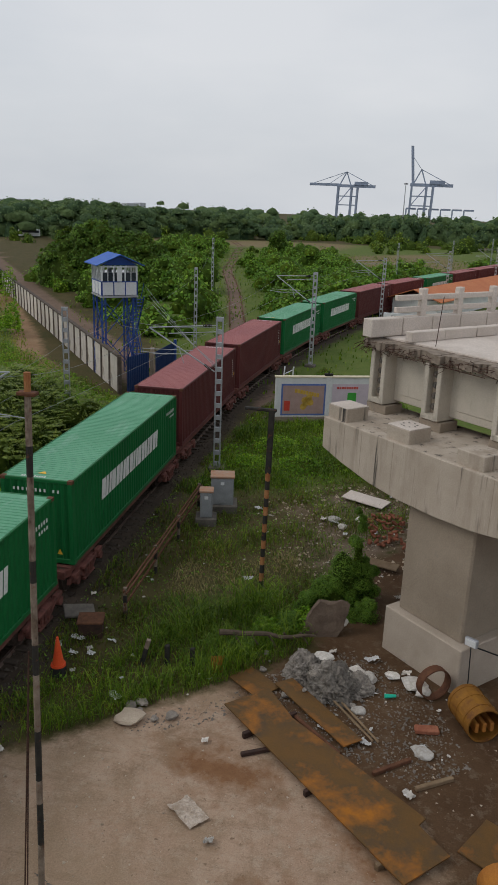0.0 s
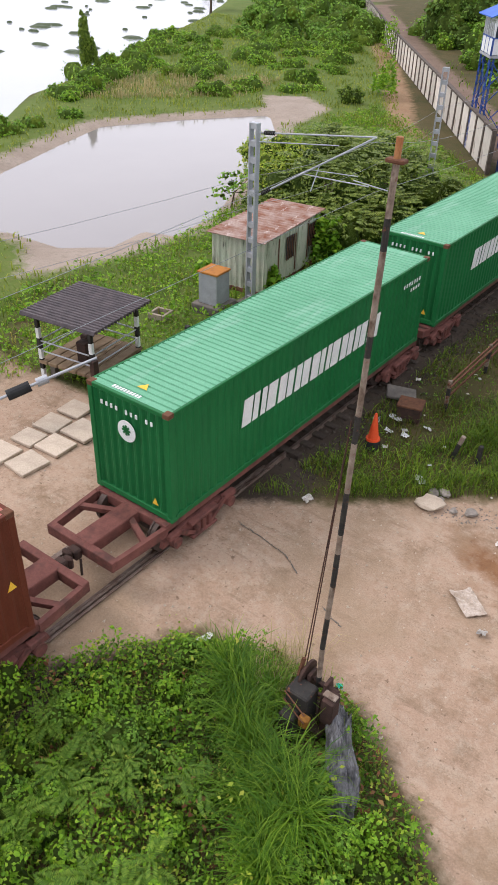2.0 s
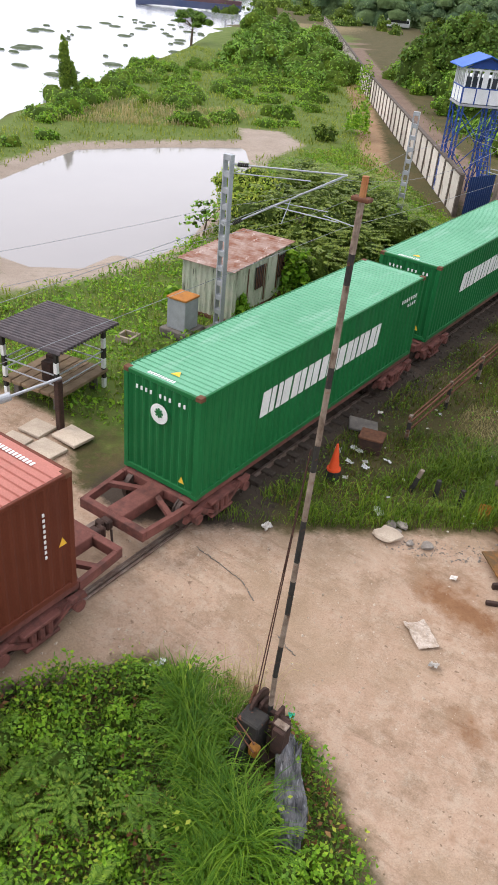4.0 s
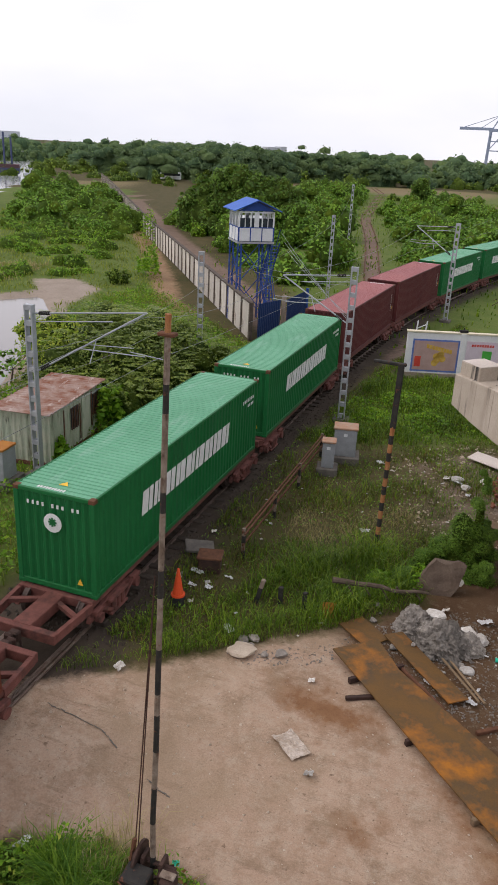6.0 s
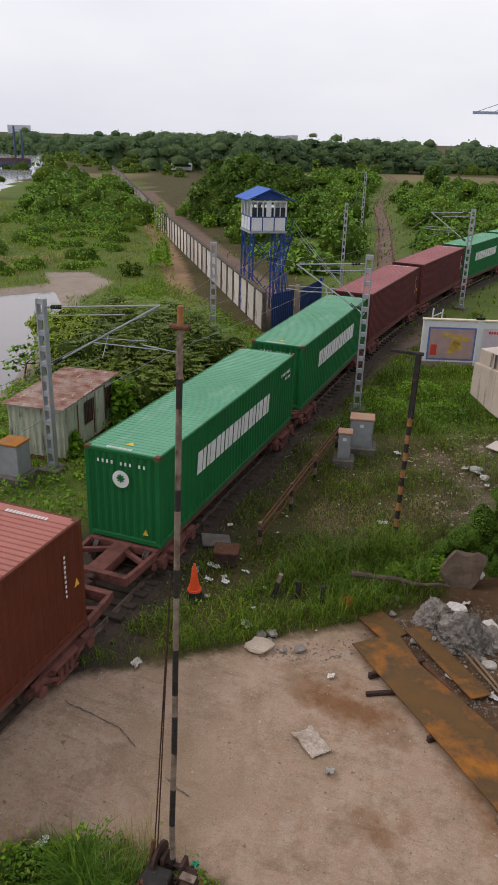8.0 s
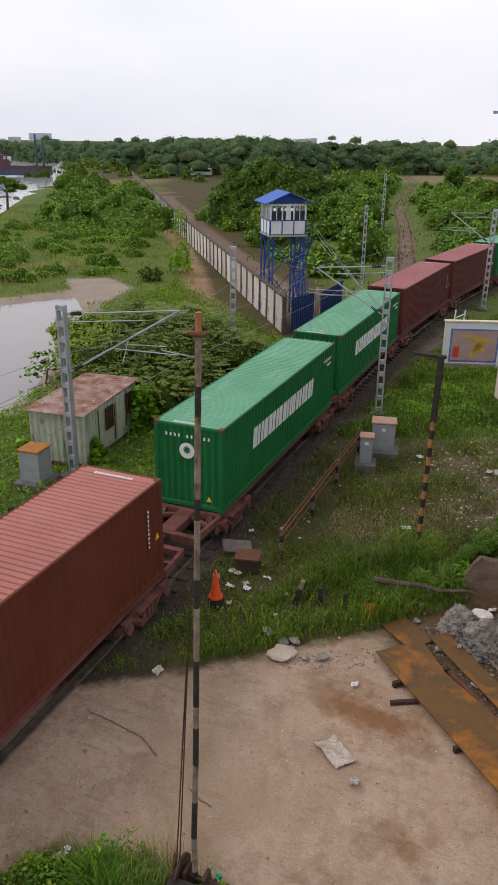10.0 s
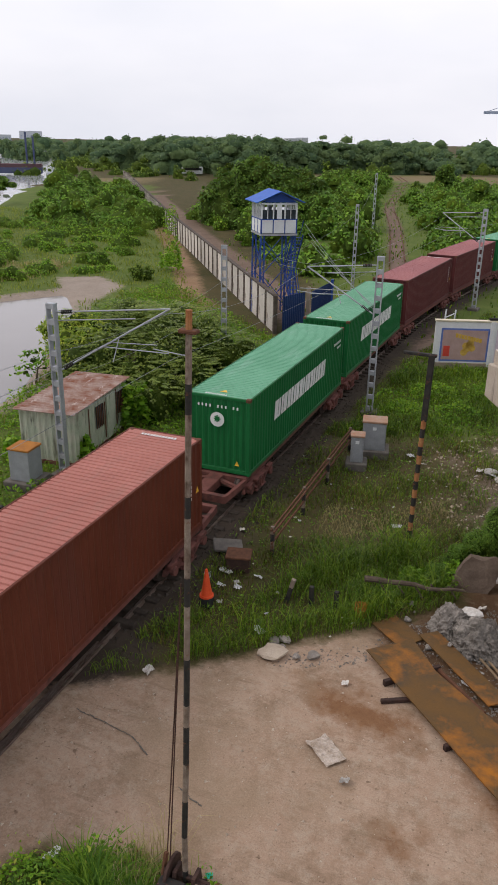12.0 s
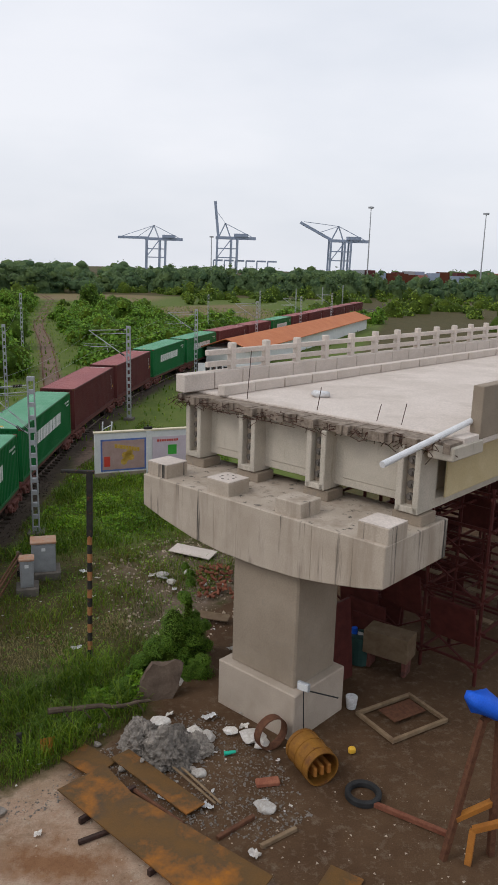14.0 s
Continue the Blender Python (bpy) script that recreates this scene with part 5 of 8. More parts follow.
for z in (9.42, 9.80):
    part("far_rail", box(BM(), (5.66, 18 + 25, z), (0.16, 50, 0.17), 0.015), M_CONC_PALE, rl)
part("parapet", box(BM(), (5.72, 3.2 + 7.5, 9.15), (0.3, 15, 1.35), 0.02), M_CONC_COL, rl, "plain grey parapet length")
part("parapet_bracket", box(BM(), (5.55, 2.6, 8.3), (0.7, 1.6, 0.35), 0.03), M_CONC_GIRDER, rl)
part("side_form", box(BM(), (5.25, 9.0, 7.55), (0.06, 12.4, 1.3), 0.01), M_BUFF, deck, "buff painted side panel")

rb = thing("rebar_mat", "tangled rusty reinforcing bars sticking out of the slab edge", "reinforcement", FLY)
bm = BM()
for k in range(190):
    x = -3.9 + 9.6 * random.random()
    y = 1.85 + random.uniform(-0.1, 0.2)
    z = 8.45 + random.uniform(-0.12, 0.1)
    a = random.uniform(-0.9, 0.9)
    L = random.uniform(0.15, 0.55)
    q = (x + L * math.sin(a), y - L * math.cos(a) * random.uniform(0.4, 1), z + random.uniform(-0.22, 0.1))
    rod(bm, (x, y, z), q, 0.010, None, 5)
    if k % 3 == 0:
        rod(bm, q, (q[0] + random.uniform(-0.4, 0.4), q[1] + random.uniform(-0.05, 0.1), q[2] + random.uniform(-0.25, 0.12)), 0.009, None, 5)
for k in range(9):
    x = -3.6 + k * 0.55 + random.uniform(-0.2, 0.2)
    rod(bm, (x, 1.7, 8.3 + random.uniform(-.1, .2)), (x + 1.3, 1.66, 8.3 + random.uniform(-0.15, 0.2)), 0.011, None, 5)
part("torn_steel", bm, M_REBAR, rb)["kind"] = "stuff"
for x, y, h in ((-1.4, 2.5, 1.5), (1.2, 2.6, 0.7), (3.2, 2.6, 0.5), (3.9, 2.7, 0.6)):
    part("starter_bar", rod(BM(), (x, y, 8.6), (x + 0.12, y, 8.6 + h), 0.012, None, 6), M_REBAR, rb)
rag = thing("cement_bag", "crumpled white sack lying on the deck", "sack", FLY @ pose(-0.2, 4.6, 8.7))
part("sack", rock(0.35, 4, 0.35), M_LITTER, rag, smooth=True)
for x, y, z, k, w in ((-0.75, 18.75, 0.35, 1, 0.3), (0.15, 18.6, 0.1, 2, 0.32), (0.5, 18.5, 0.08, 3, 0.26), (1.15, 18.75, 0.06, 4, 0.22), (1.75, 18.45, 0.08, 5, 0.36), (1.95, 18.15, 0.06, 6, 0.26), (-0.4, 20.9, 0.3, 7, 0.22), (1.9, 15.7, 0.05, 8, 0.26), (0.3, 17.0, 0.05, 9, 0.2), (-1.3, 29.6, 0.05, 10, 0.3), (-0.9, 28.9, 0.05, 11, 0.24), (-0.2, 29.8, 0.05, 12, 0.26)):
    sk = thing("torn_sack", "crumpled dirty white sack thrown on the ground", "sack", pose(x, y, z, 0, 0, 40 * k), group="torn sacks")
    part("sack", rock(w, 30 + k, 0.4), M_PAPER, sk)
pp = thing("drain_pipe", "long white plastic pipe jutting over the deck edge", "pipe", FLY)
part("pipe", rod(BM(), (5.3, -0.4, 8.35), (5.6, 3.5, 8.95), 0.08, None, 12), M_PIPE, pp)
part("teal_tape", box(BM(), (5.6, 3.4, 9.1), (0.2, 0.1, 0.3), 0.02), M_TEAL, pp)


# ---------------------------------------------------------------- crossing gear
def banded(parent, base, tip, r0, r1, bands, cols):
    """A tapering pole in painted bands, each band a part."""
    a, b = Vector(base), Vector(tip)
    for k in range(bands):
        q0, q1 = k / bands, (k + 1) / bands
        part("painted_band", rod(BM(), a.lerp(b, q0), a.lerp(b, q1), r0 + (r1 - r0) * q0, r0 + (r1 - r0) * q1, 10), cols[k % len(cols)], parent)


bg = thing("barrier_boom", "raised level-crossing boom in worn black and white bands", "barrier", pose(-4.18, 8.16, 0))
BANDS = (0.0, 0.4, 1.6, 2.86, 4.1, 5.28, 5.93, 7.27, 8.73, 9.47, 10.96, 11.47, 13.32, 13.97, 14.98, 15.45)
for k, (q0, q1) in enumerate(zip(BANDS, BANDS[1:])):
    a, b = Vector((-0.03, 0, 0.9)), Vector((0.155, 0.03, 10.1))
    kink = lambda q: Vector((0.025 * math.exp(-(q - 2.0) ** 2) * -1, 0, 0))
    part("painted_band", rod(BM(), a.lerp(b, q0 / 15) + kink(q0), a.lerp(b, q1 / 15) + kink(q1), 0.050 - 0.0005 * q0, 0.050 - 0.0005 * q1, 10), M_POLE_ORANGE if k == 14 else (M_BLACK, M_POLE_WHITE)[k % 2], bg)
part("boom_clamp", box(BM(), (0.155, 0.03, 10.12), (0.24, 0.13, 0.05), 0.012), M_CASTING, bg, "rusty clamp near the tip")
bm = BM()
for dx in (-0.17, 0.17):
    prism(bm, [(dx - 0.03, -0.3, 0), (dx - 0.03, 0.3, 0), (dx - 0.03, 0.12, 1.15), (dx - 0.03, -0.12, 1.15)], (0.06, 0, 0))
rod(bm, (-0.4, 0, 1.0), (0.4, 0, 1.0), 0.045, None, 10)
rod(bm, (-0.3, 0, 1.0), (-0.25, 0, 1.0), 0.3, None, 16)
box(bm, (0, -0.05, 0.12), (0.7, 0.8, 0.24), 0.02)
for dz in (0.35, 0.6, 0.85):
    rod(bm, (-0.4, -0.2, dz), (0.3, 0.15, dz + 0.05), 0.022, None, 6)
bar(bm, (-0.38, -0.3, 0.0), (-0.33, -0.1, 1.2), 0.05, 0.05)
box(bm, (0.3, -0.12, 0.95), (0.3, 0.22, 0.16), 0.02)
part("pivot_stand", bm, M_BOGIE, bg)
part("counterweight", box(BM(), (0.10, -0.62, 0.62), (0.20, 0.16, 0.24), 0.03), M_YELLOW_STEEL, bg)
bm = box(BM(), (-0.16, -0.34, 0.55), (0.46, 0.40, 1.02), 0.03)
box(bm, (-0.20, -0.66, 0.35), (0.30, 0.26, 0.66), 0.03)
part("gear_case", bm, M_BLACK, bg, "black oily gear case")
part("cover_plate", box(BM(), (0.36, -0.22, 1.12), (0.26, 0.14, 0.03), 0.008), M_POLE_WHITE, bg)
part("side_case", box(BM(), (0.38, -0.24, 0.78), (0.24, 0.26, 0.62), 0.02), M_BOGIE, bg)
for dz in (0.72, 0.94):
    part("lever", rod(BM(), (-0.40, -0.55, dz + 0.06), (0.16, -0.74, dz), 0.014, None, 6), M_CASTING, bg)
part("tie_bar", bar(BM(), (-0.42, -0.2, 0.5), (-0.34, -0.05, 1.45), 0.05, 0.06), M_CASTING, bg)
bm = BM()
for dx in (-0.33, -0.39):
    rod(bm, (dx, 0, 0.8), (0.0, 0.0, 6.6), 0.012, None, 6)
part("stay_wire", bm, M_REBAR, bg)
b2 = thing("barrier_post", "tall black post with faded orange bands and a short arm", "post", pose(-3.21, 22.4, 0, 0, 1))
banded(b2, (0, 0, 0), (0, 0, 4.4), 0.078, 0.078, 15, (M_POLE_ORANGE, M_BLACK))
part("upper_post", box(BM(), (0, 0, 5.4), (0.18, 0.14, 2.1), 0.02), M_BLACK, b2)
part("arm", box(BM(), (-0.35, 0, 6.42), (1.0, 0.12, 0.1), 0.02), M_BLACK, b2)

fr = thing("rail_fence", "low fence of two rusty rails on black and white posts", "fence", pose(0, 0, 0))
FP = [(-7.05, 19.95), (-7.05, 23.1), (-7.0, 25.9), (-7.1, 29.5)]
for x, y in FP:
    for k in range(4):
        part("post_band", box(BM(), (x, y, 0.14 + k * 0.27), (0.11, 0.11, 0.27), 0.01), (M_BLACK, M_POLE_WHITE)[k % 2], fr)
for dz, dx in ((1.0, 0.0), (0.95, 0.09), (0.55, 0.03)):
    part("rail", bar(BM(), (-7.05 + dx, 19.8, dz), (-7.08 + dx, 29.6, dz + 0.02), 0.05, 0.06), M_CASTING, fr)

for x, y, w, d, h, lab in ((-6.1, 29.6, 0.95, 0.75, 1.2, "large grey relay cabinet with rusty top on a dark plinth"), (-6.4, 27.95, 0.5, 0.5, 1.08, "small grey relay cabinet on a dark concrete plinth")):
    cb = thing("relay_cabinet", lab, "cabinet", pose(x, y, 0, 0, 0, 12), group="relay cabinets")
    part("plinth", box(BM(), (0, 0, 0.14), (w + 0.35, d + 0.35, 0.36), 0.03), M_CONC_DARK, cb)
    part("body", box(BM(), (0, 0, 0.32 + h / 2), (w, d, h), 0.015), M_CAB, cb)
    part("top", box(BM(), (0, 0, 0.35 + h), (w + 0.08, d + 0.08, 0.09), 0.02), M_CAB_TOP, cb, "rust-stained cap")
    dr = part("door", box(BM(), (0, -d / 2 - 0.01, 0.34 + h / 2), (w - 0.1, 0.025, h - 0.14), 0.008), M_CAB, cb)
    part("label_plate", box(BM(), (0, -d / 2 - 0.026, 0.32 + h * 0.8), (0.15, 0.01, 0.13)), M_WHITE, dr)

sh = thing("gate_shelter", "open gate shelter with dark corrugated roof on banded posts", "shelter", pose(-17.25, 14.75, 0, 0, 0, 8))
for x, y in ((-1.05, -1.15), (1.05, -1.15), (-1.05, 1.15), (1.05, 1.15)):
    for k in range(6):
        part("post_band", box(BM(), (x, y, 0.18 + k * 0.36), (0.13, 0.13, 0.36), 0.01), (M_WHITE_MARK, M_BLACK)[k % 2], sh)
bm = BM()
ribbed(bm, 19, 2.9, -1.45, 1.45, 0, 0.085, 1)
bmesh.ops.transform(bm, matrix=Matrix.Translation((0, 0, 2.25)) @ Matrix.Rotation(math.pi / 2, 4, "Y"), verts=bm.verts[:])
rf = part("roof", bm, M_CORR, sh, "dark ribbed sheet roof")
rf.modifiers.new("thick", "SOLIDIFY").thickness = 0.03
for k in range(6):
    part("floor_board", box(BM(), (-0.96 + k * 0.384, random.uniform(-0.05, 0.05), 0.62), (0.35, 2.5, 0.12), 0.015), M_WOOD, sh)
for z in (1.0, 1.35):
    for k in (-1, 1):
        part("guard_rail", rod(BM(), (1.05 * k, -1.15, z), (1.05 * k, 1.15, z), 0.025), M_GALV, sh)
        part("guard_rail", rod(BM(), (-1.05, 1.15 * k, z), (1.05, 1.15 * k, z), 0.025), M_GALV, sh)
bm = box(BM(), (0.2, -0.5, 1.0), (0.4, 0.35, 0.75), 0.03)
box(bm, (-0.3, 0.2, 0.9), (0.3, 0.3, 0.6), 0.03)
part("winch", bm, M_BOGIE, sh)
for x in (-0.8, 0.8):
    for y in (-0.9, 0.9):
        part("stub_leg", box(BM(), (x, y, 0.3), (0.2, 0.2, 0.6)), M_CONC_DARK, sh)
bm2 = thing("barrier_boom", "white boom lying low beside the shelter, with black counterweight", "barrier", pose(0, 0, 0))
part("boom_bar", rod(BM(), (-16.8, 10.2, 0.95), (-15.3, 13.3, 1.75), 0.045, None, 10), M_GALV, bm2)
part("counterweight", rod(BM(), (-16.5, 10.9, 1.1), (-16.2, 11.5, 1.27), 0.16, None, 12), M_RUBBER_SHADE, bm2)
part("rope_drum", rod(BM(), (-16.15, 11.7, 1.3), (-16.0, 12.0, 1.38), 0.13, None, 12), M_GALV, bm2)
part("stand", box(BM(), (-15.35, 13.2, 0.85), (0.2, 0.2, 1.7), 0.02), M_BOGIE, bm2)
bm = thing("post_short", "short dark post standing in weeds", "post", pose(-15.2, 17.2, 0))
part("shaft", box(BM(), (0, 0, 0.7), (0.16, 0.16, 1.4), 0.02), M_BLACK, bm)
sl0 = None
for k, (x, y, w, d) in enumerate(((-15.75, 9.75, 0.9, 1.1), (-14.75, 10.0, 0.85, 0.9), (-15.7, 10.85, 0.8, 0.7), (-14.8, 11.05, 0.9, 0.8), (-15.75, 11.75, 0.85, 0.8), (-14.75, 12.05, 1.0, 0.9), (-15.8, 12.7, 0.85, 0.75), (-14.7, 13.1, 1.0, 0.8))):
    ob = mesh_ob("paving_slab", box(BM(), (0, 0, 0.0), (w, d, 0.1), 0.015), M_SLAB)
    ob.matrix_basis = pose(x, y, 0.03 + 0.007 * k, random.uniform(-1, 1), random.uniform(-1, 1), random.uniform(-6, 6))
    tagged(ob, "worn loose concrete paving slab beside the track", "paving slab", "paving slabs")

# old shed and hut beside the mast
sd = thing("metal_shed", "mildewed pale green metal shed with rusted roof", "shed", pose(-18.1, 25.7, 0, 0, 0, 7))
for f in (-1, 1):
    part("side_wall", ribbed(BM(), 18, 5.0, 0.1, 2.2, f * 1.2, 0.04, f), M_SHED, sd)
    part("end_wall", ribbed(BM(), 9, 2.4, 0.1, 2.2, f * 2.5, 0.05, f, "x"), M_SHED, sd)
bm = BM()
ribbed(bm, 20, 5.4, -1.34, 1.34, 0, 0.04, 1)
bmesh.ops.transform(bm, matrix=Matrix.Translation((0, 0, 2.25)) @ Matrix.Rotation(math.pi / 2, 4, "Y"), verts=bm.verts[:])
r = part("roof", bm, M_RUST_ROOF, sd, "rust-streaked sheet roof")
r.modifiers.new("thick", "SOLIDIFY").thickness = 0.03
part("floor_frame", box(BM(), (0, 0, 0.08), (2.44, 5.04, 0.16), 0.01), M_WAGON, sd)
for y in (-0.35, 1.75):
    win = part("window", box(BM(), (1.23, y, 1.45), (0.05, 0.6, 0.95), 0.01), M_GLASS, sd)
    bm = BM()
    for k in range(5):
        box(bm, (1.27, y - 0.3 + k * 0.15, 1.45), (0.03, 0.03, 0.97))
    part("window_bars", bm, M_CASTING, win)
part("door", box(BM(), (1.23, 0.75, 1.15), (0.05, 0.8, 1.95), 0.01), M_SHED, sd)
for y, z0 in ((-1.3, 1.25), (0.2, 1.1), (1.35, 1.3), (2.2, 1.0)):
    part("hinge_strip", box(BM(), (1.225, y, z0), (0.03, 0.07, 1.6), 0.01), M_CASTING, sd, "rust-eaten vertical strip")
ht = thing("relay_cabinet", "grey cabinet with orange rusted top on a dark plinth", "cabinet", pose(-17.35, 21.2, 0, 0, 0, 4), group="relay cabinets")
part("plinth", box(BM(), (0, 0, 0.15), (1.25, 1.3, 0.4), 0.03), M_CONC_DARK, ht)
part("body", box(BM(), (0, 0, 0.95), (0.85, 0.85, 1.2), 0.015), M_CAB, ht)
part("top", box(BM(), (0, 0, 1.58), (0.92, 0.92, 0.09), 0.02), M_ORANGE_STEEL, ht, "rusted orange cap")
tp = thing("cable_pit", "small square concrete cable pit in bare soil", "pit", pose(-18.4, 19.3, 0, 0, 0, 10))
bm = BM()
for f in (-1, 1):
    box(bm, (f * 0.3, 0, 0.12), (0.1, 0.7, 0.26), 0.01)
    box(bm, (0, f * 0.3, 0.12), (0.5, 0.1, 0.26), 0.01)
part("rim", bm, M_CONC_COL, tp)

# ---------------------------------------------------------------- yard clutter
pl = thing("steel_plate", "long rusted steel plate with a notched corner lying on battens", "steel plate", pose(-0.37, 14.5, 0, 0, 0, math.degrees(math.atan2(11.65 - 16.15, 1.25 - -3.1))))
# local x runs along the plate
bm = BM()
prism(bm, [(-3.15, -0.75, 0.17), (3.25, -0.72, 0.17), (3.25, 0.55, 0.17), (2.35, 0.6, 0.17), (2.3, 0.86, 0.17), (-1.8, 0.42, 0.17), (-3.1, 0.62, 0.17)], (0, 0, 0.035))
part("plate", bm, M_PLATE, pl)
for x in (-2.0, 0.3, 2.6):
    part("batten", box(BM(), (x, -0.12, 0.085), (0.10, 1.62 if x < 0 else 1.4, 0.16), 0.01), M_BOGIE if x < 2 else M_WOOD, pl)
p2 = thing("steel_plate", "narrow rusted steel offcut beside the long plate", "steel plate", pose(-0.75, 16.6, 0, 0, 0, -46))
bm = BM()
prism(bm, [(-1.5, -0.26, 0.12), (1.4, -0.3, 0.12), (1.45, 0.25, 0.12), (-1.45, 0.3, 0.12)], (0, 0, 0.03))
part("plate", bm, M_PLATE, p2)
part("pipe_length", rod(BM(), (-0.2, -0.55, 0.06), (1.5, -0.5, 0.06), 0.06, None, 10), M_CASTING, p2)
p3 = thing("steel_plate", "grey and rust mottled plate on gravel", "steel plate", pose(-2.55, 17.55, 0, 0, 0, -40))
part("plate", box(BM(), (0, 0, 0.05), (1.2, 0.8, 0.03), 0.005), M_PLATE, p3)
p4 = thing("steel_plate", "square orange-rusted steel plate flat on soil", "steel plate", pose(3.12, 13.15, 0, 0, 0, 56))
part("plate", box(BM(), (0, 0, 0.05), (1.22, 0.76, 0.03), 0.005), M_PLATE, p4)


def tube(bm, m, r, length, seg=24, thick=0.03):
    """An open pipe along local y."""
    rings = []
    for rr, y in ((r, -length / 2), (r, length / 2), (r - thick, length / 2), (r - thick, -length / 2)):
        rings.append([bm.verts.new(m @ Vector((rr * math.cos(a * 2 * math.pi / seg), y, rr * math.sin(a * 2 * math.pi / seg)))) for a in range(seg)])
    for a, b in zip(rings, rings[1:] + rings[:1]):
        for i in range(seg):
            j = (i + 1) % seg
            bm.faces.new((a[i], a[j], b[j], b[i]))
    bmesh.ops.recalc_face_normals(bm, faces=bm.faces[:])
    return bm


hp = thing("steel_ring", "upright rusty steel ring beside the pier", "ring", pose(2.2, 18.05, 0.46, 0, 0, 30))
part("ring", tube(BM(), Matrix(), 0.46, 0.25), M_CASTING, hp)
dm = thing("steel_drum", "battered yellow steel drum lying open beside the pier", "drum", pose(3.15, 17.0, 0.46, 0, 0, 22))
part("shell", tube(BM(), Matrix(), 0.46, 1.1), M_YELLOW_STEEL, dm)
bm = BM()
for y in (-0.3, 0.1, 0.45):
    tube(bm, Matrix.Translation((0, y, 0)), 0.475, 0.04)
part("hoop", bm, M_YELLOW_STEEL, dm)
bm = BM()
rod(bm, (0, 0.3, 0), (0, 0.32, 0), 0.43, None, 20)
for k in range(3):
    box(bm, (-0.2 + 0.2 * k, -0.3, -0.05), (0.1, 0.5, 0.25), 0.02)
part("scrap_inside", bm, M_ORANGE_STEEL, dm)
br = thing("steel_pipe", "large orange-rusted steel pipe section with a torn end", "pipe", pose(3.2, 11.35, 0.48, 0, 0, 4))
bm = tube(BM(), Matrix(), 0.48, 1.0)
for v in bm.verts:
    if v.co.y < 0 and v.co.z > 0.1:
        v.co.y += 0.12 * math.sin(v.co.x * 17)
part("shell", bm, M_ORANGE_STEEL, br)
# Black disc stands in for the shade inside the pipe.
part("inside", rod(BM(), (0, 0.1, 0), (0, 0.12, 0), 0.44, None, 20), M_RUBBER_SHADE, br)
ty = thing("rubber_ring", "black rubber tyre lying flat on brown soil", "tyre", pose(4.3, 16.05, 0.09))
bm = tube(BM(), Matrix.Rotation(math.pi / 2, 4, "X"), 0.45, 0.18, 24, 0.13)
bmesh.ops.bevel(bm, geom=bm.edges[:], offset=0.03, segments=1, affect="EDGES")
part("tyre", bm, M_RUBBER_SHADE, ty)
bk = thing("bucket", "white plastic bucket beside the plinth", "bucket", pose(4.75, 19.9, 0))
part("body", rod(BM(), (0, 0, 0), (0, 0, 0.36), 0.14, 0.18, 16), M_LITTER, bk)
yb = thing("plastic_lump", "small yellow plastic can on soil", "can", pose(4.35, 17.75, 0.0))
part("can", box(BM(), (0, 0, 0.1), (0.2, 0.16, 0.2), 0.05), M_YELLOW_MARK, yb)
wf = thing("formwork_frame", "wooden shutter frame lying on dark soil", "formwork", pose(6.1, 19.3, 0, 0, 0, 28))
bm = BM()
for f in (-1, 1):
    box(bm, (0, f * 0.75, 0.07), (2.1, 0.1, 0.12), 0.01)
    box(bm, (f * 1.0, 0, 0.07), (0.1, 1.5, 0.12), 0.01)
part("frame", bm, M_WOOD, wf)
part("mesh_panel", box(BM(), (0.2, 0.2, 0.1), (1.2, 0.7, 0.03), 0.005), M_CASTING, wf)
wr = thing("timber_beam", "reddish timber beam lying across soil", "timber", pose(5.2, 15.2, 0, 0, 0, -35))
part("beam", box(BM(), (0, 0, 0.08), (1.9, 0.12, 0.12), 0.01), M_BRICK, wr)
pr = thing("steel_prop_frame", "orange steel prop frame draped with a blue tarpaulin", "prop frame", pose(6.15, 13.9, 0))
for a, b in (((-0.5, 0.1, 0), (0.15, 0.3, 3.3)), ((0.0, -0.05, 0), (0.1, 0.1, 0.75)), ((0.1, 0.1, 0.75), (0.7, -0.1, 1.1)), ((0.6, 0.2, 0.0), (0.55, 0.4, 3.4)), ((-0.3, 0.15, 1.0), (0.6, 0.3, 1.3)), ((0.15, 0.3, 3.3), (0.9, 0.5, 3.6))):
    part("strut", bar(BM(), a, b, 0.14, 0.12), M_ORANGE_STEEL if b[2] < 3 else M_CASTING, pr)
bt = thing("tarpaulin", "bright blue tarpaulin bundled over the prop frame", "tarpaulin", pose(6.35, 14.25, 3.62, 0, 25, 20))
part("cloth", rock(0.55, 9, 0.45), M_BLUE_TARP, bt, smooth=True)

# maroon staging under the deck
sgr = thing("scaffold", "maroon steel staging stacked under the bridge deck", "scaffold", FLY)
for i in range(4):
    for j in range(5):
        x, y = -0.6 + i * 1.9, 6.2 + j * 2.0
        part("standard", rod(BM(), (x, y, 0), (x, y, 6.4), 0.06, None, 6), M_MAROON_STEEL, sgr)
for z in (0.6, 1.7, 2.8, 3.9, 5.0, 6.1):
    for i in range(4):
        x = -0.6 + i * 1.9
        part("ledger", bar(BM(), (x, 6.0, z), (x, 14.4, z), 0.06, 0.08), M_MAROON_STEEL, sgr)
    for j in range(5):
        part("ledger", bar(BM(), (-0.7, 6.2 + j * 2.0, z + 0.1), (5.3, 6.2 + j * 2.0, z + 0.1), 0.06, 0.08), M_MAROON_STEEL, sgr)
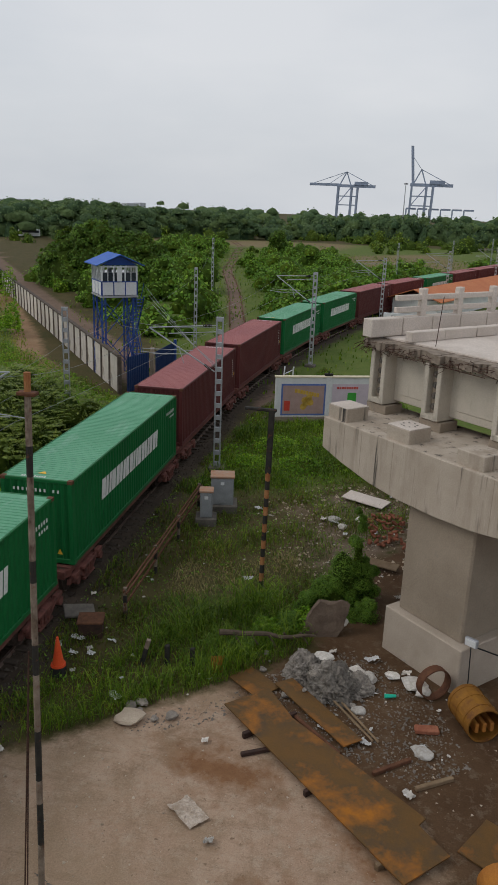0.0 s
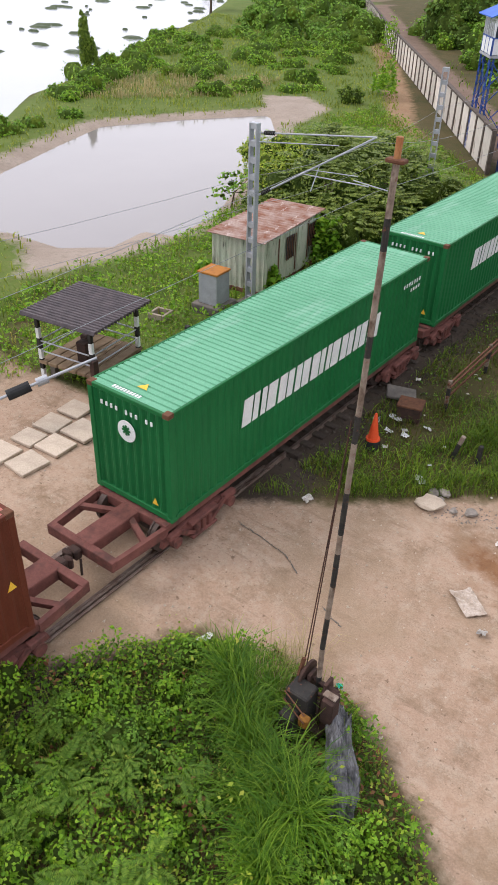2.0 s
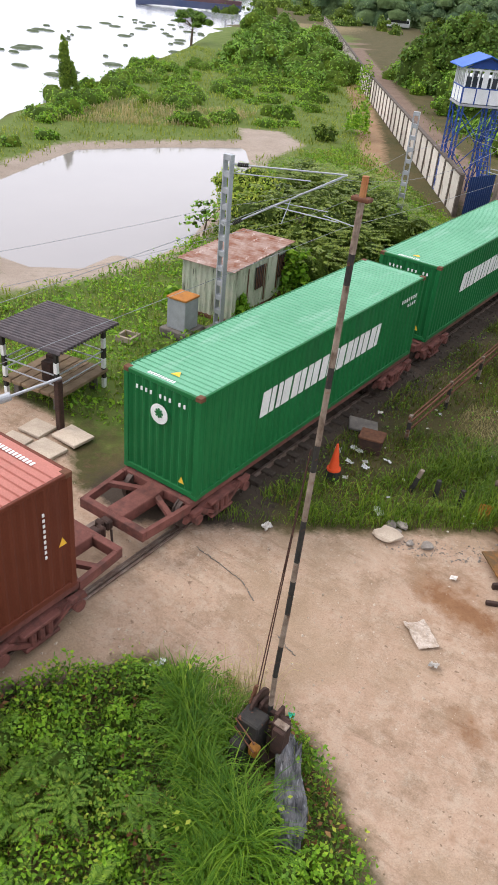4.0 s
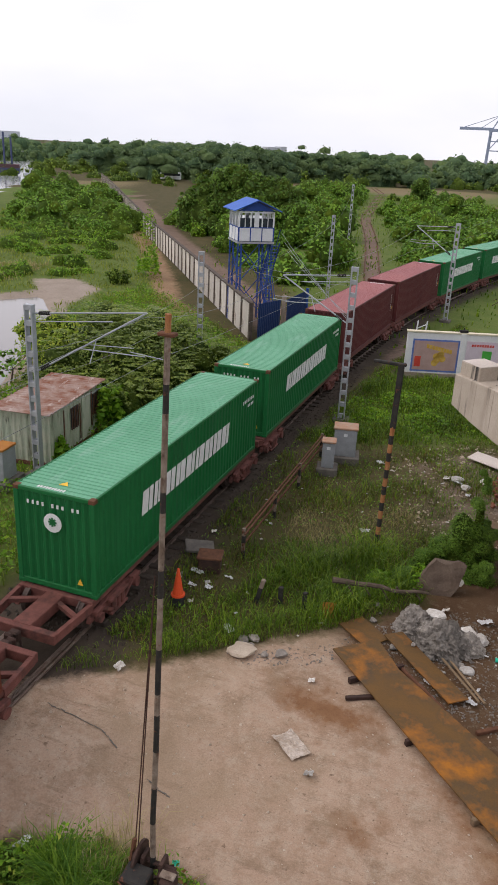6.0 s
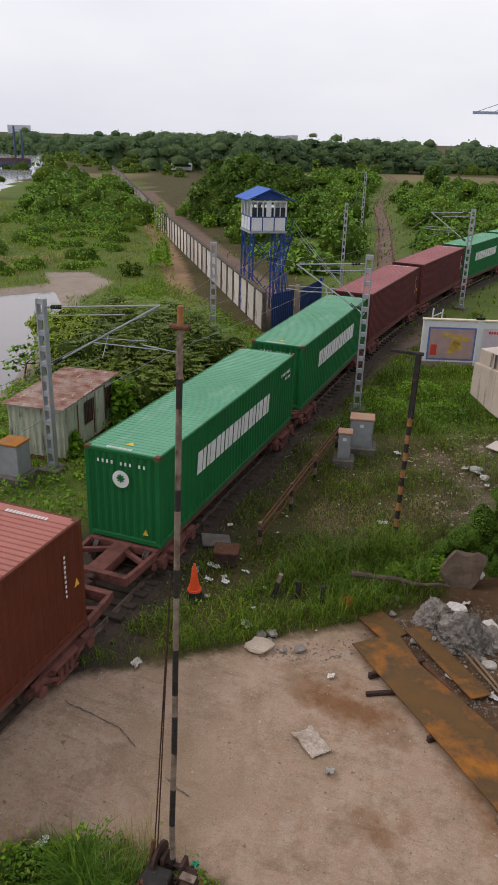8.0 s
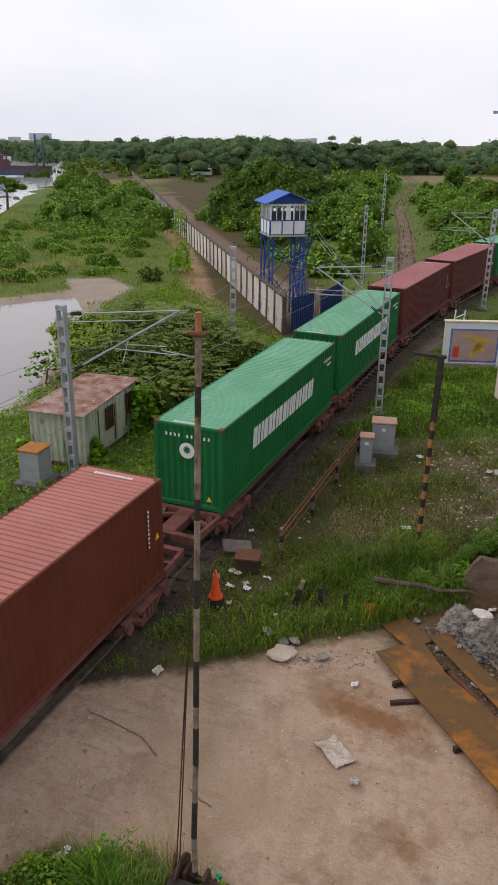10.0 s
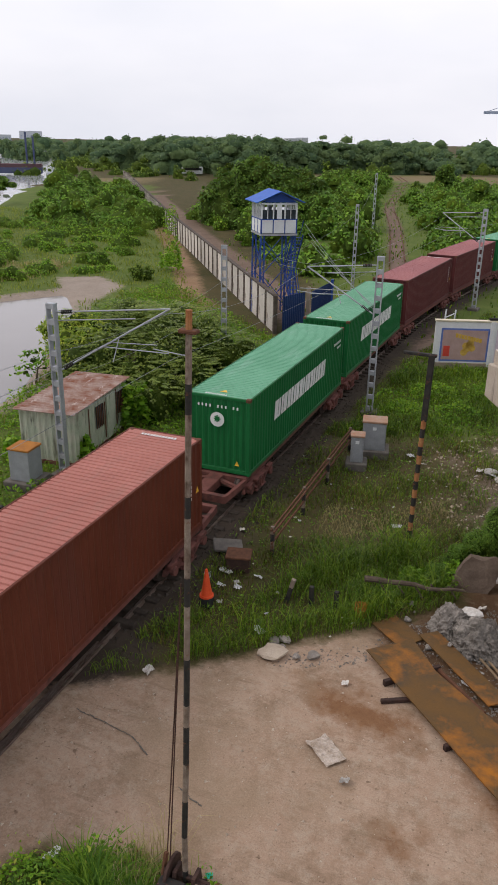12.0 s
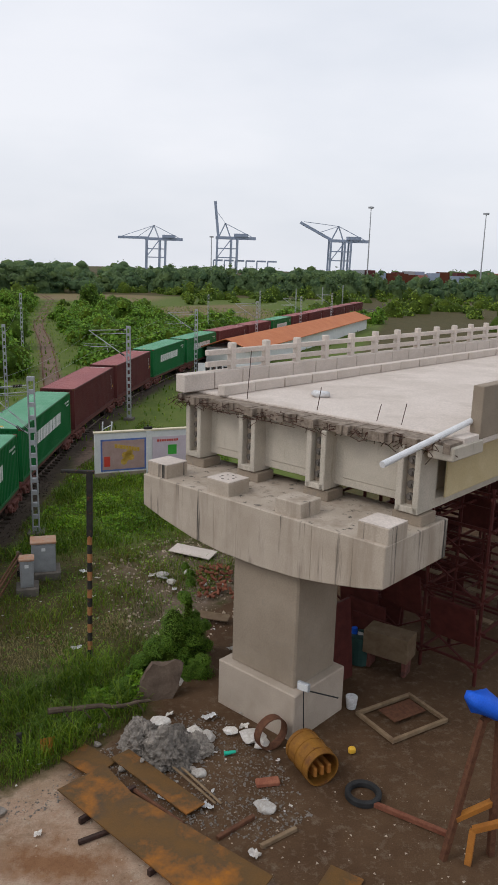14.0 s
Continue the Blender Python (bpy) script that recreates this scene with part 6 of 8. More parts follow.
for z in (0.5, 1.6, 2.7, 3.8):
    for i in range(3):
        x = -0.6 + i * 1.9
        part("cross_brace", bar(BM(), (x, 6.15, z), (x + 1.9, 6.15, z + 1.1), 0.05, 0.05), M_MAROON_STEEL, sgr)
        part("cross_brace", bar(BM(), (x + 1.9, 6.17, z), (x, 6.17, z + 1.1), 0.05, 0.05), M_MAROON_STEEL, sgr)
for k in range(5):
    part("shutter_panel", box(BM(), (random.uniform(0, 4.5), 5.6 + 0.2 * k, 0.7 + 0.08 * k), (1.5, 0.1, 1.3), 0.01, Matrix.Rotation(0.06 * k, 4, "X")), M_MAROON_STEEL, sgr)
# More panels, added at random to darken the space under the deck.
for k in range(26):
    x, y = -0.3 + 5.4 * random.random(), 7.0 + 7.5 * random.random()
    z = random.choice((0.15, 1.75, 2.9, 4.0))
    part("shutter_panel", box(BM(), (0, 0, 0), (random.uniform(0.9, 1.6), 0.1, random.uniform(0.8, 1.3)), 0.01, pose(x, y, z + 0.6, random.uniform(-8, 8), 0, random.uniform(-20, 20))), M_MAROON_STEEL, sgr)
for i in range(3):
    for j in range(4):
        part("plank", box(BM(), (0.35 + i * 1.9, 7.2 + j * 2.0, 1.78 + 1.1 * (i % 2)), (1.8, 0.28, 0.05), 0.008), M_WOOD, sgr)
wb = thing("wooden_crate", "brown wooden crate on short legs under the deck", "crate", FLY @ pose(2.6, 5.2, 0, 0, 0, 10))
part("crate", box(BM(), (0, 0, 0.95), (1.5, 0.8, 0.8), 0.02), M_WOOD, wb)
for x in (-0.6, 0.6):
    part("leg", box(BM(), (x, 0, 0.28), (0.14, 0.5, 0.56), 0.01), M_WAGON, wb)
wt = thing("water_drum", "dark green plastic drum with a pipe on top", "drum", pose(5.55, 22.6, 0))
part("drum", rod(BM(), (0, 0, 0), (0, 0, 0.95), 0.38, 0.38, 16), mat("dark_green_plastic", (0.02, 0.05, 0.045), (0.03, 0.07, 0.06), 0.5), wt)
part("pipe_elbow", rod(BM(), (-0.1, 0, 1.0), (0.4, 0, 0.85), 0.06, None, 8), M_PIPE, wt)
part("blue_cap", rod(BM(), (-0.2, 0.1, 0.95), (-0.2, 0.1, 1.15), 0.1, None, 10), M_BLUE_TARP, wt)
mp = thing("shutter_board", "tall maroon shutter panel leaning behind the pier", "panel", pose(4.75, 21.4, 0, 0, 0, 40))
part("panel", box(BM(), (0, 0, 1.3), (0.9, 0.12, 2.6), 0.01, Matrix.Rotation(-0.1, 4, "X")), M_MAROON_STEEL, mp)
fl = thing("work_lamp", "portable floodlight clipped beside the pier plinth", "lamp", FLY @ pose(2.95, 0.25, 1.5, 0, 0, 10))
part("head", box(BM(), (0, 0, 0.12), (0.36, 0.12, 0.24), 0.02), M_GALV, fl)
part("lens", box(BM(), (0, -0.068, 0.12), (0.3, 0.012, 0.18), 0.0), M_WHITE, fl)
bm = BM()
rod(bm, (0, 0, 0), (0.1, -0.05, -1.5), 0.015)
rod(bm, (0.1, 0.05, 0), (0.8, 0.5, -0.2), 0.02)
part("bracket", bm, M_RUBBER_SHADE, fl)

# rubble, boulder, bricks
bo = thing("boulder", "broad grey-brown rock slab standing on edge", "boulder", pose(-0.98, 20.4, 0.0, -14, 0, 12) @ Matrix.Diagonal((0.9, 0.9, 0.9, 1)))
bm = prism(BM(), [(-0.72, 0, -0.1), (0.5, 0, -0.1), (0.82, 0, 0.5), (0.92, 0, 1.12), (0.72, 0, 1.2), (0.3, 0, 1.1), (-0.08, 0, 1.16), (-0.3, 0, 0.92), (-0.55, 0, 0.45)], (0, 0.3, 0))
bmesh.ops.triangulate(bm, faces=bm.faces[:])
bmesh.ops.subdivide_edges(bm, edges=bm.edges[:], cuts=3, use_grid_fill=True)
for v in bm.verts:
    v.co += Vector((0.05 * noise.noise(v.co * 5), 0.07 * noise.noise(v.co * 2.5 + Vector((5, 0, 0))), 0.07 * noise.noise(v.co * 3 + Vector((0, 9, 0)))))
part("rock", bm, mat("brown_rock", (0.105, 0.074, 0.055), (0.155, 0.115, 0.085), 0.95, 0, 3, 20, 0.7), bo)
for mx, my, mr, mh, sd_ in ((-1.25, 18.3, 0.52, 0.62, 1), (-0.45, 17.75, 0.68, 0.78, 2), (0.2, 17.95, 0.42, 0.4, 3)):
    md = thing("rubble_mound", "loose mound of grey crushed concrete", "rubble", pose(mx, my, 0.0), group="rubble heap")
    bm = BM()
    bmesh.ops.create_icosphere(bm, subdivisions=5, radius=1)
    for v in bm.verts:
        c = v.co.copy()
        k = 1 + 0.3 * noise.noise(c * 1.7 + Vector((sd_ * 5, 0, 0))) + 0.16 * noise.noise(c * 4.5) + 0.2 * abs(noise.noise(c * 8)) + 0.13 * noise.noise(c * 19)
        v.co = Vector((c.x * mr * k, c.y * mr * k, (c.z if c.z > 0 else c.z * 0.2) * mh * k * (1 - 0.25 * abs(c.x))))
    part("mound", bm, M_RUBBLE, md)
for k in range(48):
    a, d = random.uniform(0, 6.28), abs(random.gauss(0, 0.7))
    r = random.uniform(0.05, 0.2) * (1.2 if d < 0.7 else 0.7)
    ob = mesh_ob("rubble_lump", rock(r, k + 20, 0.75), M_RUBBLE)
    ob.matrix_basis = pose(-0.65 + d * 1.2 * math.cos(a), 17.9 + d * 0.9 * math.sin(a), r * 0.35 + max(0, 0.55 - d * 0.5), random.uniform(-30, 30), random.uniform(-30, 30), random.uniform(0, 360))
    tagged(ob, "jagged lump of broken grey concrete in the rubble heap", "rubble", "rubble heap")
for k in range(70):
    x, y = 0.9 + random.uniform(-0.7, 0.7), 29.0 + random.uniform(-1.6, 1.6)
    ob = mesh_ob("broken_brick", box(BM(), (0, 0, 0), (0.23, 0.11, 0.08), 0.01), M_BRICK) if k == 0 else new("broken_brick", bk0)
    bk0 = ob.data
    hgt = max(0, 0.7 - 0.5 * math.hypot(x - 0.9, (y - 29) * 0.6))
    ob.matrix_basis = pose(x, y, 0.04 + random.uniform(0, hgt * 0.6), random.uniform(-40, 40), random.uniform(-40, 40), random.uniform(0, 360))
    tagged(ob, "broken red brick in a tumbled heap beside the pier", "brick", "brick heap")
for x, y, l, w, a in ((-0.05, 32.0, 2.0, 0.9, -25), (0.7, 25.6, 1.3, 0.5, -15)):
    sb = thing("sheet_offcut", "pale grey sheet offcut lying on spoil", "sheet", pose(x, y, 0, 3, 2, a))
    part("sheet", box(BM(), (0, 0, 0.16), (l, w, 0.05), 0.01), M_CONC_PALE if l > 1.5 else M_WOOD, sb)
for x, y, l, a in ((0.15, 16.7, 2.2, -52), (0.05, 16.6, 2.0, -50)):
    tb = thing("timber_pole", "thin pale timber pole lying on rubble", "timber", pose(x, y, 0.12, 0, 3, a))
    part("pole", rod(BM(), (-l / 2, 0, 0), (l / 2, 0, 0), 0.035, 0.03, 7), M_WOOD, tb)
for x, y, l, a, mt in ((1.15, 15.05, 1.1, 38, M_CASTING), (2.1, 14.7, 1.0, 32, M_WOOD), (-2.0, 14.85, 0.8, 28, M_BOGIE)):
    tb = thing("timber_batten", "short dark batten lying in the yard", "timber", pose(x, y, 0.06, 0, 0, a))
    part("batten", box(BM(), (0, 0, 0), (l, 0.1, 0.1), 0.01), mt, tb)
pk = thing("broken_slab", "pinkish broken slab fragment on soil", "slab", pose(2.0, 16.55, 0.08, 0, 0, 8))
part("fragment", box(BM(), (0, 0, 0), (0.6, 0.25, 0.14), 0.03), M_BRICK, pk)
ps = thing("plastic_sheet", "flattened clear plastic bag on the dirt crossing", "litter", pose(-3.1, 12.68, 0.02, 0, 0, -40))
bm = BM()
bmesh.ops.create_grid(bm, x_segments=22, y_segments=14, size=0.5)
for v in bm.verts:
    e = 1 + 0.12 * noise.noise(Vector((v.co.x * 3, v.co.y * 3, 5)))
    v.co = Vector((v.co.x * 0.8 * e, v.co.y * 0.5 * e, 0.03 + 0.06 * abs(noise.noise(v.co * 7)) + 0.02 * noise.noise(v.co * 18)))
part("sheet", bm, mat("translucent_plastic", (0.33, 0.255, 0.19), (0.50, 0.42, 0.35), 0.35, 0, 5, 20, 0.4), ps)
st = thing("flat_stone", "flat pale stone at the edge of the crossing", "stone", pose(-5.33, 15.35, 0.08, 0, 0, 20))
part("stone", rock(0.38, 6, 0.3), M_SLAB, st)
for k in range(6):
    ob = mesh_ob("stone", rock(random.uniform(0.08, 0.2), 50 + k, 0.5), M_STONE)
    ob.matrix_basis = pose(-5.1 + random.uniform(-0.5, 1.0), 15.7 + random.uniform(-0.3, 0.4), 0.05, 0, 0, random.uniform(0, 360))
    tagged(ob, "small grey stone at the grass edge", "stone", "loose stones")

cn = thing("traffic_cone", "orange traffic cone on a dark base", "cone", pose(-7.82, 16.72, 0))
part("base", box(BM(), (0, 0, 0.15), (0.34, 0.34, 0.32), 0.02), M_RUBBER_SHADE, cn)
part("cone", rod(BM(), (0, 0, 0.3), (0, 0, 1.16), 0.17, 0.035, 16), M_CONE, cn)
part("collar", rod(BM(), (0, 0, 0.3), (0, 0, 0.36), 0.21, 0.2, 16), M_CONE, cn)
dbx = thing("point_machine", "dark rusty trackside box with a brown lid", "trackside box", pose(-7.75, 18.9, 0, 0, 0, 15))
part("box", box(BM(), (0, 0, 0.23), (0.7, 0.6, 0.5), 0.03), M_BOGIE, dbx)
part("lid", box(BM(), (0, 0, 0.5), (0.78, 0.66, 0.07), 0.02), M_CASTING, dbx)
db2 = thing("trackside_plate", "tilted dark concrete cover beside the rails", "cover", pose(-8.5, 19.8, 0.15, 12, 8, 30))
part("cover", box(BM(), (0, 0, 0), (0.95, 0.6, 0.1), 0.02), M_CONC_DARK, db2)
for x, y, h, lean in ((-5.78, 17.7, 0.85, 14), (-5.1, 17.9, 0.6, 0), (-4.4, 18.0, 0.55, 0)):
    bl = thing("bollard", "short black and white stub post in long grass", "bollard", pose(x, y, 0, 0, lean, 0), group="stub posts")
    for k in range(3):
        part("band", box(BM(), (0, 0, h * (k + 0.5) / 3), (0.12, 0.12, h / 3), 0.01), (M_BLACK, M_BLACK, M_POLE_WHITE if lean else M_BLACK)[k], bl)
sc = thing("rusty_sheet", "small rusty sheet stuck in the grass", "sheet", pose(-3.65, 17.95, 0.15, 60, 0, 20))
part("sheet", box(BM(), (0, 0, 0), (0.4, 0.5, 0.02), 0.005), M_ORANGE_STEEL, sc)
lg = thing("fallen_log", "dead branch lying along the grass edge", "log", pose(-2.4, 19.3, 0.55, 0, 4, 22))
bm = BM()
knots = [Vector((-1.5 + 0.36 * k, random.uniform(-0.09, 0.09), random.uniform(-0.06, 0.07) - 0.012 * k)) for k in range(9)]
rings = [[bm.verts.new(p + Vector((0, (0.09 - 0.006 * i) * math.cos(a * 0.785), (0.09 - 0.006 * i) * math.sin(a * 0.785)))) for a in range(8)] for i, p in enumerate(knots)]
for ra, rb_ in zip(rings, rings[1:]):
    for a in range(8):
        bm.faces.new((ra[a], ra[(a + 1) % 8], rb_[(a + 1) % 8], rb_[a]))
bm.faces.new(rings[0][::-1])
bm.faces.new(rings[-1])
part("branch", bm, M_BARK, lg)
for k in range(5):
    x = -1.1 + 0.5 * k
    part("twig", rod(BM(), (x, 0, 0), (x + 0.25, random.uniform(-0.4, 0.4), -0.3), 0.035, 0.018, 6), M_BARK, lg)
ws = thing("grey_sheet", "grey plastic sheet wrapped over the barrier stand in weeds", "sheet", pose(-3.2, 7.35, 0.40, 0, 4, -56))
bm = BM()
bmesh.ops.create_icosphere(bm, subdivisions=5, radius=1)
for v in bm.verts:
    c = v.co.copy()
    k = 1 + 0.3 * noise.noise(c * 1.6) + 0.22 * abs(noise.noise(c * 3.3 + Vector((3, 1, 2)))) + 0.2 * abs(noise.noise(c * 7)) + 0.08 * noise.noise(c * 15)
    v.co = Vector((c.x * 1.1 * k, c.y * 0.21 * k * (1.1 - 0.2 * c.x + 0.25 * math.sin(c.x * 5)), c.z * 0.32 * k - 0.25 * c.x * c.x))
part("sheet", bm, M_TARP, ws)
tc = thing("teal_rag", "small teal plastic rag at the boom's foot", "rag", pose(-4.15, 8.95, 0.10, 10, 0, 30) @ Matrix.Diagonal((0.62, 0.62, 0.62, 1)))
part("rag", scrap(7), M_TEAL, tc)
tc = thing("green_bottle", "crushed green plastic bottle among rubble", "bottle", pose(1.1, 17.7, 0.08))
part("bottle", rod(BM(), (-0.15, 0, 0), (0.15, 0.05, 0.02), 0.06, 0.04, 10), M_TEAL, tc)
# litter scraps
lit = [mesh_ob("litter_scrap", scrap(k + 1), M_LITTER if k % 2 else M_PAPER) for k in range(4)]
SPOTS = [(-8.53, 21.1), (-7.32, 17.8), (-7.5, 16.9), (-6.0, 16.1), (-7.9, 13.5), (-6.97, 8.3), (-3.3, 14.95), (0.5, 15.7), (1.55, 18.9), (0.6, 19.4), (1.7, 18.6), (1.85, 15.8), (1.5, 13.7), (-8.0, 18.5), (-7.45, 18.05), (-8.4, 18.0),
         (-2.5, 12.0), (-1.2, 29.2), (-1.7, 29.5), (-0.4, 32.5), (1.5, 14.2)]
for k in range(46):
    SPOTS.append((random.uniform(-3.5, 2.0), random.gauss(28.5, 3.2)))
for k in range(30):
    SPOTS.append((random.uniform(-1.2, 2.6), random.uniform(15.2, 19.6)))
for k in range(40):
    SPOTS.append((random.uniform(-8.8, -3), random.uniform(16.5, 30)))
for k, (x, y) in enumerate(SPOTS):
    ob = lit[k] if k < 4 else new("litter_scrap", lit[k % 4].data)
    z = random.uniform(0.85, 1.35) if k < 21 or k % 9 == 0 else random.uniform(0.18, 0.5)
    ob.matrix_basis = pose(x, y, 0.05, random.uniform(-15, 15), random.uniform(-15, 15), random.uniform(0, 360)) @ Matrix.Diagonal((z, z, z, 1))
    tagged(ob, "scrap of white plastic litter on the ground", "litter", "litter scraps")


ck = BM()
for pts in (((-8.8, 11.7), (-8.0, 11.6), (-7.15, 11.44), (-6.6, 11.1)), ((-5.6, 10.6), (-5.2, 10.42), (-4.95, 10.35))):
    for (x0, y0), (x1, y1) in zip(pts, pts[1:]):
        for k in range(6):
            a, b = k / 6, (k + 1) / 6
            bar(ck, (x0 + (x1 - x0) * a, y0 + (y1 - y0) * a + random.uniform(-0.03, 0.03), 0.012), (x0 + (x1 - x0) * b, y0 + (y1 - y0) * b, 0.012), random.uniform(0.008, 0.03), 0.008)
tagged(mesh_ob("crack", ck, M_CONC_DARK), "dark cracks in the dirt crossing surface", "crack", kind="stuff")


# ---------------------------------------------------------------- pebbles and gravel
def pebble_field(name, poly, n, size, material, label):
    xs = np.array([p[0] for p in poly])
    ys = np.array([p[1] for p in poly])
    px, py = rng.uniform(xs.min(), xs.max(), n * 3), rng.uniform(ys.min(), ys.max(), n * 3)
    k = inside(px, py, poly)
    px, py = px[k][:n], py[k][:n]
    n = len(px)
    s = size * (0.4 + rng.random(n) ** 3 * 2.2)
    base = np.array([[1, 0, 0], [-0.5, 0.87, 0], [-0.5, -0.87, 0], [0, 0, 0.9]])
    ang = rng.uniform(0, 6.28, n)
    ca, sa = np.cos(ang), np.sin(ang)
    v = base[None] * s[:, None, None]
    vx = v[:, :, 0] * ca[:, None] - v[:, :, 1] * sa[:, None] + px[:, None] + rng.normal(0, 0.2, (n, 4)) * s[:, None]
    vy = v[:, :, 0] * sa[:, None] + v[:, :, 1] * ca[:, None] + py[:, None] + rng.normal(0, 0.2, (n, 4)) * s[:, None]
    V = np.stack([vx, vy, v[:, :, 2] + ground_z(px, py)[:, None]], -1)
    tri = V[:, [0, 1, 3, 1, 2, 3, 2, 0, 3]].reshape(-1, 3)
    return tagged(raw_mesh(name, tri, 3, material), label, "gravel", kind="stuff")


pebble_field("gravel", [(-2.6, 17.4), (-0.6, 15.6), (1.8, 14.4), (3.0, 15.5), (2.2, 18.0), (0.6, 20), (-1, 19.6)], 3600, 0.022, M_STONE, "grey gravel and chippings round the rubble heap")
pebble_field("gravel", ROAD, 5000, 0.018, M_SLAB, "small stones on the dirt crossing")
pebble_field("gravel", [(-5.8, 15.2), (-4, 16.2), (-2.2, 18.2), (-1.5, 17.4), (-3.5, 15.6), (-5, 14.9)], 800, 0.02, M_STONE, "grey grit along the grass edge")
pebble_field("gravel", [(-12.6, 14), (-8.3, 14), (-8.3, 45), (-12.6, 45)], 9000, 0.035, M_BALLAST, "dark track ballast stones")
pebble_field("gravel", SPOIL, 1300, 0.04, M_SLAB, "pale spoil chippings")


# ---------------------------------------------------------------- plants
def scatter(poly, n, ban=()):
    xs = np.array([p[0] for p in poly])
    ys = np.array([p[1] for p in poly])
    px, py = rng.uniform(xs.min(), xs.max(), n), rng.uniform(ys.min(), ys.max(), n)
    k = inside(px, py, poly)
    for b, gap in ban:
        k &= signed(px, py, b) < -gap
    return px[k], py[k]


def patch(px, py, scale, seed):
    """Slow variation 0..1 by sums of sines, for clumping."""
    v = sum(np.sin(px * scale * a + seed * b) * np.sin(py * scale * c + seed * d) for a, b, c, d in ((1, 1, 1.3, 2), (2.1, 3, 1.7, 1), (0.6, 5, 0.8, 4)))
    return np.clip(v / 3 + 0.5, 0, 1)


def grass(name, poly, n, height, material, label, ban=(), width=0.02, lean=0.5, thin=0.0, seed=1):
    px, py = scatter(poly, n, ban)
    pt = patch(px, py, 1.1, seed)
    k = rng.random(len(px)) > thin * (1 - pt)
    px, py, pt = px[k], py[k], pt[k]
    h = height * (0.35 + 0.9 * rng.random(len(px))) * (0.5 + pt)
    return tagged(blades(name, np.stack([px, py, ground_z(px, py) - 0.02], 1), h, lean, width, material), label, "grass", kind="stuff")


def weeds(name, poly, n, height, size, material, label, ban=(), seed=2, thin=0.6):
    px, py = scatter(poly, n, ban)
    pt = patch(px, py, 1.6, seed)
    k = rng.random(len(px)) > thin * (1 - pt)
    px, py, pt = px[k], py[k], pt[k]
    z = ground_z(px, py) + height * rng.random(len(px)) ** 0.6 * (0.06 + 1.25 * pt * patch(px, py, 3.7, seed + 3))
    return tagged(raw_mesh(name, leaf_quads(np.stack([px, py, z], 1), size * (0.5 + rng.random(len(px))), 0.7), 4, material), label, "weeds", kind="stuff")


def bush_leaves(cx, cy, cz, rx, ry, rz, n, size):
    """Leaf clumps on the skin of a lumpy dome."""
    d = rng.normal(size=(n, 3))
    d[:, 2] = np.abs(d[:, 2]) * 1.1 - 0.15
    d /= np.linalg.norm(d, axis=1, keepdims=True)
    k = rng.uniform(0, 6.28, 3)
    lump = 1 + 0.22 * np.sin(d[:, 0] * 5 + k[0]) * np.sin(d[:, 1] * 5 + k[1]) + 0.14 * np.sin(d[:, 0] * 11 + k[2]) * np.sin(d[:, 2] * 9 + k[0])
    r = lump * (0.72 + 0.3 * rng.random(n))
    p = d * r[:, None] * np.array([rx, ry, rz]) + np.array([cx, cy, cz])
    return leaf_quads(p, size * (0.6 + 0.8 * rng.random(n)), 0.6, 0.75)


def dome(sub):
    """A unit ball without its underside: corners and triangles."""
    bm = BM()
    bmesh.ops.create_icosphere(bm, subdivisions=sub, radius=1)
    bmesh.ops.delete(bm, geom=[v for v in bm.verts if v.co.z < -0.72], context="VERTS")
    bm.verts.index_update()
    v = np.array([x.co[:] for x in bm.verts])
    f = np.array([[x.index for x in fc.verts] for fc in bm.faces])
    bm.free()
    return v, f


DOMES = {1: dome(1), 2: dome(2), 3: dome(3), 4: dome(4)}


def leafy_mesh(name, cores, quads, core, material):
    """One mesh of inner masses, coloured dark for shade (corners, triangles), and the leaves round them."""
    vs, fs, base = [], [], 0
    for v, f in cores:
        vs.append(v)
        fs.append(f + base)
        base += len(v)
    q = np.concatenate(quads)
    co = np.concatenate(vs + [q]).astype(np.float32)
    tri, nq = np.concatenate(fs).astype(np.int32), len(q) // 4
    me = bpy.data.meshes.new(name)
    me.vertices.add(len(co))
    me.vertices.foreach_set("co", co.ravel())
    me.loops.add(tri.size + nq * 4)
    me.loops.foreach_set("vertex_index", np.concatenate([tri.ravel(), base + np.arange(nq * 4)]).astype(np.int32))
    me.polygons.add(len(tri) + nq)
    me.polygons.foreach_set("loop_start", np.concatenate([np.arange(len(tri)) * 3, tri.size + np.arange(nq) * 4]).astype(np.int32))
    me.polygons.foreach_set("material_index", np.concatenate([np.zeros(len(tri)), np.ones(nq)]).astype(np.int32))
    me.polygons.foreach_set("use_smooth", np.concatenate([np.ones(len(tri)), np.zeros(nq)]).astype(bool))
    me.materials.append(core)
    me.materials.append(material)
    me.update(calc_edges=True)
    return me


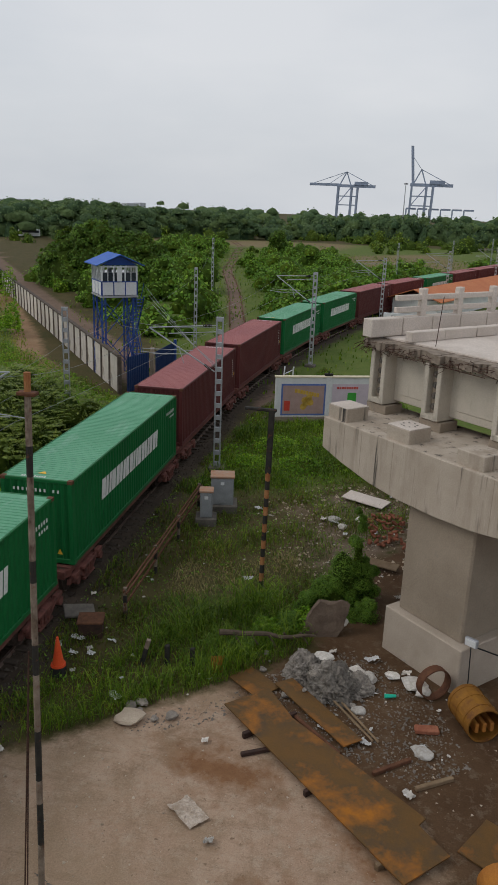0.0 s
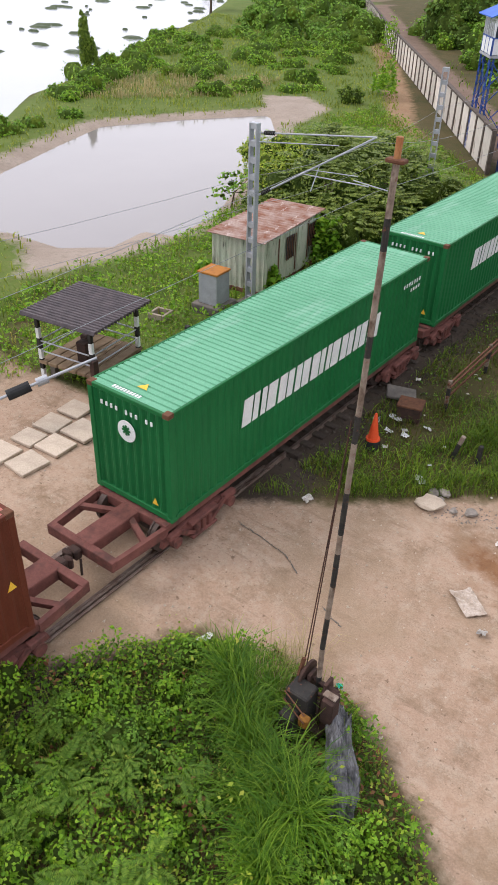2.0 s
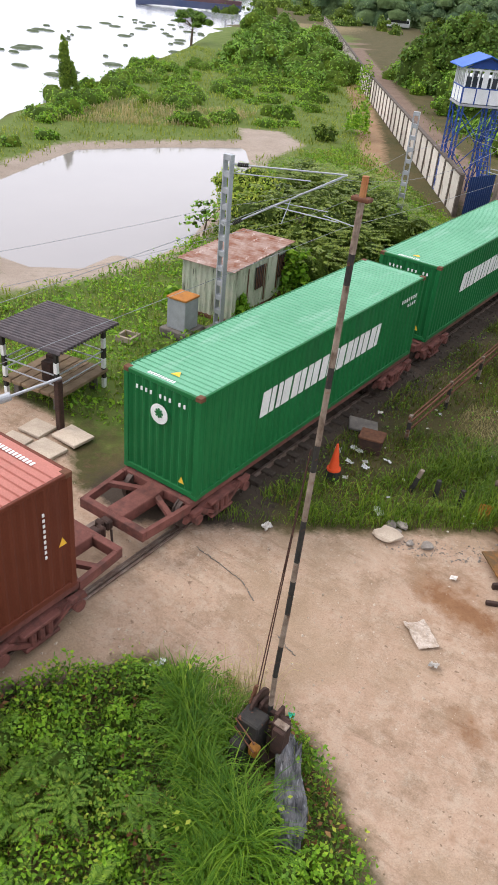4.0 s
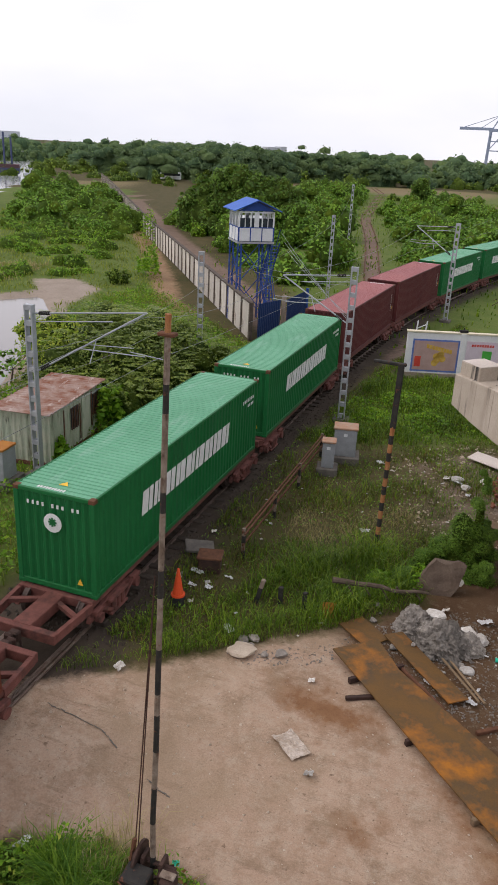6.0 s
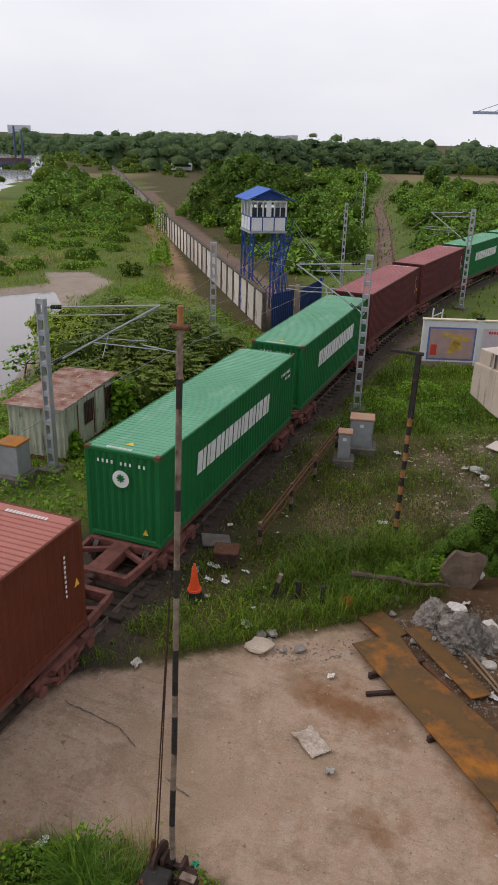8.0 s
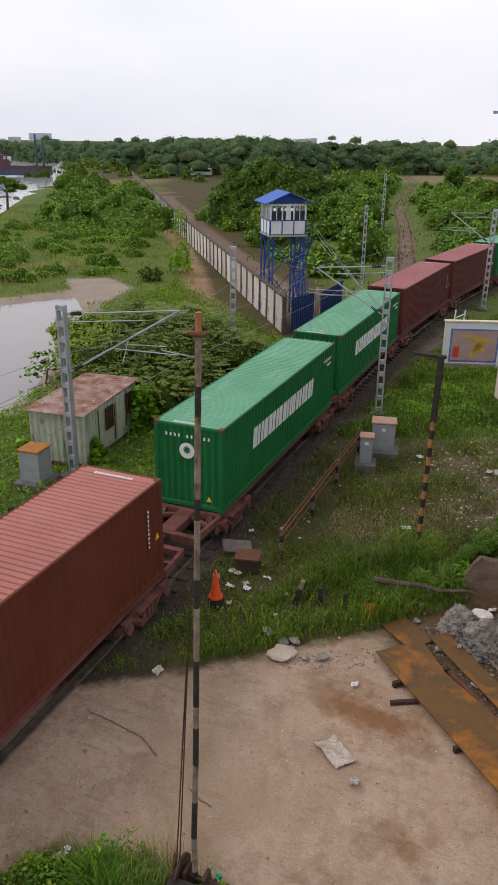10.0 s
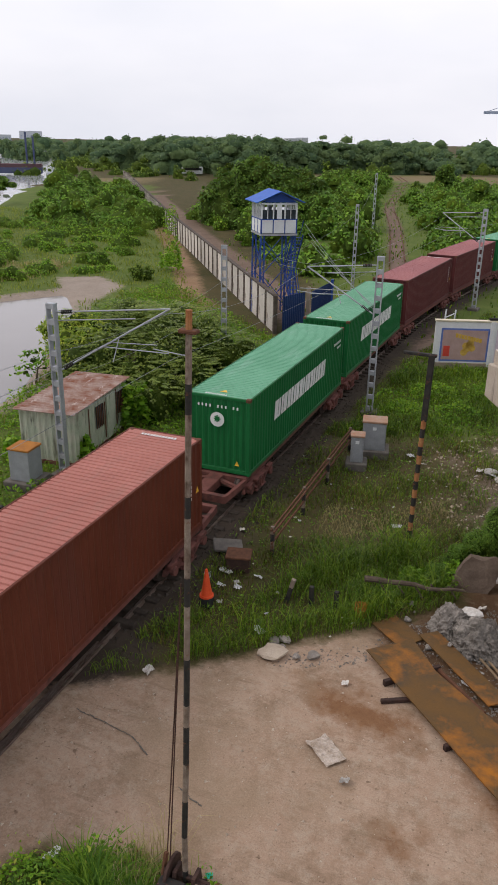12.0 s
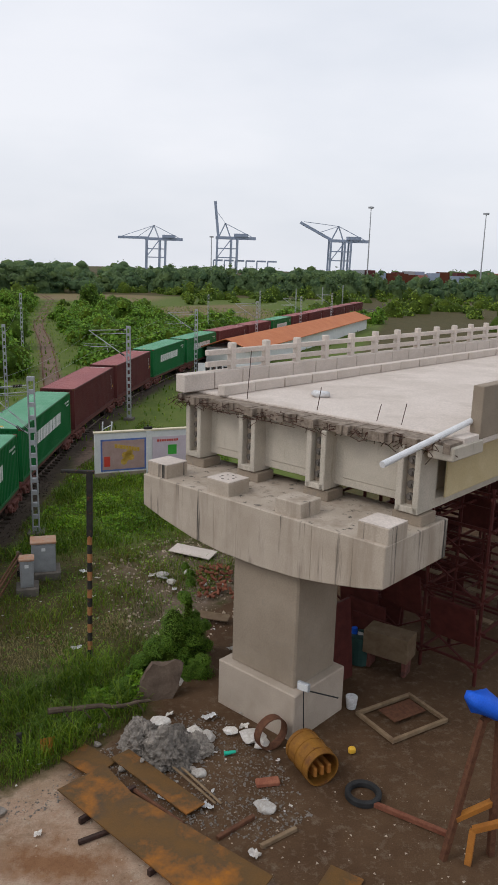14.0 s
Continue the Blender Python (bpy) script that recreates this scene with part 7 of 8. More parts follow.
def bush_parts(x, y, z, r, h, lobes, count, leaf, sub=2, flat=1.0, heart=0.8):
    """A bush as lobes heaped over one another round a dense middle. Cores and leaves."""
    v0, f0 = DOMES[sub]
    cores, quads = [], []
    ph = rng.uniform(0, 6.28)
    a = rng.uniform(0.8, 1.25)

    def lump(c, rx, ry, rz, n):
        s = 1 + rng.normal(0, 0.09, len(v0))
        cores.append((v0 * (s * heart)[:, None] * np.array([rx, ry, rz]) + c, f0))
        dr = rng.normal(size=(n, 3))
        dr[:, 2] = np.abs(dr[:, 2]) * 1.1 - 0.42
        dr /= np.linalg.norm(dr, axis=1, keepdims=True)
        w = rng.normal(size=(2, 3)) * 3.4
        k = 1 + 0.15 * np.sin(dr @ w[0] + ph) * np.sin(dr @ w[1])
        p = dr * (k * rng.uniform(0.76, 1.12, n))[:, None] * np.array([rx, ry, rz]) + c
        quads.append(leaf_skin(p, dr + np.array([0, 0, 0.55]), leaf * rng.uniform(0.55, 1.35, n)))
    lump(np.array([x, y, z]), r * 0.72 * a, r * 0.72 / a, h * 0.82, count * 2)
    for k in range(lobes):
        q = (k + 0.5) / lobes
        t = ph + k * 2.4 + rng.normal(0, 0.35)
        d = r * 0.72 * math.sqrt(1 - q) * rng.uniform(0.65, 1.15)
        lr = r * rng.uniform(0.30, 0.55) * (1.0 - 0.2 * q)
        lz = lr * rng.uniform(0.85, 1.3) * flat
        top = h * (0.45 + 0.6 * q ** 0.8) * rng.uniform(0.85, 1.08)
        lump(np.array([x + d * math.cos(t) * a, y + d * math.sin(t) / a, z + max(0.0, top - lz)]), lr, lr, lz, count)
    return cores, quads


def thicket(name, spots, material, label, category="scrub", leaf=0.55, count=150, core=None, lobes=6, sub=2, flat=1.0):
    """Many bushes of one kind, rows of (x, y, radius, height): loose leaves, or lobes of leaves on shade-dark masses
    where core is given.
    """
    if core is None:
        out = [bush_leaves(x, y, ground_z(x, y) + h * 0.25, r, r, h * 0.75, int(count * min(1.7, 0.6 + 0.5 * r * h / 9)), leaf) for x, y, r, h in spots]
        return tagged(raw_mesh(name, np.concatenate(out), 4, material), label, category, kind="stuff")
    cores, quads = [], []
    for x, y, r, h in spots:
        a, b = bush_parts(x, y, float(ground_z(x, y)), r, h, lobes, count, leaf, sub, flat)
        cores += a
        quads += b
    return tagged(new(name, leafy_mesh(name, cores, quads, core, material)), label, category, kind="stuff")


NEAR_BANK = [(-13, 1), (-10.2, 5.4), (-8.8, 6.1), (-7.4, 8.2), (-5.6, 8.9), (-3.6, 8.7), (-1.8, 7.4), (-0.7, 6.3), (0.5, 4.3), (1.5, 1.0)]
MEADOW = [(-8.9, 14.6), (-6.8, 14.6), (-4.3, 16.8), (-3.2, 17.6), (-1.3, 19.7), (-0.6, 22.6), (-0.4, 26), (2.0, 30), (4.0, 33), (2, 50), (-4.5, 62), (-7.8, 45), (-8.7, 30)]
VERGE_W = [(-24.5, 10), (-24, 26), (-26, 36), (-33, 50), (-33, 62), (-24, 54), (-17.4, 47), (-13.2, 47), (-12.9, 14.5), (-15, 14.3), (-16.2, 13.8), (-18.8, 13.6), (-19, 10)]
# Lower leaves take a darker green to paint shade between the weeds.
weeds("weeds_near", NEAR_BANK, 52000, 0.5, 0.09, L_DARKTREE, "low leafy undergrowth coloured dark like shaded gaps on the near bank", (), 3, 0.4)
weeds("weeds_near", NEAR_BANK, 46000, 0.85, 0.085, L_WEED, "dense broad-leaved weeds on the near bank", (), 3, 0.85)
weeds("weeds_near", NEAR_BANK, 16000, 1.0, 0.08, L_LIGHT, "bright young weed leaves", (), 5, 0.95)
weeds("weeds_dry", NEAR_BANK, 5000, 0.6, 0.11, L_BROWN, "withered reddish-brown leaves among the weeds", (), 31, 1.0)
grass("grass_near", NEAR_BANK, 7000, 0.5, L_GRASS, "long grass among weeds", (), 0.005, 0.7, 0.8, 4)
def fountains(name, spots, each, length, material, label, width=0.008):
    """Tussocks whose long blades arch out from one root."""
    pos = np.concatenate([np.stack([rng.normal(x, 0.13 * k, each), rng.normal(y, 0.13 * k, each), np.full(each, float(ground_z(x, y)) + 0.02)], 1) for x, y, k in spots])
    h = np.concatenate([length * k * (0.45 + 0.65 * rng.random(each)) for x, y, k in spots])
    return tagged(blades(name, pos, h, 1.0, width, material), label, "grass", kind="stuff")


def frond(x, y, z, ang, length, pairs=18):
    """An arched stalk's paired leaflets."""
    t = np.linspace(0.12, 1, pairs)
    d, sd, up = np.array([math.cos(ang), math.sin(ang), 0]), np.array([-math.sin(ang), math.cos(ang), 0]), np.array([0, 0, 1])
    mid = np.array([x, y, z]) + d * (t * length)[:, None] + up * (0.42 * length * t * (1.25 - t))[:, None]
    w = length * 0.24 * np.sin(np.pi * np.clip(t * 0.92 + 0.06, 0, 1))
    half = length * 0.36 / pairs
    out = []
    for side in (-1, 1):
        tip = mid + sd * (side * w)[:, None] + d * (0.45 * w)[:, None] - up * (0.25 * w)[:, None]
        c = (mid + tip) / 2
        out.append(np.stack([mid - d * half, c - d * half * 1.2, tip, c + d * half * 1.2], 1).reshape(-1, 3))
    return out


def ferns(name, spots, material, label):
    """Feathery fronds heaped on the ground."""
    out = [q for sp in spots for q in frond(*sp)]
    return tagged(raw_mesh(name, np.concatenate(out), 4, material), label, "fern", kind="stuff")


fountains("grass_tussocks", [(-3.3, 6.1, 1.0), (-3.75, 6.45, 0.9), (-3.45, 5.5, 0.8), (-4.5, 6.6, 0.8), (-5.1, 7.1, 0.8), (-5.6, 7.6, 0.8), (-6.05, 7.85, 0.7), (-3.2, 5.1, 0.7), (-5.0, 7.8, 0.7), (-4.0, 5.9, 0.8)],
          420, 1.25, L_TUSSOCK, "bright arching grass tussocks beside the barrier stand")
FRONDS = []
for k in range(34):
    fx, fy = random.uniform(-8.2, -4.1), random.uniform(2.0, 5.6)
    for j in range(7):
        FRONDS.append((fx, fy, 0.32 + random.uniform(0, 0.4), j * 0.9 + random.uniform(-0.5, 0.5), random.uniform(0.3, 0.6)))
MOUNDS = [(float(x), float(y), random.uniform(0.3, 0.62), random.uniform(0.35, 0.95)) for x, y in zip(*scatter([(-9.5, 3.5), (-8.6, 5.8), (-7.3, 7.8), (-5.6, 8.5), (-4.8, 7.0), (-2.4, 6.8), (-1.2, 5.8), (-0.4, 3.6), (-1.5, 1.5), (-8, 1.5)], 240))]
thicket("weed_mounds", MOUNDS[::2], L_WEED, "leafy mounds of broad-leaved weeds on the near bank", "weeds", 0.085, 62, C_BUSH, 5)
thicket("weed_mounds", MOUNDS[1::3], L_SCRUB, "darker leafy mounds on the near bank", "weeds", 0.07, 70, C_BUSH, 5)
ferns("fern_fronds", FRONDS, L_FERN, "feathery fern-like fronds on the near bank")
grass("grass_tall", [(-6.2, 8.3), (-5.0, 8.6), (-4.5, 6.9), (-4.4, 5.9), (-5.6, 6.6)], 2200, 0.7, L_TUSSOCK, "tall grass beside the barrier stand", (), 0.006, 1.0, 0.6, 6)
grass("grass_seed_heads", [(-5.6, 8.9), (-4.6, 8.9), (-4.6, 7.8), (-5.4, 7.8)], 350, 1.0, L_DRY, "pale dry grass stalks at the boom's foot", (), 0.004, 0.4, 0.2, 7)
grass("grass_meadow", MEADOW, 105000, 0.17, L_MEADOW, "rough trampled grass beside the line", ((YARD, -0.2),), 0.009, 0.9, 0.95, 8)
grass("grass_tufts", MEADOW, 60000, 0.26, L_LUSH, "greener tufts scattered over the trampled grass", ((YARD, 0.1),), 0.008, 1.0, 1.0, 33)
grass("grass_edge", [(-9.3, 12.8), (-7.5, 14.0), (-4.2, 16.7), (-3.2, 17.5), (-1.3, 19.6), (-1.0, 21.5), (-3.0, 21.3), (-6.0, 18.3), (-8.8, 15.5)], 26000, 0.34, L_LUSH, "lush long grass along the crossing edge", (), 0.007, 0.9, 0.85, 9)
grass("grass_clumps", [(-6.6, 15.6), (-3.2, 17.8), (-1.4, 20.6), (-1.2, 22.4), (-3.4, 22.4), (-6.4, 18.8)], 9000, 0.62, L_LUSH, "arching clumps of long grass among the stub posts", (), 0.010, 1.1, 0.9, 21)
grass("grass_back", [(-8.0, 31), (-4.5, 32.5), (0.5, 35), (3, 36), (2, 50), (-4.5, 60), (-7.4, 45)], 30000, 0.4, L_LUSH, "lush grass before the mural wall", (), 0.014, 0.8, 0.5, 22)
weeds("weeds_back", [(-8.0, 31), (-4.5, 32.5), (0.5, 35), (3, 36), (2, 50), (-4.5, 60), (-7.4, 45)], 16000, 0.4, 0.14, L_WEED, "leafy weeds before the mural wall", (), 23, 0.8)
weeds("weeds_meadow", MEADOW, 34000, 0.24, 0.08, L_SCRUB, "low weeds in the rough grass", ((YARD, 0.2),), 10, 0.9)
grass("grass_dry", [(-6.5, 20), (-4, 20), (-1.5, 23), (-1, 27), (-4, 28), (-6.3, 27)], 9000, 0.13, L_DRY, "straw-coloured cut grass", (), 0.006, 1.0, 0.95, 11)
weeds("weeds_verge", VERGE_W, 85000, 0.7, 0.15, L_WEED, "weeds along the far side of the line", ((POND, 0.5), (SOUTH_MUD, -0.4)), 12, 0.5)
grass("grass_verge", VERGE_W, 40000, 0.4, L_GRASS, "long grass along the far side of the line", ((POND, 0.3), (SOUTH_MUD, -0.4)), 0.011, 0.7, 0.5, 13)
MUD = [(-43, 59.5), (-40, 61.5), (-36, 58.5), (-34.5, 52), (-37, 53)]
WILD = [(-24, 20), (-20, 8), (-60, 20), (-56, 40), (-66, 58), (-84, 92), (-100, 118), (-60, 118), (-46, 90), (-33, 66), (-27, 55), (-33, 48)]
grass("grass_shore", WILD, 85000, 0.30, L_SHORE, "rank grass between pond and bay", ((POND, 0.6), (BAY, 1.0), (MUD, 0.3), (SOUTH_MUD, -0.4)), 0.03, 0.8, 0.6, 14)
grass("reeds", [(-54, 46), (-44, 58), (-47, 68), (-60, 58)], 9000, 0.45, L_DRY, "tawny reeds behind the pond", ((POND, 0.6), (BAY, 1.0)), 0.025, 0.5, 0.5, 15)
grass("grass_scrub", [(-16, 49), (-8, 48), (-3, 60), (12, 100), (60, 230), (-80, 260), (-40, 90)], 45000, 0.35, L_LUSH, "rough grass between the line and the far scrub", (), 0.05, 0.6, 0.5, 16)


def bush_spots(poly, n, r, h, ban=(), clear=()):
    px, py = scatter(poly, n, ban)
    k = np.ones(len(px), bool)
    for line, gap in clear:
        k &= line_distance(px, py, line) > gap
    px, py = px[k], py[k]
    s = 0.45 + 1.1 * rng.random(len(px)) ** 1.5
    return [(float(x), float(y), r * float(q), h * float(q) ** 0.8 * random.uniform(0.5, 1.5)) for x, y, q in zip(px, py, s)]


CLEARING = [(-116, 112), (-92, 92), (-80, 100), (-92, 134), (-118, 138)]
LINES = [(TRACK_LINE, 5.4), (BRANCH, 3.9), ([(3, 98), (34, 172)], 9.0)]
FB = [(f, 4.0) for f in FIELDS]
WALL_CLEAR = [(WALL_LINE, 3.0), (PATHWAY, 2.5)]
MID_R = [(-13, 74), (-4, 70), (3, 90), (26, 140), (46, 190), (20, 232), (-36, 232), (-32, 165), (-20, 115)]
MID_L = [(-20, 70), (-14, 76), (-23, 120), (-36, 180), (-46, 232), (-66, 225), (-70, 160), (-62, 128), (-46, 102), (-30, 80)]
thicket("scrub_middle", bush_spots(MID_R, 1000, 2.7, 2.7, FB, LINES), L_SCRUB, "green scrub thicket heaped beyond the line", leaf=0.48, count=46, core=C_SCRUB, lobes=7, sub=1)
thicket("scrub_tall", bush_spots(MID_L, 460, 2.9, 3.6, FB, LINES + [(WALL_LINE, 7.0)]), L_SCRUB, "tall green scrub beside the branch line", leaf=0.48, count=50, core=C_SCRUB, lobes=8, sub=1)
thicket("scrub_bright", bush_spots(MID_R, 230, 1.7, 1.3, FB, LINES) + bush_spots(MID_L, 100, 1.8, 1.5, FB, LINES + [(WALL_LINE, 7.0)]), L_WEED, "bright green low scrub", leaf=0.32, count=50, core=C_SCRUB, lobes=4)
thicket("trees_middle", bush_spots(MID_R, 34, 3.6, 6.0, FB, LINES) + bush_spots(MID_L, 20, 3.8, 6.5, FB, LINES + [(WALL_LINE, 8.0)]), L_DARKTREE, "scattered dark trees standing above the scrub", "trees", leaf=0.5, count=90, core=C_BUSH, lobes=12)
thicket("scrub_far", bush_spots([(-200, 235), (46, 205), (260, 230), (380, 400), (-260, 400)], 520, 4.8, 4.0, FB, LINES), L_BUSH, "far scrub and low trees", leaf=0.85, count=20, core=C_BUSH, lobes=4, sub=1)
def tree_belt(poly, n, r, h, ban=()):
    px, py = scatter(poly, n, ban)
    roll = 1 + 0.13 * np.sin(px / 31.0 + py / 57.0) + 0.08 * np.sin(px / 13.0 + 2)
    return [(float(x), float(y), r * random.uniform(0.7, 1.3), float(h * k) * random.uniform(0.88, 1.08)) for x, y, k in zip(px, py, roll)]


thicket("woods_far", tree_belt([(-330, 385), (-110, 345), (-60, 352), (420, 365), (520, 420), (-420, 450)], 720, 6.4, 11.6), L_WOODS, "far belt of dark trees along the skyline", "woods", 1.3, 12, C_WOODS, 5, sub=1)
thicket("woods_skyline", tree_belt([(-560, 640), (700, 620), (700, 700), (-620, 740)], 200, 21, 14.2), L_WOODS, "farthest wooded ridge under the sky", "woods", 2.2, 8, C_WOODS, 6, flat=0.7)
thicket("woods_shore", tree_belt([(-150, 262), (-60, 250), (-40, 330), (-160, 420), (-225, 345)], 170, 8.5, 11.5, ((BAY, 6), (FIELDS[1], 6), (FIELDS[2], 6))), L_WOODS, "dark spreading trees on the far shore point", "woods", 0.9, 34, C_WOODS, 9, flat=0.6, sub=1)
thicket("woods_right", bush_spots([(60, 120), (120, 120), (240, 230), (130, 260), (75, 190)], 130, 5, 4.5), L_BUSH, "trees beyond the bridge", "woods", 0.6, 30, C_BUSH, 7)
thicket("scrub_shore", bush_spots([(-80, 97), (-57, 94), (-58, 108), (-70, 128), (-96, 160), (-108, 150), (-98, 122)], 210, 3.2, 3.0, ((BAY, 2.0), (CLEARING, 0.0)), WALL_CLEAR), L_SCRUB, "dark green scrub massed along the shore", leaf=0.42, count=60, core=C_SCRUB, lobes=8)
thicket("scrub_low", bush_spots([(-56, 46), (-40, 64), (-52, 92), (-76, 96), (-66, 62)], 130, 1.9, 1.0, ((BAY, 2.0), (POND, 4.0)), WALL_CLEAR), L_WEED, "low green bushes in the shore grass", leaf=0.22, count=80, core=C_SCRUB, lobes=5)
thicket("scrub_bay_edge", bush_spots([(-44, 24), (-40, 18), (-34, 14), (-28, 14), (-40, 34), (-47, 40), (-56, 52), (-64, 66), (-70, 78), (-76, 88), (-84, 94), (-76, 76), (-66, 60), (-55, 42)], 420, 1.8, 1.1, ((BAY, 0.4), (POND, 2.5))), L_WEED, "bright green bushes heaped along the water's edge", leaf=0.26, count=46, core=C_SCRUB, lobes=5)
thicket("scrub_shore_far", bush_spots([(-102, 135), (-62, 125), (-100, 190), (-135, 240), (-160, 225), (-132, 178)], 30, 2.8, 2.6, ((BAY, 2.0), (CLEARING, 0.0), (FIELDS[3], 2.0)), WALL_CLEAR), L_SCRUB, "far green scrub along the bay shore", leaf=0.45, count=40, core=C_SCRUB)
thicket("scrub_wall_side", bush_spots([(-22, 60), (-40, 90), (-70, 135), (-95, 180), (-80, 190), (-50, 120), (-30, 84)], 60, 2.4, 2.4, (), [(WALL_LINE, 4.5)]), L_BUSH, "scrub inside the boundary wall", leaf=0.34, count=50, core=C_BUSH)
thicket("vines", [(-17.4, 39.2, 0.5, 2.2), (-34.5, 66.5, 0.9, 3.4), (-47.5, 91, 1.2, 4.2), (-36, 68.5, 1.0, 2.0), (-18.1, 38.0, 0.8, 1.0), (-16.7, 28.0, 0.7, 2.2), (-19.3, 23.0, 0.5, 0.9), (-16.9, 29.2, 1.0, 1.6), (-19.6, 26.0, 0.6, 1.4), (-16.6, 24.0, 0.35, 1.0)], L_WEED, "creeper smothering old posts", "creeper", 0.28, 500)


def tree(x, y, trunk_h, blobs, material, label, leaf, n, trunk_r, name="tree", heart=0.7, fronds=0):
    """Trunk, limbs and leafy clumps; blobs are (dx, dy, z, rx, rz)."""
    t = thing(name, label, "tree", pose(x, y, float(ground_z(x, y)) - 0.05))
    bm = BM()
    fork = Vector((0.15, 0.1, trunk_h))
    rod(bm, (0, 0, 0), fork, trunk_r, trunk_r * 0.7, 9)
    for dx, dy, z, rx, rz in blobs:
        mid = fork.lerp(Vector((dx, dy, z)), 0.55) + Vector((0, 0, -0.1))
        rod(bm, fork, mid, trunk_r * 0.5, trunk_r * 0.3, 7)
        rod(bm, mid, (dx, dy, z), trunk_r * 0.3, trunk_r * 0.1, 6)
    part("trunk", bm, M_BARK, t)
    cores, quads = [], []
    for dx, dy, z, rx, rz in blobs:
        a, b = bush_parts(dx, dy, z - rz * 0.7, rx, rz * 1.7, 4, int(n * rx * rx / 6), leaf, 2, rz / rx * 1.3, heart)
        cores += a
        quads += b
    for dx, dy, z, rx, rz in blobs if fronds else ():
        for k in range(fronds):
            q, ang = math.sqrt((k + 0.5) / fronds), k * 2.4 + rng.uniform(-0.4, 0.4)
            quads += frond(dx + 0.95 * rx * q * math.cos(ang), dy + 0.95 * rx * q * math.sin(ang), z + rz * (1.05 * math.sqrt(1 - 0.9 * q * q) - 0.15), ang, rng.uniform(0.55, 0.95), 11)
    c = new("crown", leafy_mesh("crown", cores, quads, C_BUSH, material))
    c.parent = t
    return t


# broad dark tree behind the watchtower
tree(-42.8, 112.5, 1.0, [(9.6 * math.cos(k * 2.4) * math.sqrt(k / 30), 5.0 * math.sin(k * 2.4) * math.sqrt(k / 30), 1.6 + 6.3 * (1 - k / 30) ** 0.6 + random.uniform(-0.5, 0.5), random.uniform(2.4, 3.4), random.uniform(1.9, 2.7)) for k in range(31)],
     L_DARKTREE, "broad dark tree thicket behind the watchtower", 0.5, 62, 0.3, "tree", 0.85)
# flat-topped rain tree by the bay
tree(-102.5, 124, 3.2, [(-2.6, 0, 5.1, 1.7, 0.55), (-0.6, 0.3, 5.5, 2.0, 0.6), (1.7, -0.2, 5.3, 1.9, 0.6), (3.3, 0.4, 4.4, 1.6, 0.5), (0.6, 1.4, 4.6, 1.6, 0.5), (2.2, -1.2, 3.9, 1.4, 0.5), (-1.8, -1.0, 4.2, 1.1, 0.4)], L_DARKTREE, "flat-topped rain tree standing at the bay shore", 0.38, 150, 0.26)
# feathery tree behind the shed, with a paler shrub and twigs reaching over the pond's edge
tree(-20.6, 34.6, 1.2, [(-4.6, 2.6, 2.2, 1.8, 0.8), (-3.4, 5.2, 2.2, 1.9, 0.8), (-1.6, 2.4, 2.9, 2.1, 0.9), (-0.6, 5.6, 2.3, 2.0, 0.8), (1.0, 0.2, 3.0, 2.1, 1.0), (1.4, 3.0, 2.8, 2.1, 0.9), (2.6, -2.2, 2.6, 1.9, 1.0), (0.2, -2.8, 2.6, 1.7, 0.9),
                       (3.6, 1.2, 2.2, 1.9, 1.0), (3.4, -0.6, 1.5, 1.7, 1.2), (2.8, -4.0, 1.6, 1.5, 1.1), (1.6, -4.8, 1.3, 1.2, 0.9), (4.6, -2.6, 1.5, 1.5, 1.1), (4.2, -5.2, 1.3, 1.3, 1.0), (4.6, 2.8, 1.6, 1.5, 1.0), (-2.0, 7.2, 1.6, 1.7, 0.7), (1.6, 6.4, 1.7, 1.7, 0.8)],
     L_FEATHER, "low spreading feathery tree crowding over the shed", 0.15, 260, 0.14, fronds=46)
tree(-24.9, 34.4, 0.9, [(0, 0, 2.3, 1.6, 1.0), (1.3, -1.0, 2.2, 1.4, 1.0), (0.9, 1.2, 2.4, 1.5, 0.9), (2.3, -2.0, 1.9, 1.2, 0.9), (-0.9, 1.0, 1.8, 1.3, 0.9), (2.2, 0.4, 2.5, 1.3, 0.8)], L_LIGHT, "yellow-green leafy shrub at the pond edge", 0.17, 330, 0.08, "shrub", 0.6)
tree(-25.2, 32.2, 0.9, [(0, 0, 1.6, 1.0, 0.4), (0.9, 0.6, 1.9, 0.9, 0.4), (0.2, -1.0, 1.2, 0.8, 0.35), (1.6, -0.4, 1.4, 0.9, 0.4)], L_SCRUB, "open leafy twigs over the pond's edge", 0.24, 60, 0.06, "shrub", 0.25)
tree(-20.6, 28.9, 0.8, [(0, 0, 1.6, 1.2, 0.8), (0.9, 0.8, 1.6, 1.1, 0.8), (-1.0, 0.6, 1.4, 1.0, 0.7)], L_FEATHER, "dark leafy shrub behind the shed", 0.18, 300, 0.1, "shrub")
tree(-36.0, 62.0, 0.4, [(0, 0, 0.9, 1.0, 0.7), (0.8, 0.5, 0.8, 0.8, 0.6)], L_BUSH, "round shrub beside the path", 0.2, 300, 0.06, "shrub")
tree(-61.1, 55.2, 5.0 * 0.8, [(0, 0, 5.0 * (0.16 + 0.2 * k), 0.62 + 0.12 * (k % 2), 0.9) for k in range(5)] + [(1.25 - 0.25 * k, 0.4, 0.6 + 0.8 * k, 0.42, 0.7) for k in range(4)], L_BUSH, "tall narrow creeper-clad tree beyond the pond", 0.2, 2600, 0.1)
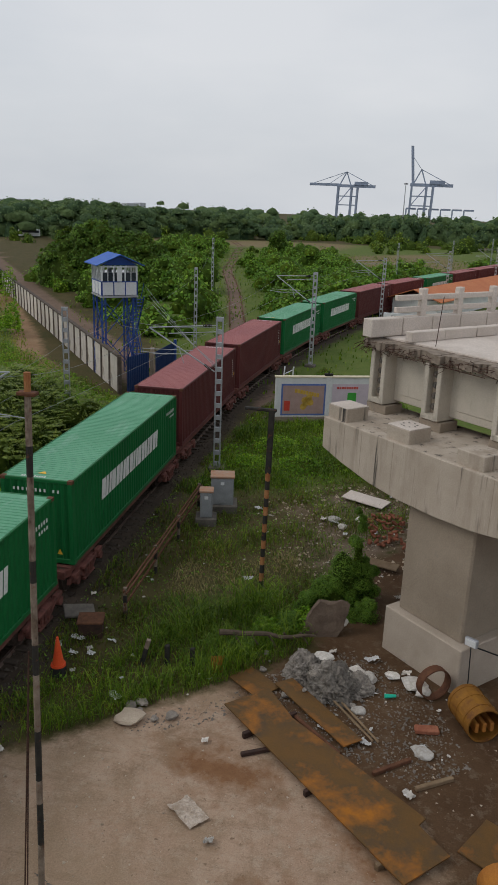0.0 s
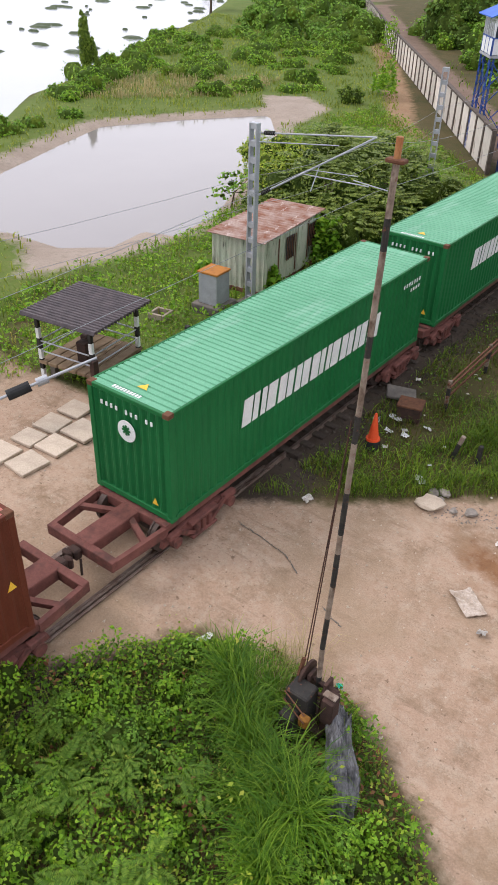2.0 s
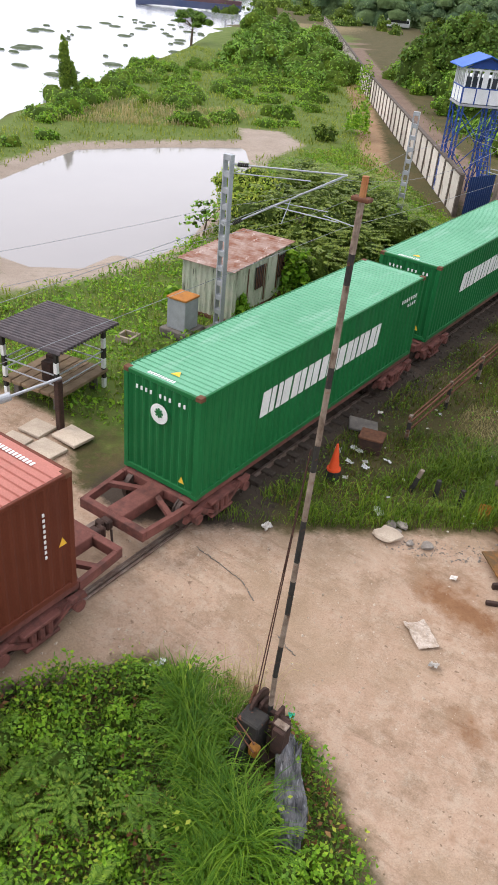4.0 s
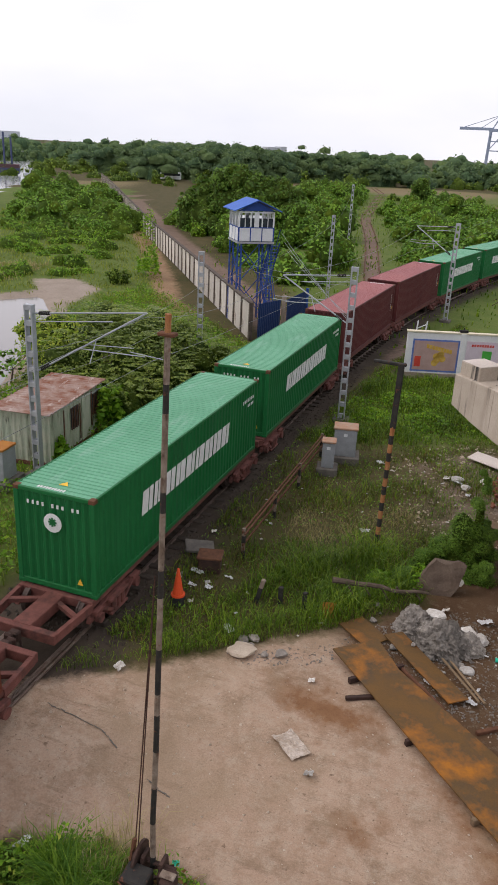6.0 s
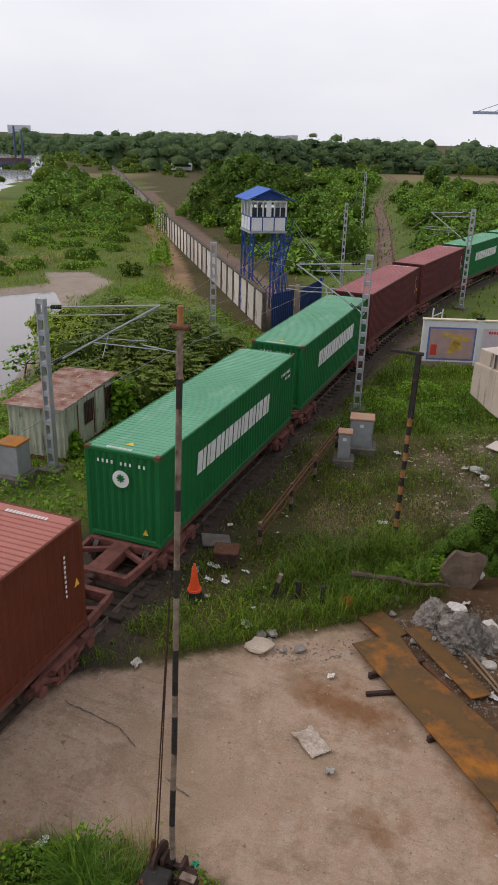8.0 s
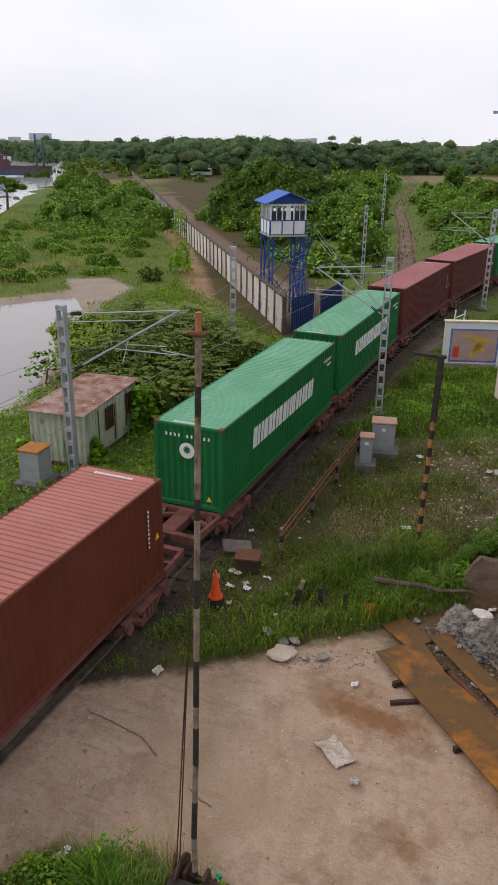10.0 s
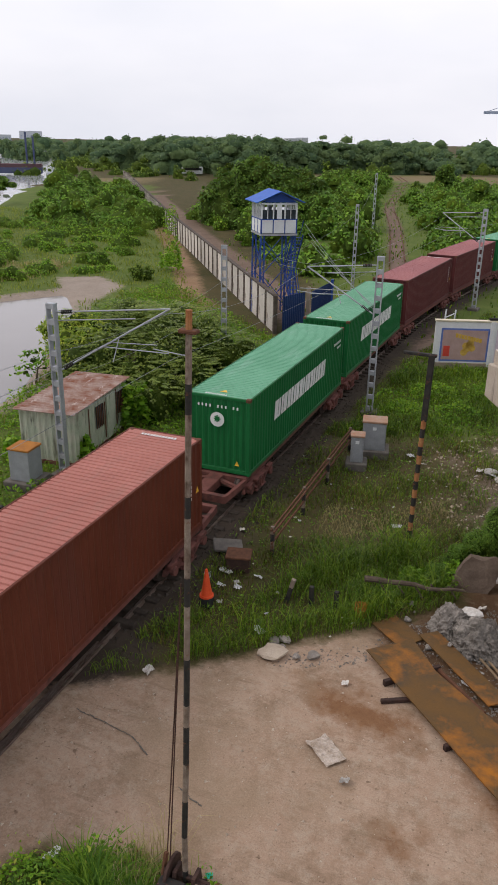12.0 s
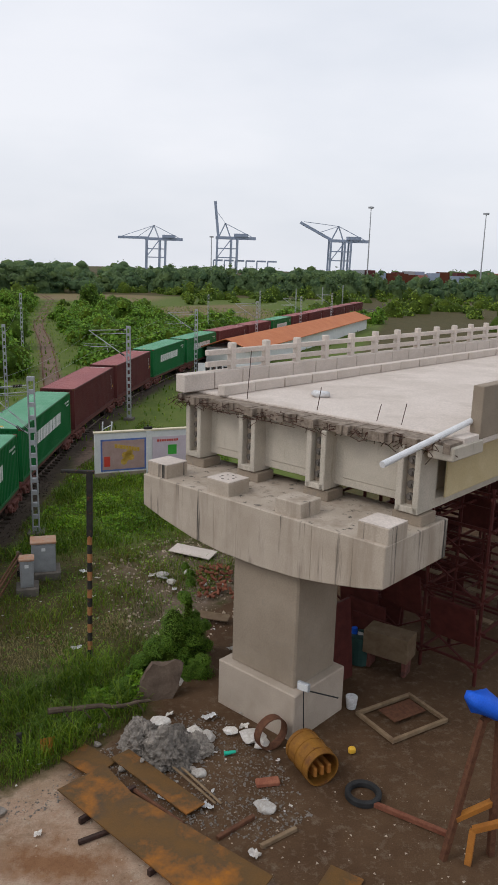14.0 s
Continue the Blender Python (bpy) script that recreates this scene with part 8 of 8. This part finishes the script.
# bushes near the pier
thicket("bush_pier", [(-0.35, 22.6, 0.85, 1.9), (-0.9, 22.0, 0.75, 1.4), (0.25, 22.9, 0.6, 1.5), (-0.1, 23.0, 0.42, 3.4), (-1.5, 21.7, 0.6, 0.8), (0.3, 21.8, 0.5, 0.8), (-2.0, 20.6, 0.5, 0.6)], L_DARKTREE, "dark feathery bush growing beside the pier", "bush", 0.055, 800, C_BUSH, 6)
thicket("bush_meadow", [(-1.6, 20.9, 0.6, 0.5), (-2.6, 20.3, 0.5, 0.4), (-3.4, 36, 1.2, 0.6), (-5, 38.5, 1.4, 0.7), (-2, 39.5, 1.4, 0.7), (-6.0, 35.5, 1.0, 0.5), (-0.5, 37.5, 1.2, 0.6)], L_WEED, "low leafy clumps in the meadow", "weeds", 0.12, 900)

# ---------------------------------------------------------------- distance
def crane(x, y, boom_up, label, s=1.0):
    t = thing("port_crane", label, "crane", pose(x, y, 0.0, 0, 0, 0), group="port cranes")
    for dx in (-11, 5, 12):
        b = BM()
        for dy in (-8, 8):
            bar(b, (dx - 1, dy, -18.5), (dx, dy, 30), 2.0, 2.0)
        part("leg", b, M_CRANE, t)
    b = BM()
    for z in (8, 18):
        bar(b, (-11, -8, z), (12, -8, z), 1.2, 1.2)
    bar(b, (-11, -8, 8), (5, -8, 29), 1.0, 1.0)
    part("tie_beam", b, M_CRANE, t)
    part("girder", box(BM(), (10, 0, 30), (46, 5, 3.2)), M_CRANE, t)
    part("machine_house", box(BM(), (16, 0, 33), (16, 7, 4)), M_CRANE, t)
    b = BM()
    bar(b, (-10, 0, 30), (-2, 0, 46), 1.3, 1.3)
    bar(b, (4, 0, 30), (-2, 0, 46), 1.3, 1.3)
    bar(b, (-2, 0, 46), (30, 0, 31), 0.7, 0.7)
    part("apex_frame", b, M_CRANE, t)
    b = BM()
    if boom_up == 2:
        bar(b, (-10, 0, 31), (-14, 0, 70), 2.4, 3.0)
        bar(b, (-2, 0, 46), (-13, 0, 60), 0.5, 0.5)
    else:
        dz = 18 if boom_up else 0
        bar(b, (-10, 0, 31), (-46, 0, 31 + dz), 2.4, 3.0)
        bar(b, (-2, 0, 46), (-42, 0, 32 + dz), 0.6, 0.6)
        bar(b, (-2, 0, 46), (-22, 0, 32 + dz * 0.4), 0.6, 0.6)
    part("boom", b, M_CRANE, t)
    for o in t.children:
        o.location.z = 16.0
    t.scale = (s, s, s)
    return t


crane(-51, 850, 0, "blue-grey port crane with level boom on the skyline", 0.88)
crane(26, 850, 2, "blue-grey port crane with raised boom on the skyline", 0.95)
crane(148, 840, 1, "blue-grey port crane with half-raised boom on the skyline", 0.95)
yc = thing("yard_gantry", "row of low blue gantry cranes at the container port", "gantry", pose(30, 860, 0))
for k in range(6):
    b = BM()
    bar(b, (-18 + k * 12, 0, 0), (-18 + k * 12, 0, 20), 1.4, 1.4)
    bar(b, (-18 + k * 12, 0, 20), (-8 + k * 12, 0, 20), 1.6, 1.8)
    part("portal", b, M_CRANE, yc)
for x, y, h in ((105, 489, 39), (172, 470, 36), (7, 640, 24), (230, 560, 30)):
    lm = thing("light_mast", "tall slim port floodlight mast on the skyline", "light mast", pose(x, y, 0))
    part("pole", rod(BM(), (0, 0, 0), (0, 0, 12 + h), 0.5, 0.25, 8), M_GALV, lm)
    part("lamp_ring", rod(BM(), (0, 0, 12 + h), (0, 0, 13 + h), 1.8, 1.8, 10), M_GALV, lm)
cy = thing("container_yard", "distant container stacks at the port", "container stack", pose(190, 640, 0))
for k in range(40):
    part("container_block", box(BM(), (-60 + 9 * (k % 20) + random.uniform(-1, 1), 12 * (k // 20), 5), (8, 12, random.choice((5.5, 6.5, 7.5, 8.5)) * 2)), random.choice((M_MAROON_SIDE, M_RED_SIDE, M_CRANE, M_GALV, M_RED_ROOF)), cy)
cs = thing("long_shed", "long low shed with orange sheet roof beside the train", "shed", pose(9.5, 118, 0, 0, 0, -23))
part("wall", box(BM(), (2.5, 18, 1.2), (6.0, 78, 2.4), 0.02), M_LIME, cs)
bm = BM()
prism(bm, [(-1.2, -22, 2.4), (2.5, -22, 3.7), (6.2, -22, 2.4), (6.2, -22, 2.3), (2.5, -22, 3.6), (-1.2, -22, 2.3)], (0, 80, 0))
part("roof", bm, M_ORANGE_ROOF, cs)
sb = thing("name_board", "white board with illegible dark marks behind the railing", "sign", pose(2.5, 62.0, 0, 0, 0, -10))
part("board", box(BM(), (0, 0, 4.4), (5.2, 0.1, 0.8), 0.01), M_WHITE, sb)
b = BM()
for k in range(7):
    box(b, (-1.8 + k * 0.5, -0.06, 4.4), (0.36, 0.02, 0.4))
part("dark_bars", b, M_BLACK, sb)
for x in (-2.2, 2.2):
    part("post", rod(BM(), (x, 0.1, 0), (x, 0.1, 4.4), 0.06), M_GALV, sb)

dg = thing("dredger", "blue and red dredger barge with spud poles moored in the bay", "barge", pose(-190, 234, -0.8, 0, 0, 33))
bm = BM()
prism(bm, [(-22, -3, 0), (-14, -3, 0.6), (14, -3, 0.6), (14, -3, 2.6), (-8, -3, 2.6), (-22, -3, 1.4)], (0, 7, 0))
part("hull", bm, M_HULL, dg)
part("red_deck", box(BM(), (4, 0.5, 3.2), (20, 6, 1.2)), M_HULL_RED, dg)
bm = box(BM(), (-4, 0.5, 4.6), (7, 5, 2.6))
box(bm, (-3, 0.5, 6.6), (4, 4, 1.8))
part("deckhouse", bm, M_HULL_RED, dg)
part("bridge_house", box(BM(), (-1.2, 0.5, 6.2), (2.4, 4, 1.4)), M_WHITE, dg)
part("ladder_boom", bar(BM(), (-16, 0, 1.5), (-22, 0, 5.8), 1.6, 1.0), M_GALV, dg)
for x in (9, 11.5):
    part("spud_pole", rod(BM(), (x, 0, 1), (x, 0, 14.5 if x < 10 else 13), 0.35), M_HULL, dg)
ex = thing("small_pontoon", "small pale pontoon with machinery near the dredger", "pontoon", pose(-168, 238, -0.8, 0, 0, 25))
bm = box(BM(), (0, 0, 0.8), (9, 4, 1.2), 0.1)
for k in range(4):
    bar(bm, (-3 + 2 * k, 0, 1), (-2.2 + 2 * k, 0, 3 + (k % 2)), 0.4, 0.4)
part("deck", bm, M_BLDG, ex)
bs = thing("bus", "small white bus on the far path", "bus", pose(-128, 262, 0, 0, 0, 30))
part("body", box(BM(), (0, 0, 1.7), (7.5, 2.3, 2.4), 0.15), M_WHITE, bs)
part("window_band", box(BM(), (0, -1.16, 2.1), (6.8, 0.05, 0.8), 0.02), M_GLASS, bs)
for k, (x, y, w, h) in enumerate(((-842, 1117, 36, 17), (-905, 1075, 40, 8), (-980, 1010, 60, 5), (-1050, 940, 50, 4), (-1110, 860, 70, 5), (-1160, 780, 60, 4), (-880, 1098, 20, 11), (-470, 900, 14, 11), (-455, 905, 10, 12), (-330, 960, 16, 12), (-318, 962, 8, 13))):
    hb = thing("far_building", "pale hazy building on the far shore", "building", pose(x, y, -1.0, 0, 0, 40), group="far shore buildings")
    part("wall_block", box(BM(), (0, 0, (h + 4) / 2), (w, 20, h + 4), 0.1), M_BLDG, hb)
    for r in range(int(h / 3.5)):
        wd = BM()
        for c in range(int(w / 5)):
            box(wd, (-w / 2 + 2.5 + c * 5, -10.05, 3 + r * 3.5), (2.2, 0.2, 1.6))
        part("window_row", wd, M_CRANE, hb)["kind"] = "stuff"
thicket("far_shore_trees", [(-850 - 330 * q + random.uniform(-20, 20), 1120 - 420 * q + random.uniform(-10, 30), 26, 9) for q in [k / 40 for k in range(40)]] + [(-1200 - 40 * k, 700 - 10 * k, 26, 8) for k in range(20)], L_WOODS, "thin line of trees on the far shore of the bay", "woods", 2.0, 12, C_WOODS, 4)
lily = BM()
for k in range(70):
    q = random.random()
    x, y = -62 - 60 * q - random.uniform(4, 45), 60 + 110 * q + random.uniform(-6, 18)
    if not inside(np.array([x]), np.array([y]), BAY)[0]:
        continue
    r = random.uniform(0.4, 2.2)
    bmesh.ops.create_cone(lily, cap_ends=True, segments=9, radius1=r, radius2=r * 0.6, depth=0.3, matrix=Matrix.Translation((x, y, -0.65)) @ Matrix.Diagonal((1, random.uniform(0.4, 1), 1, 1)))
ob = mesh_ob("floating_weed", lily, mat("floating_weed", (0.06, 0.08, 0.045), (0.1, 0.12, 0.07), 0.9))
tagged(ob, "clumps of floating water weed on the bay", "water weed", kind="stuff")


# ---------------------------------------------------------------- what moves
def motions():
    times = [0, 1, 2, 3, 4, 5, 6, 7, 8, 9, 10, 11, 12, 13, 14]
    for box_ob, wag, s in TRAIN:
        walk(box_ob, [(t, on_track(s + gone(t), 0, 1.0)) for t in times])
        walk(wag, [(t, on_track(s + gone(t), 0, 0.0)) for t in times])
    fine = [14 * k / 46 for k in range(47)]
    for box_ob, wag, s in TRAIN[:3]:
        for w in wag.children:
            if w.name.split(".")[0] == "wheelset":
                y = w.matrix_basis.translation.y
                walk(w, [(t, pose(0, y, 0.52, -math.degrees(gone(t) / 0.43))) for t in fine])


motions()
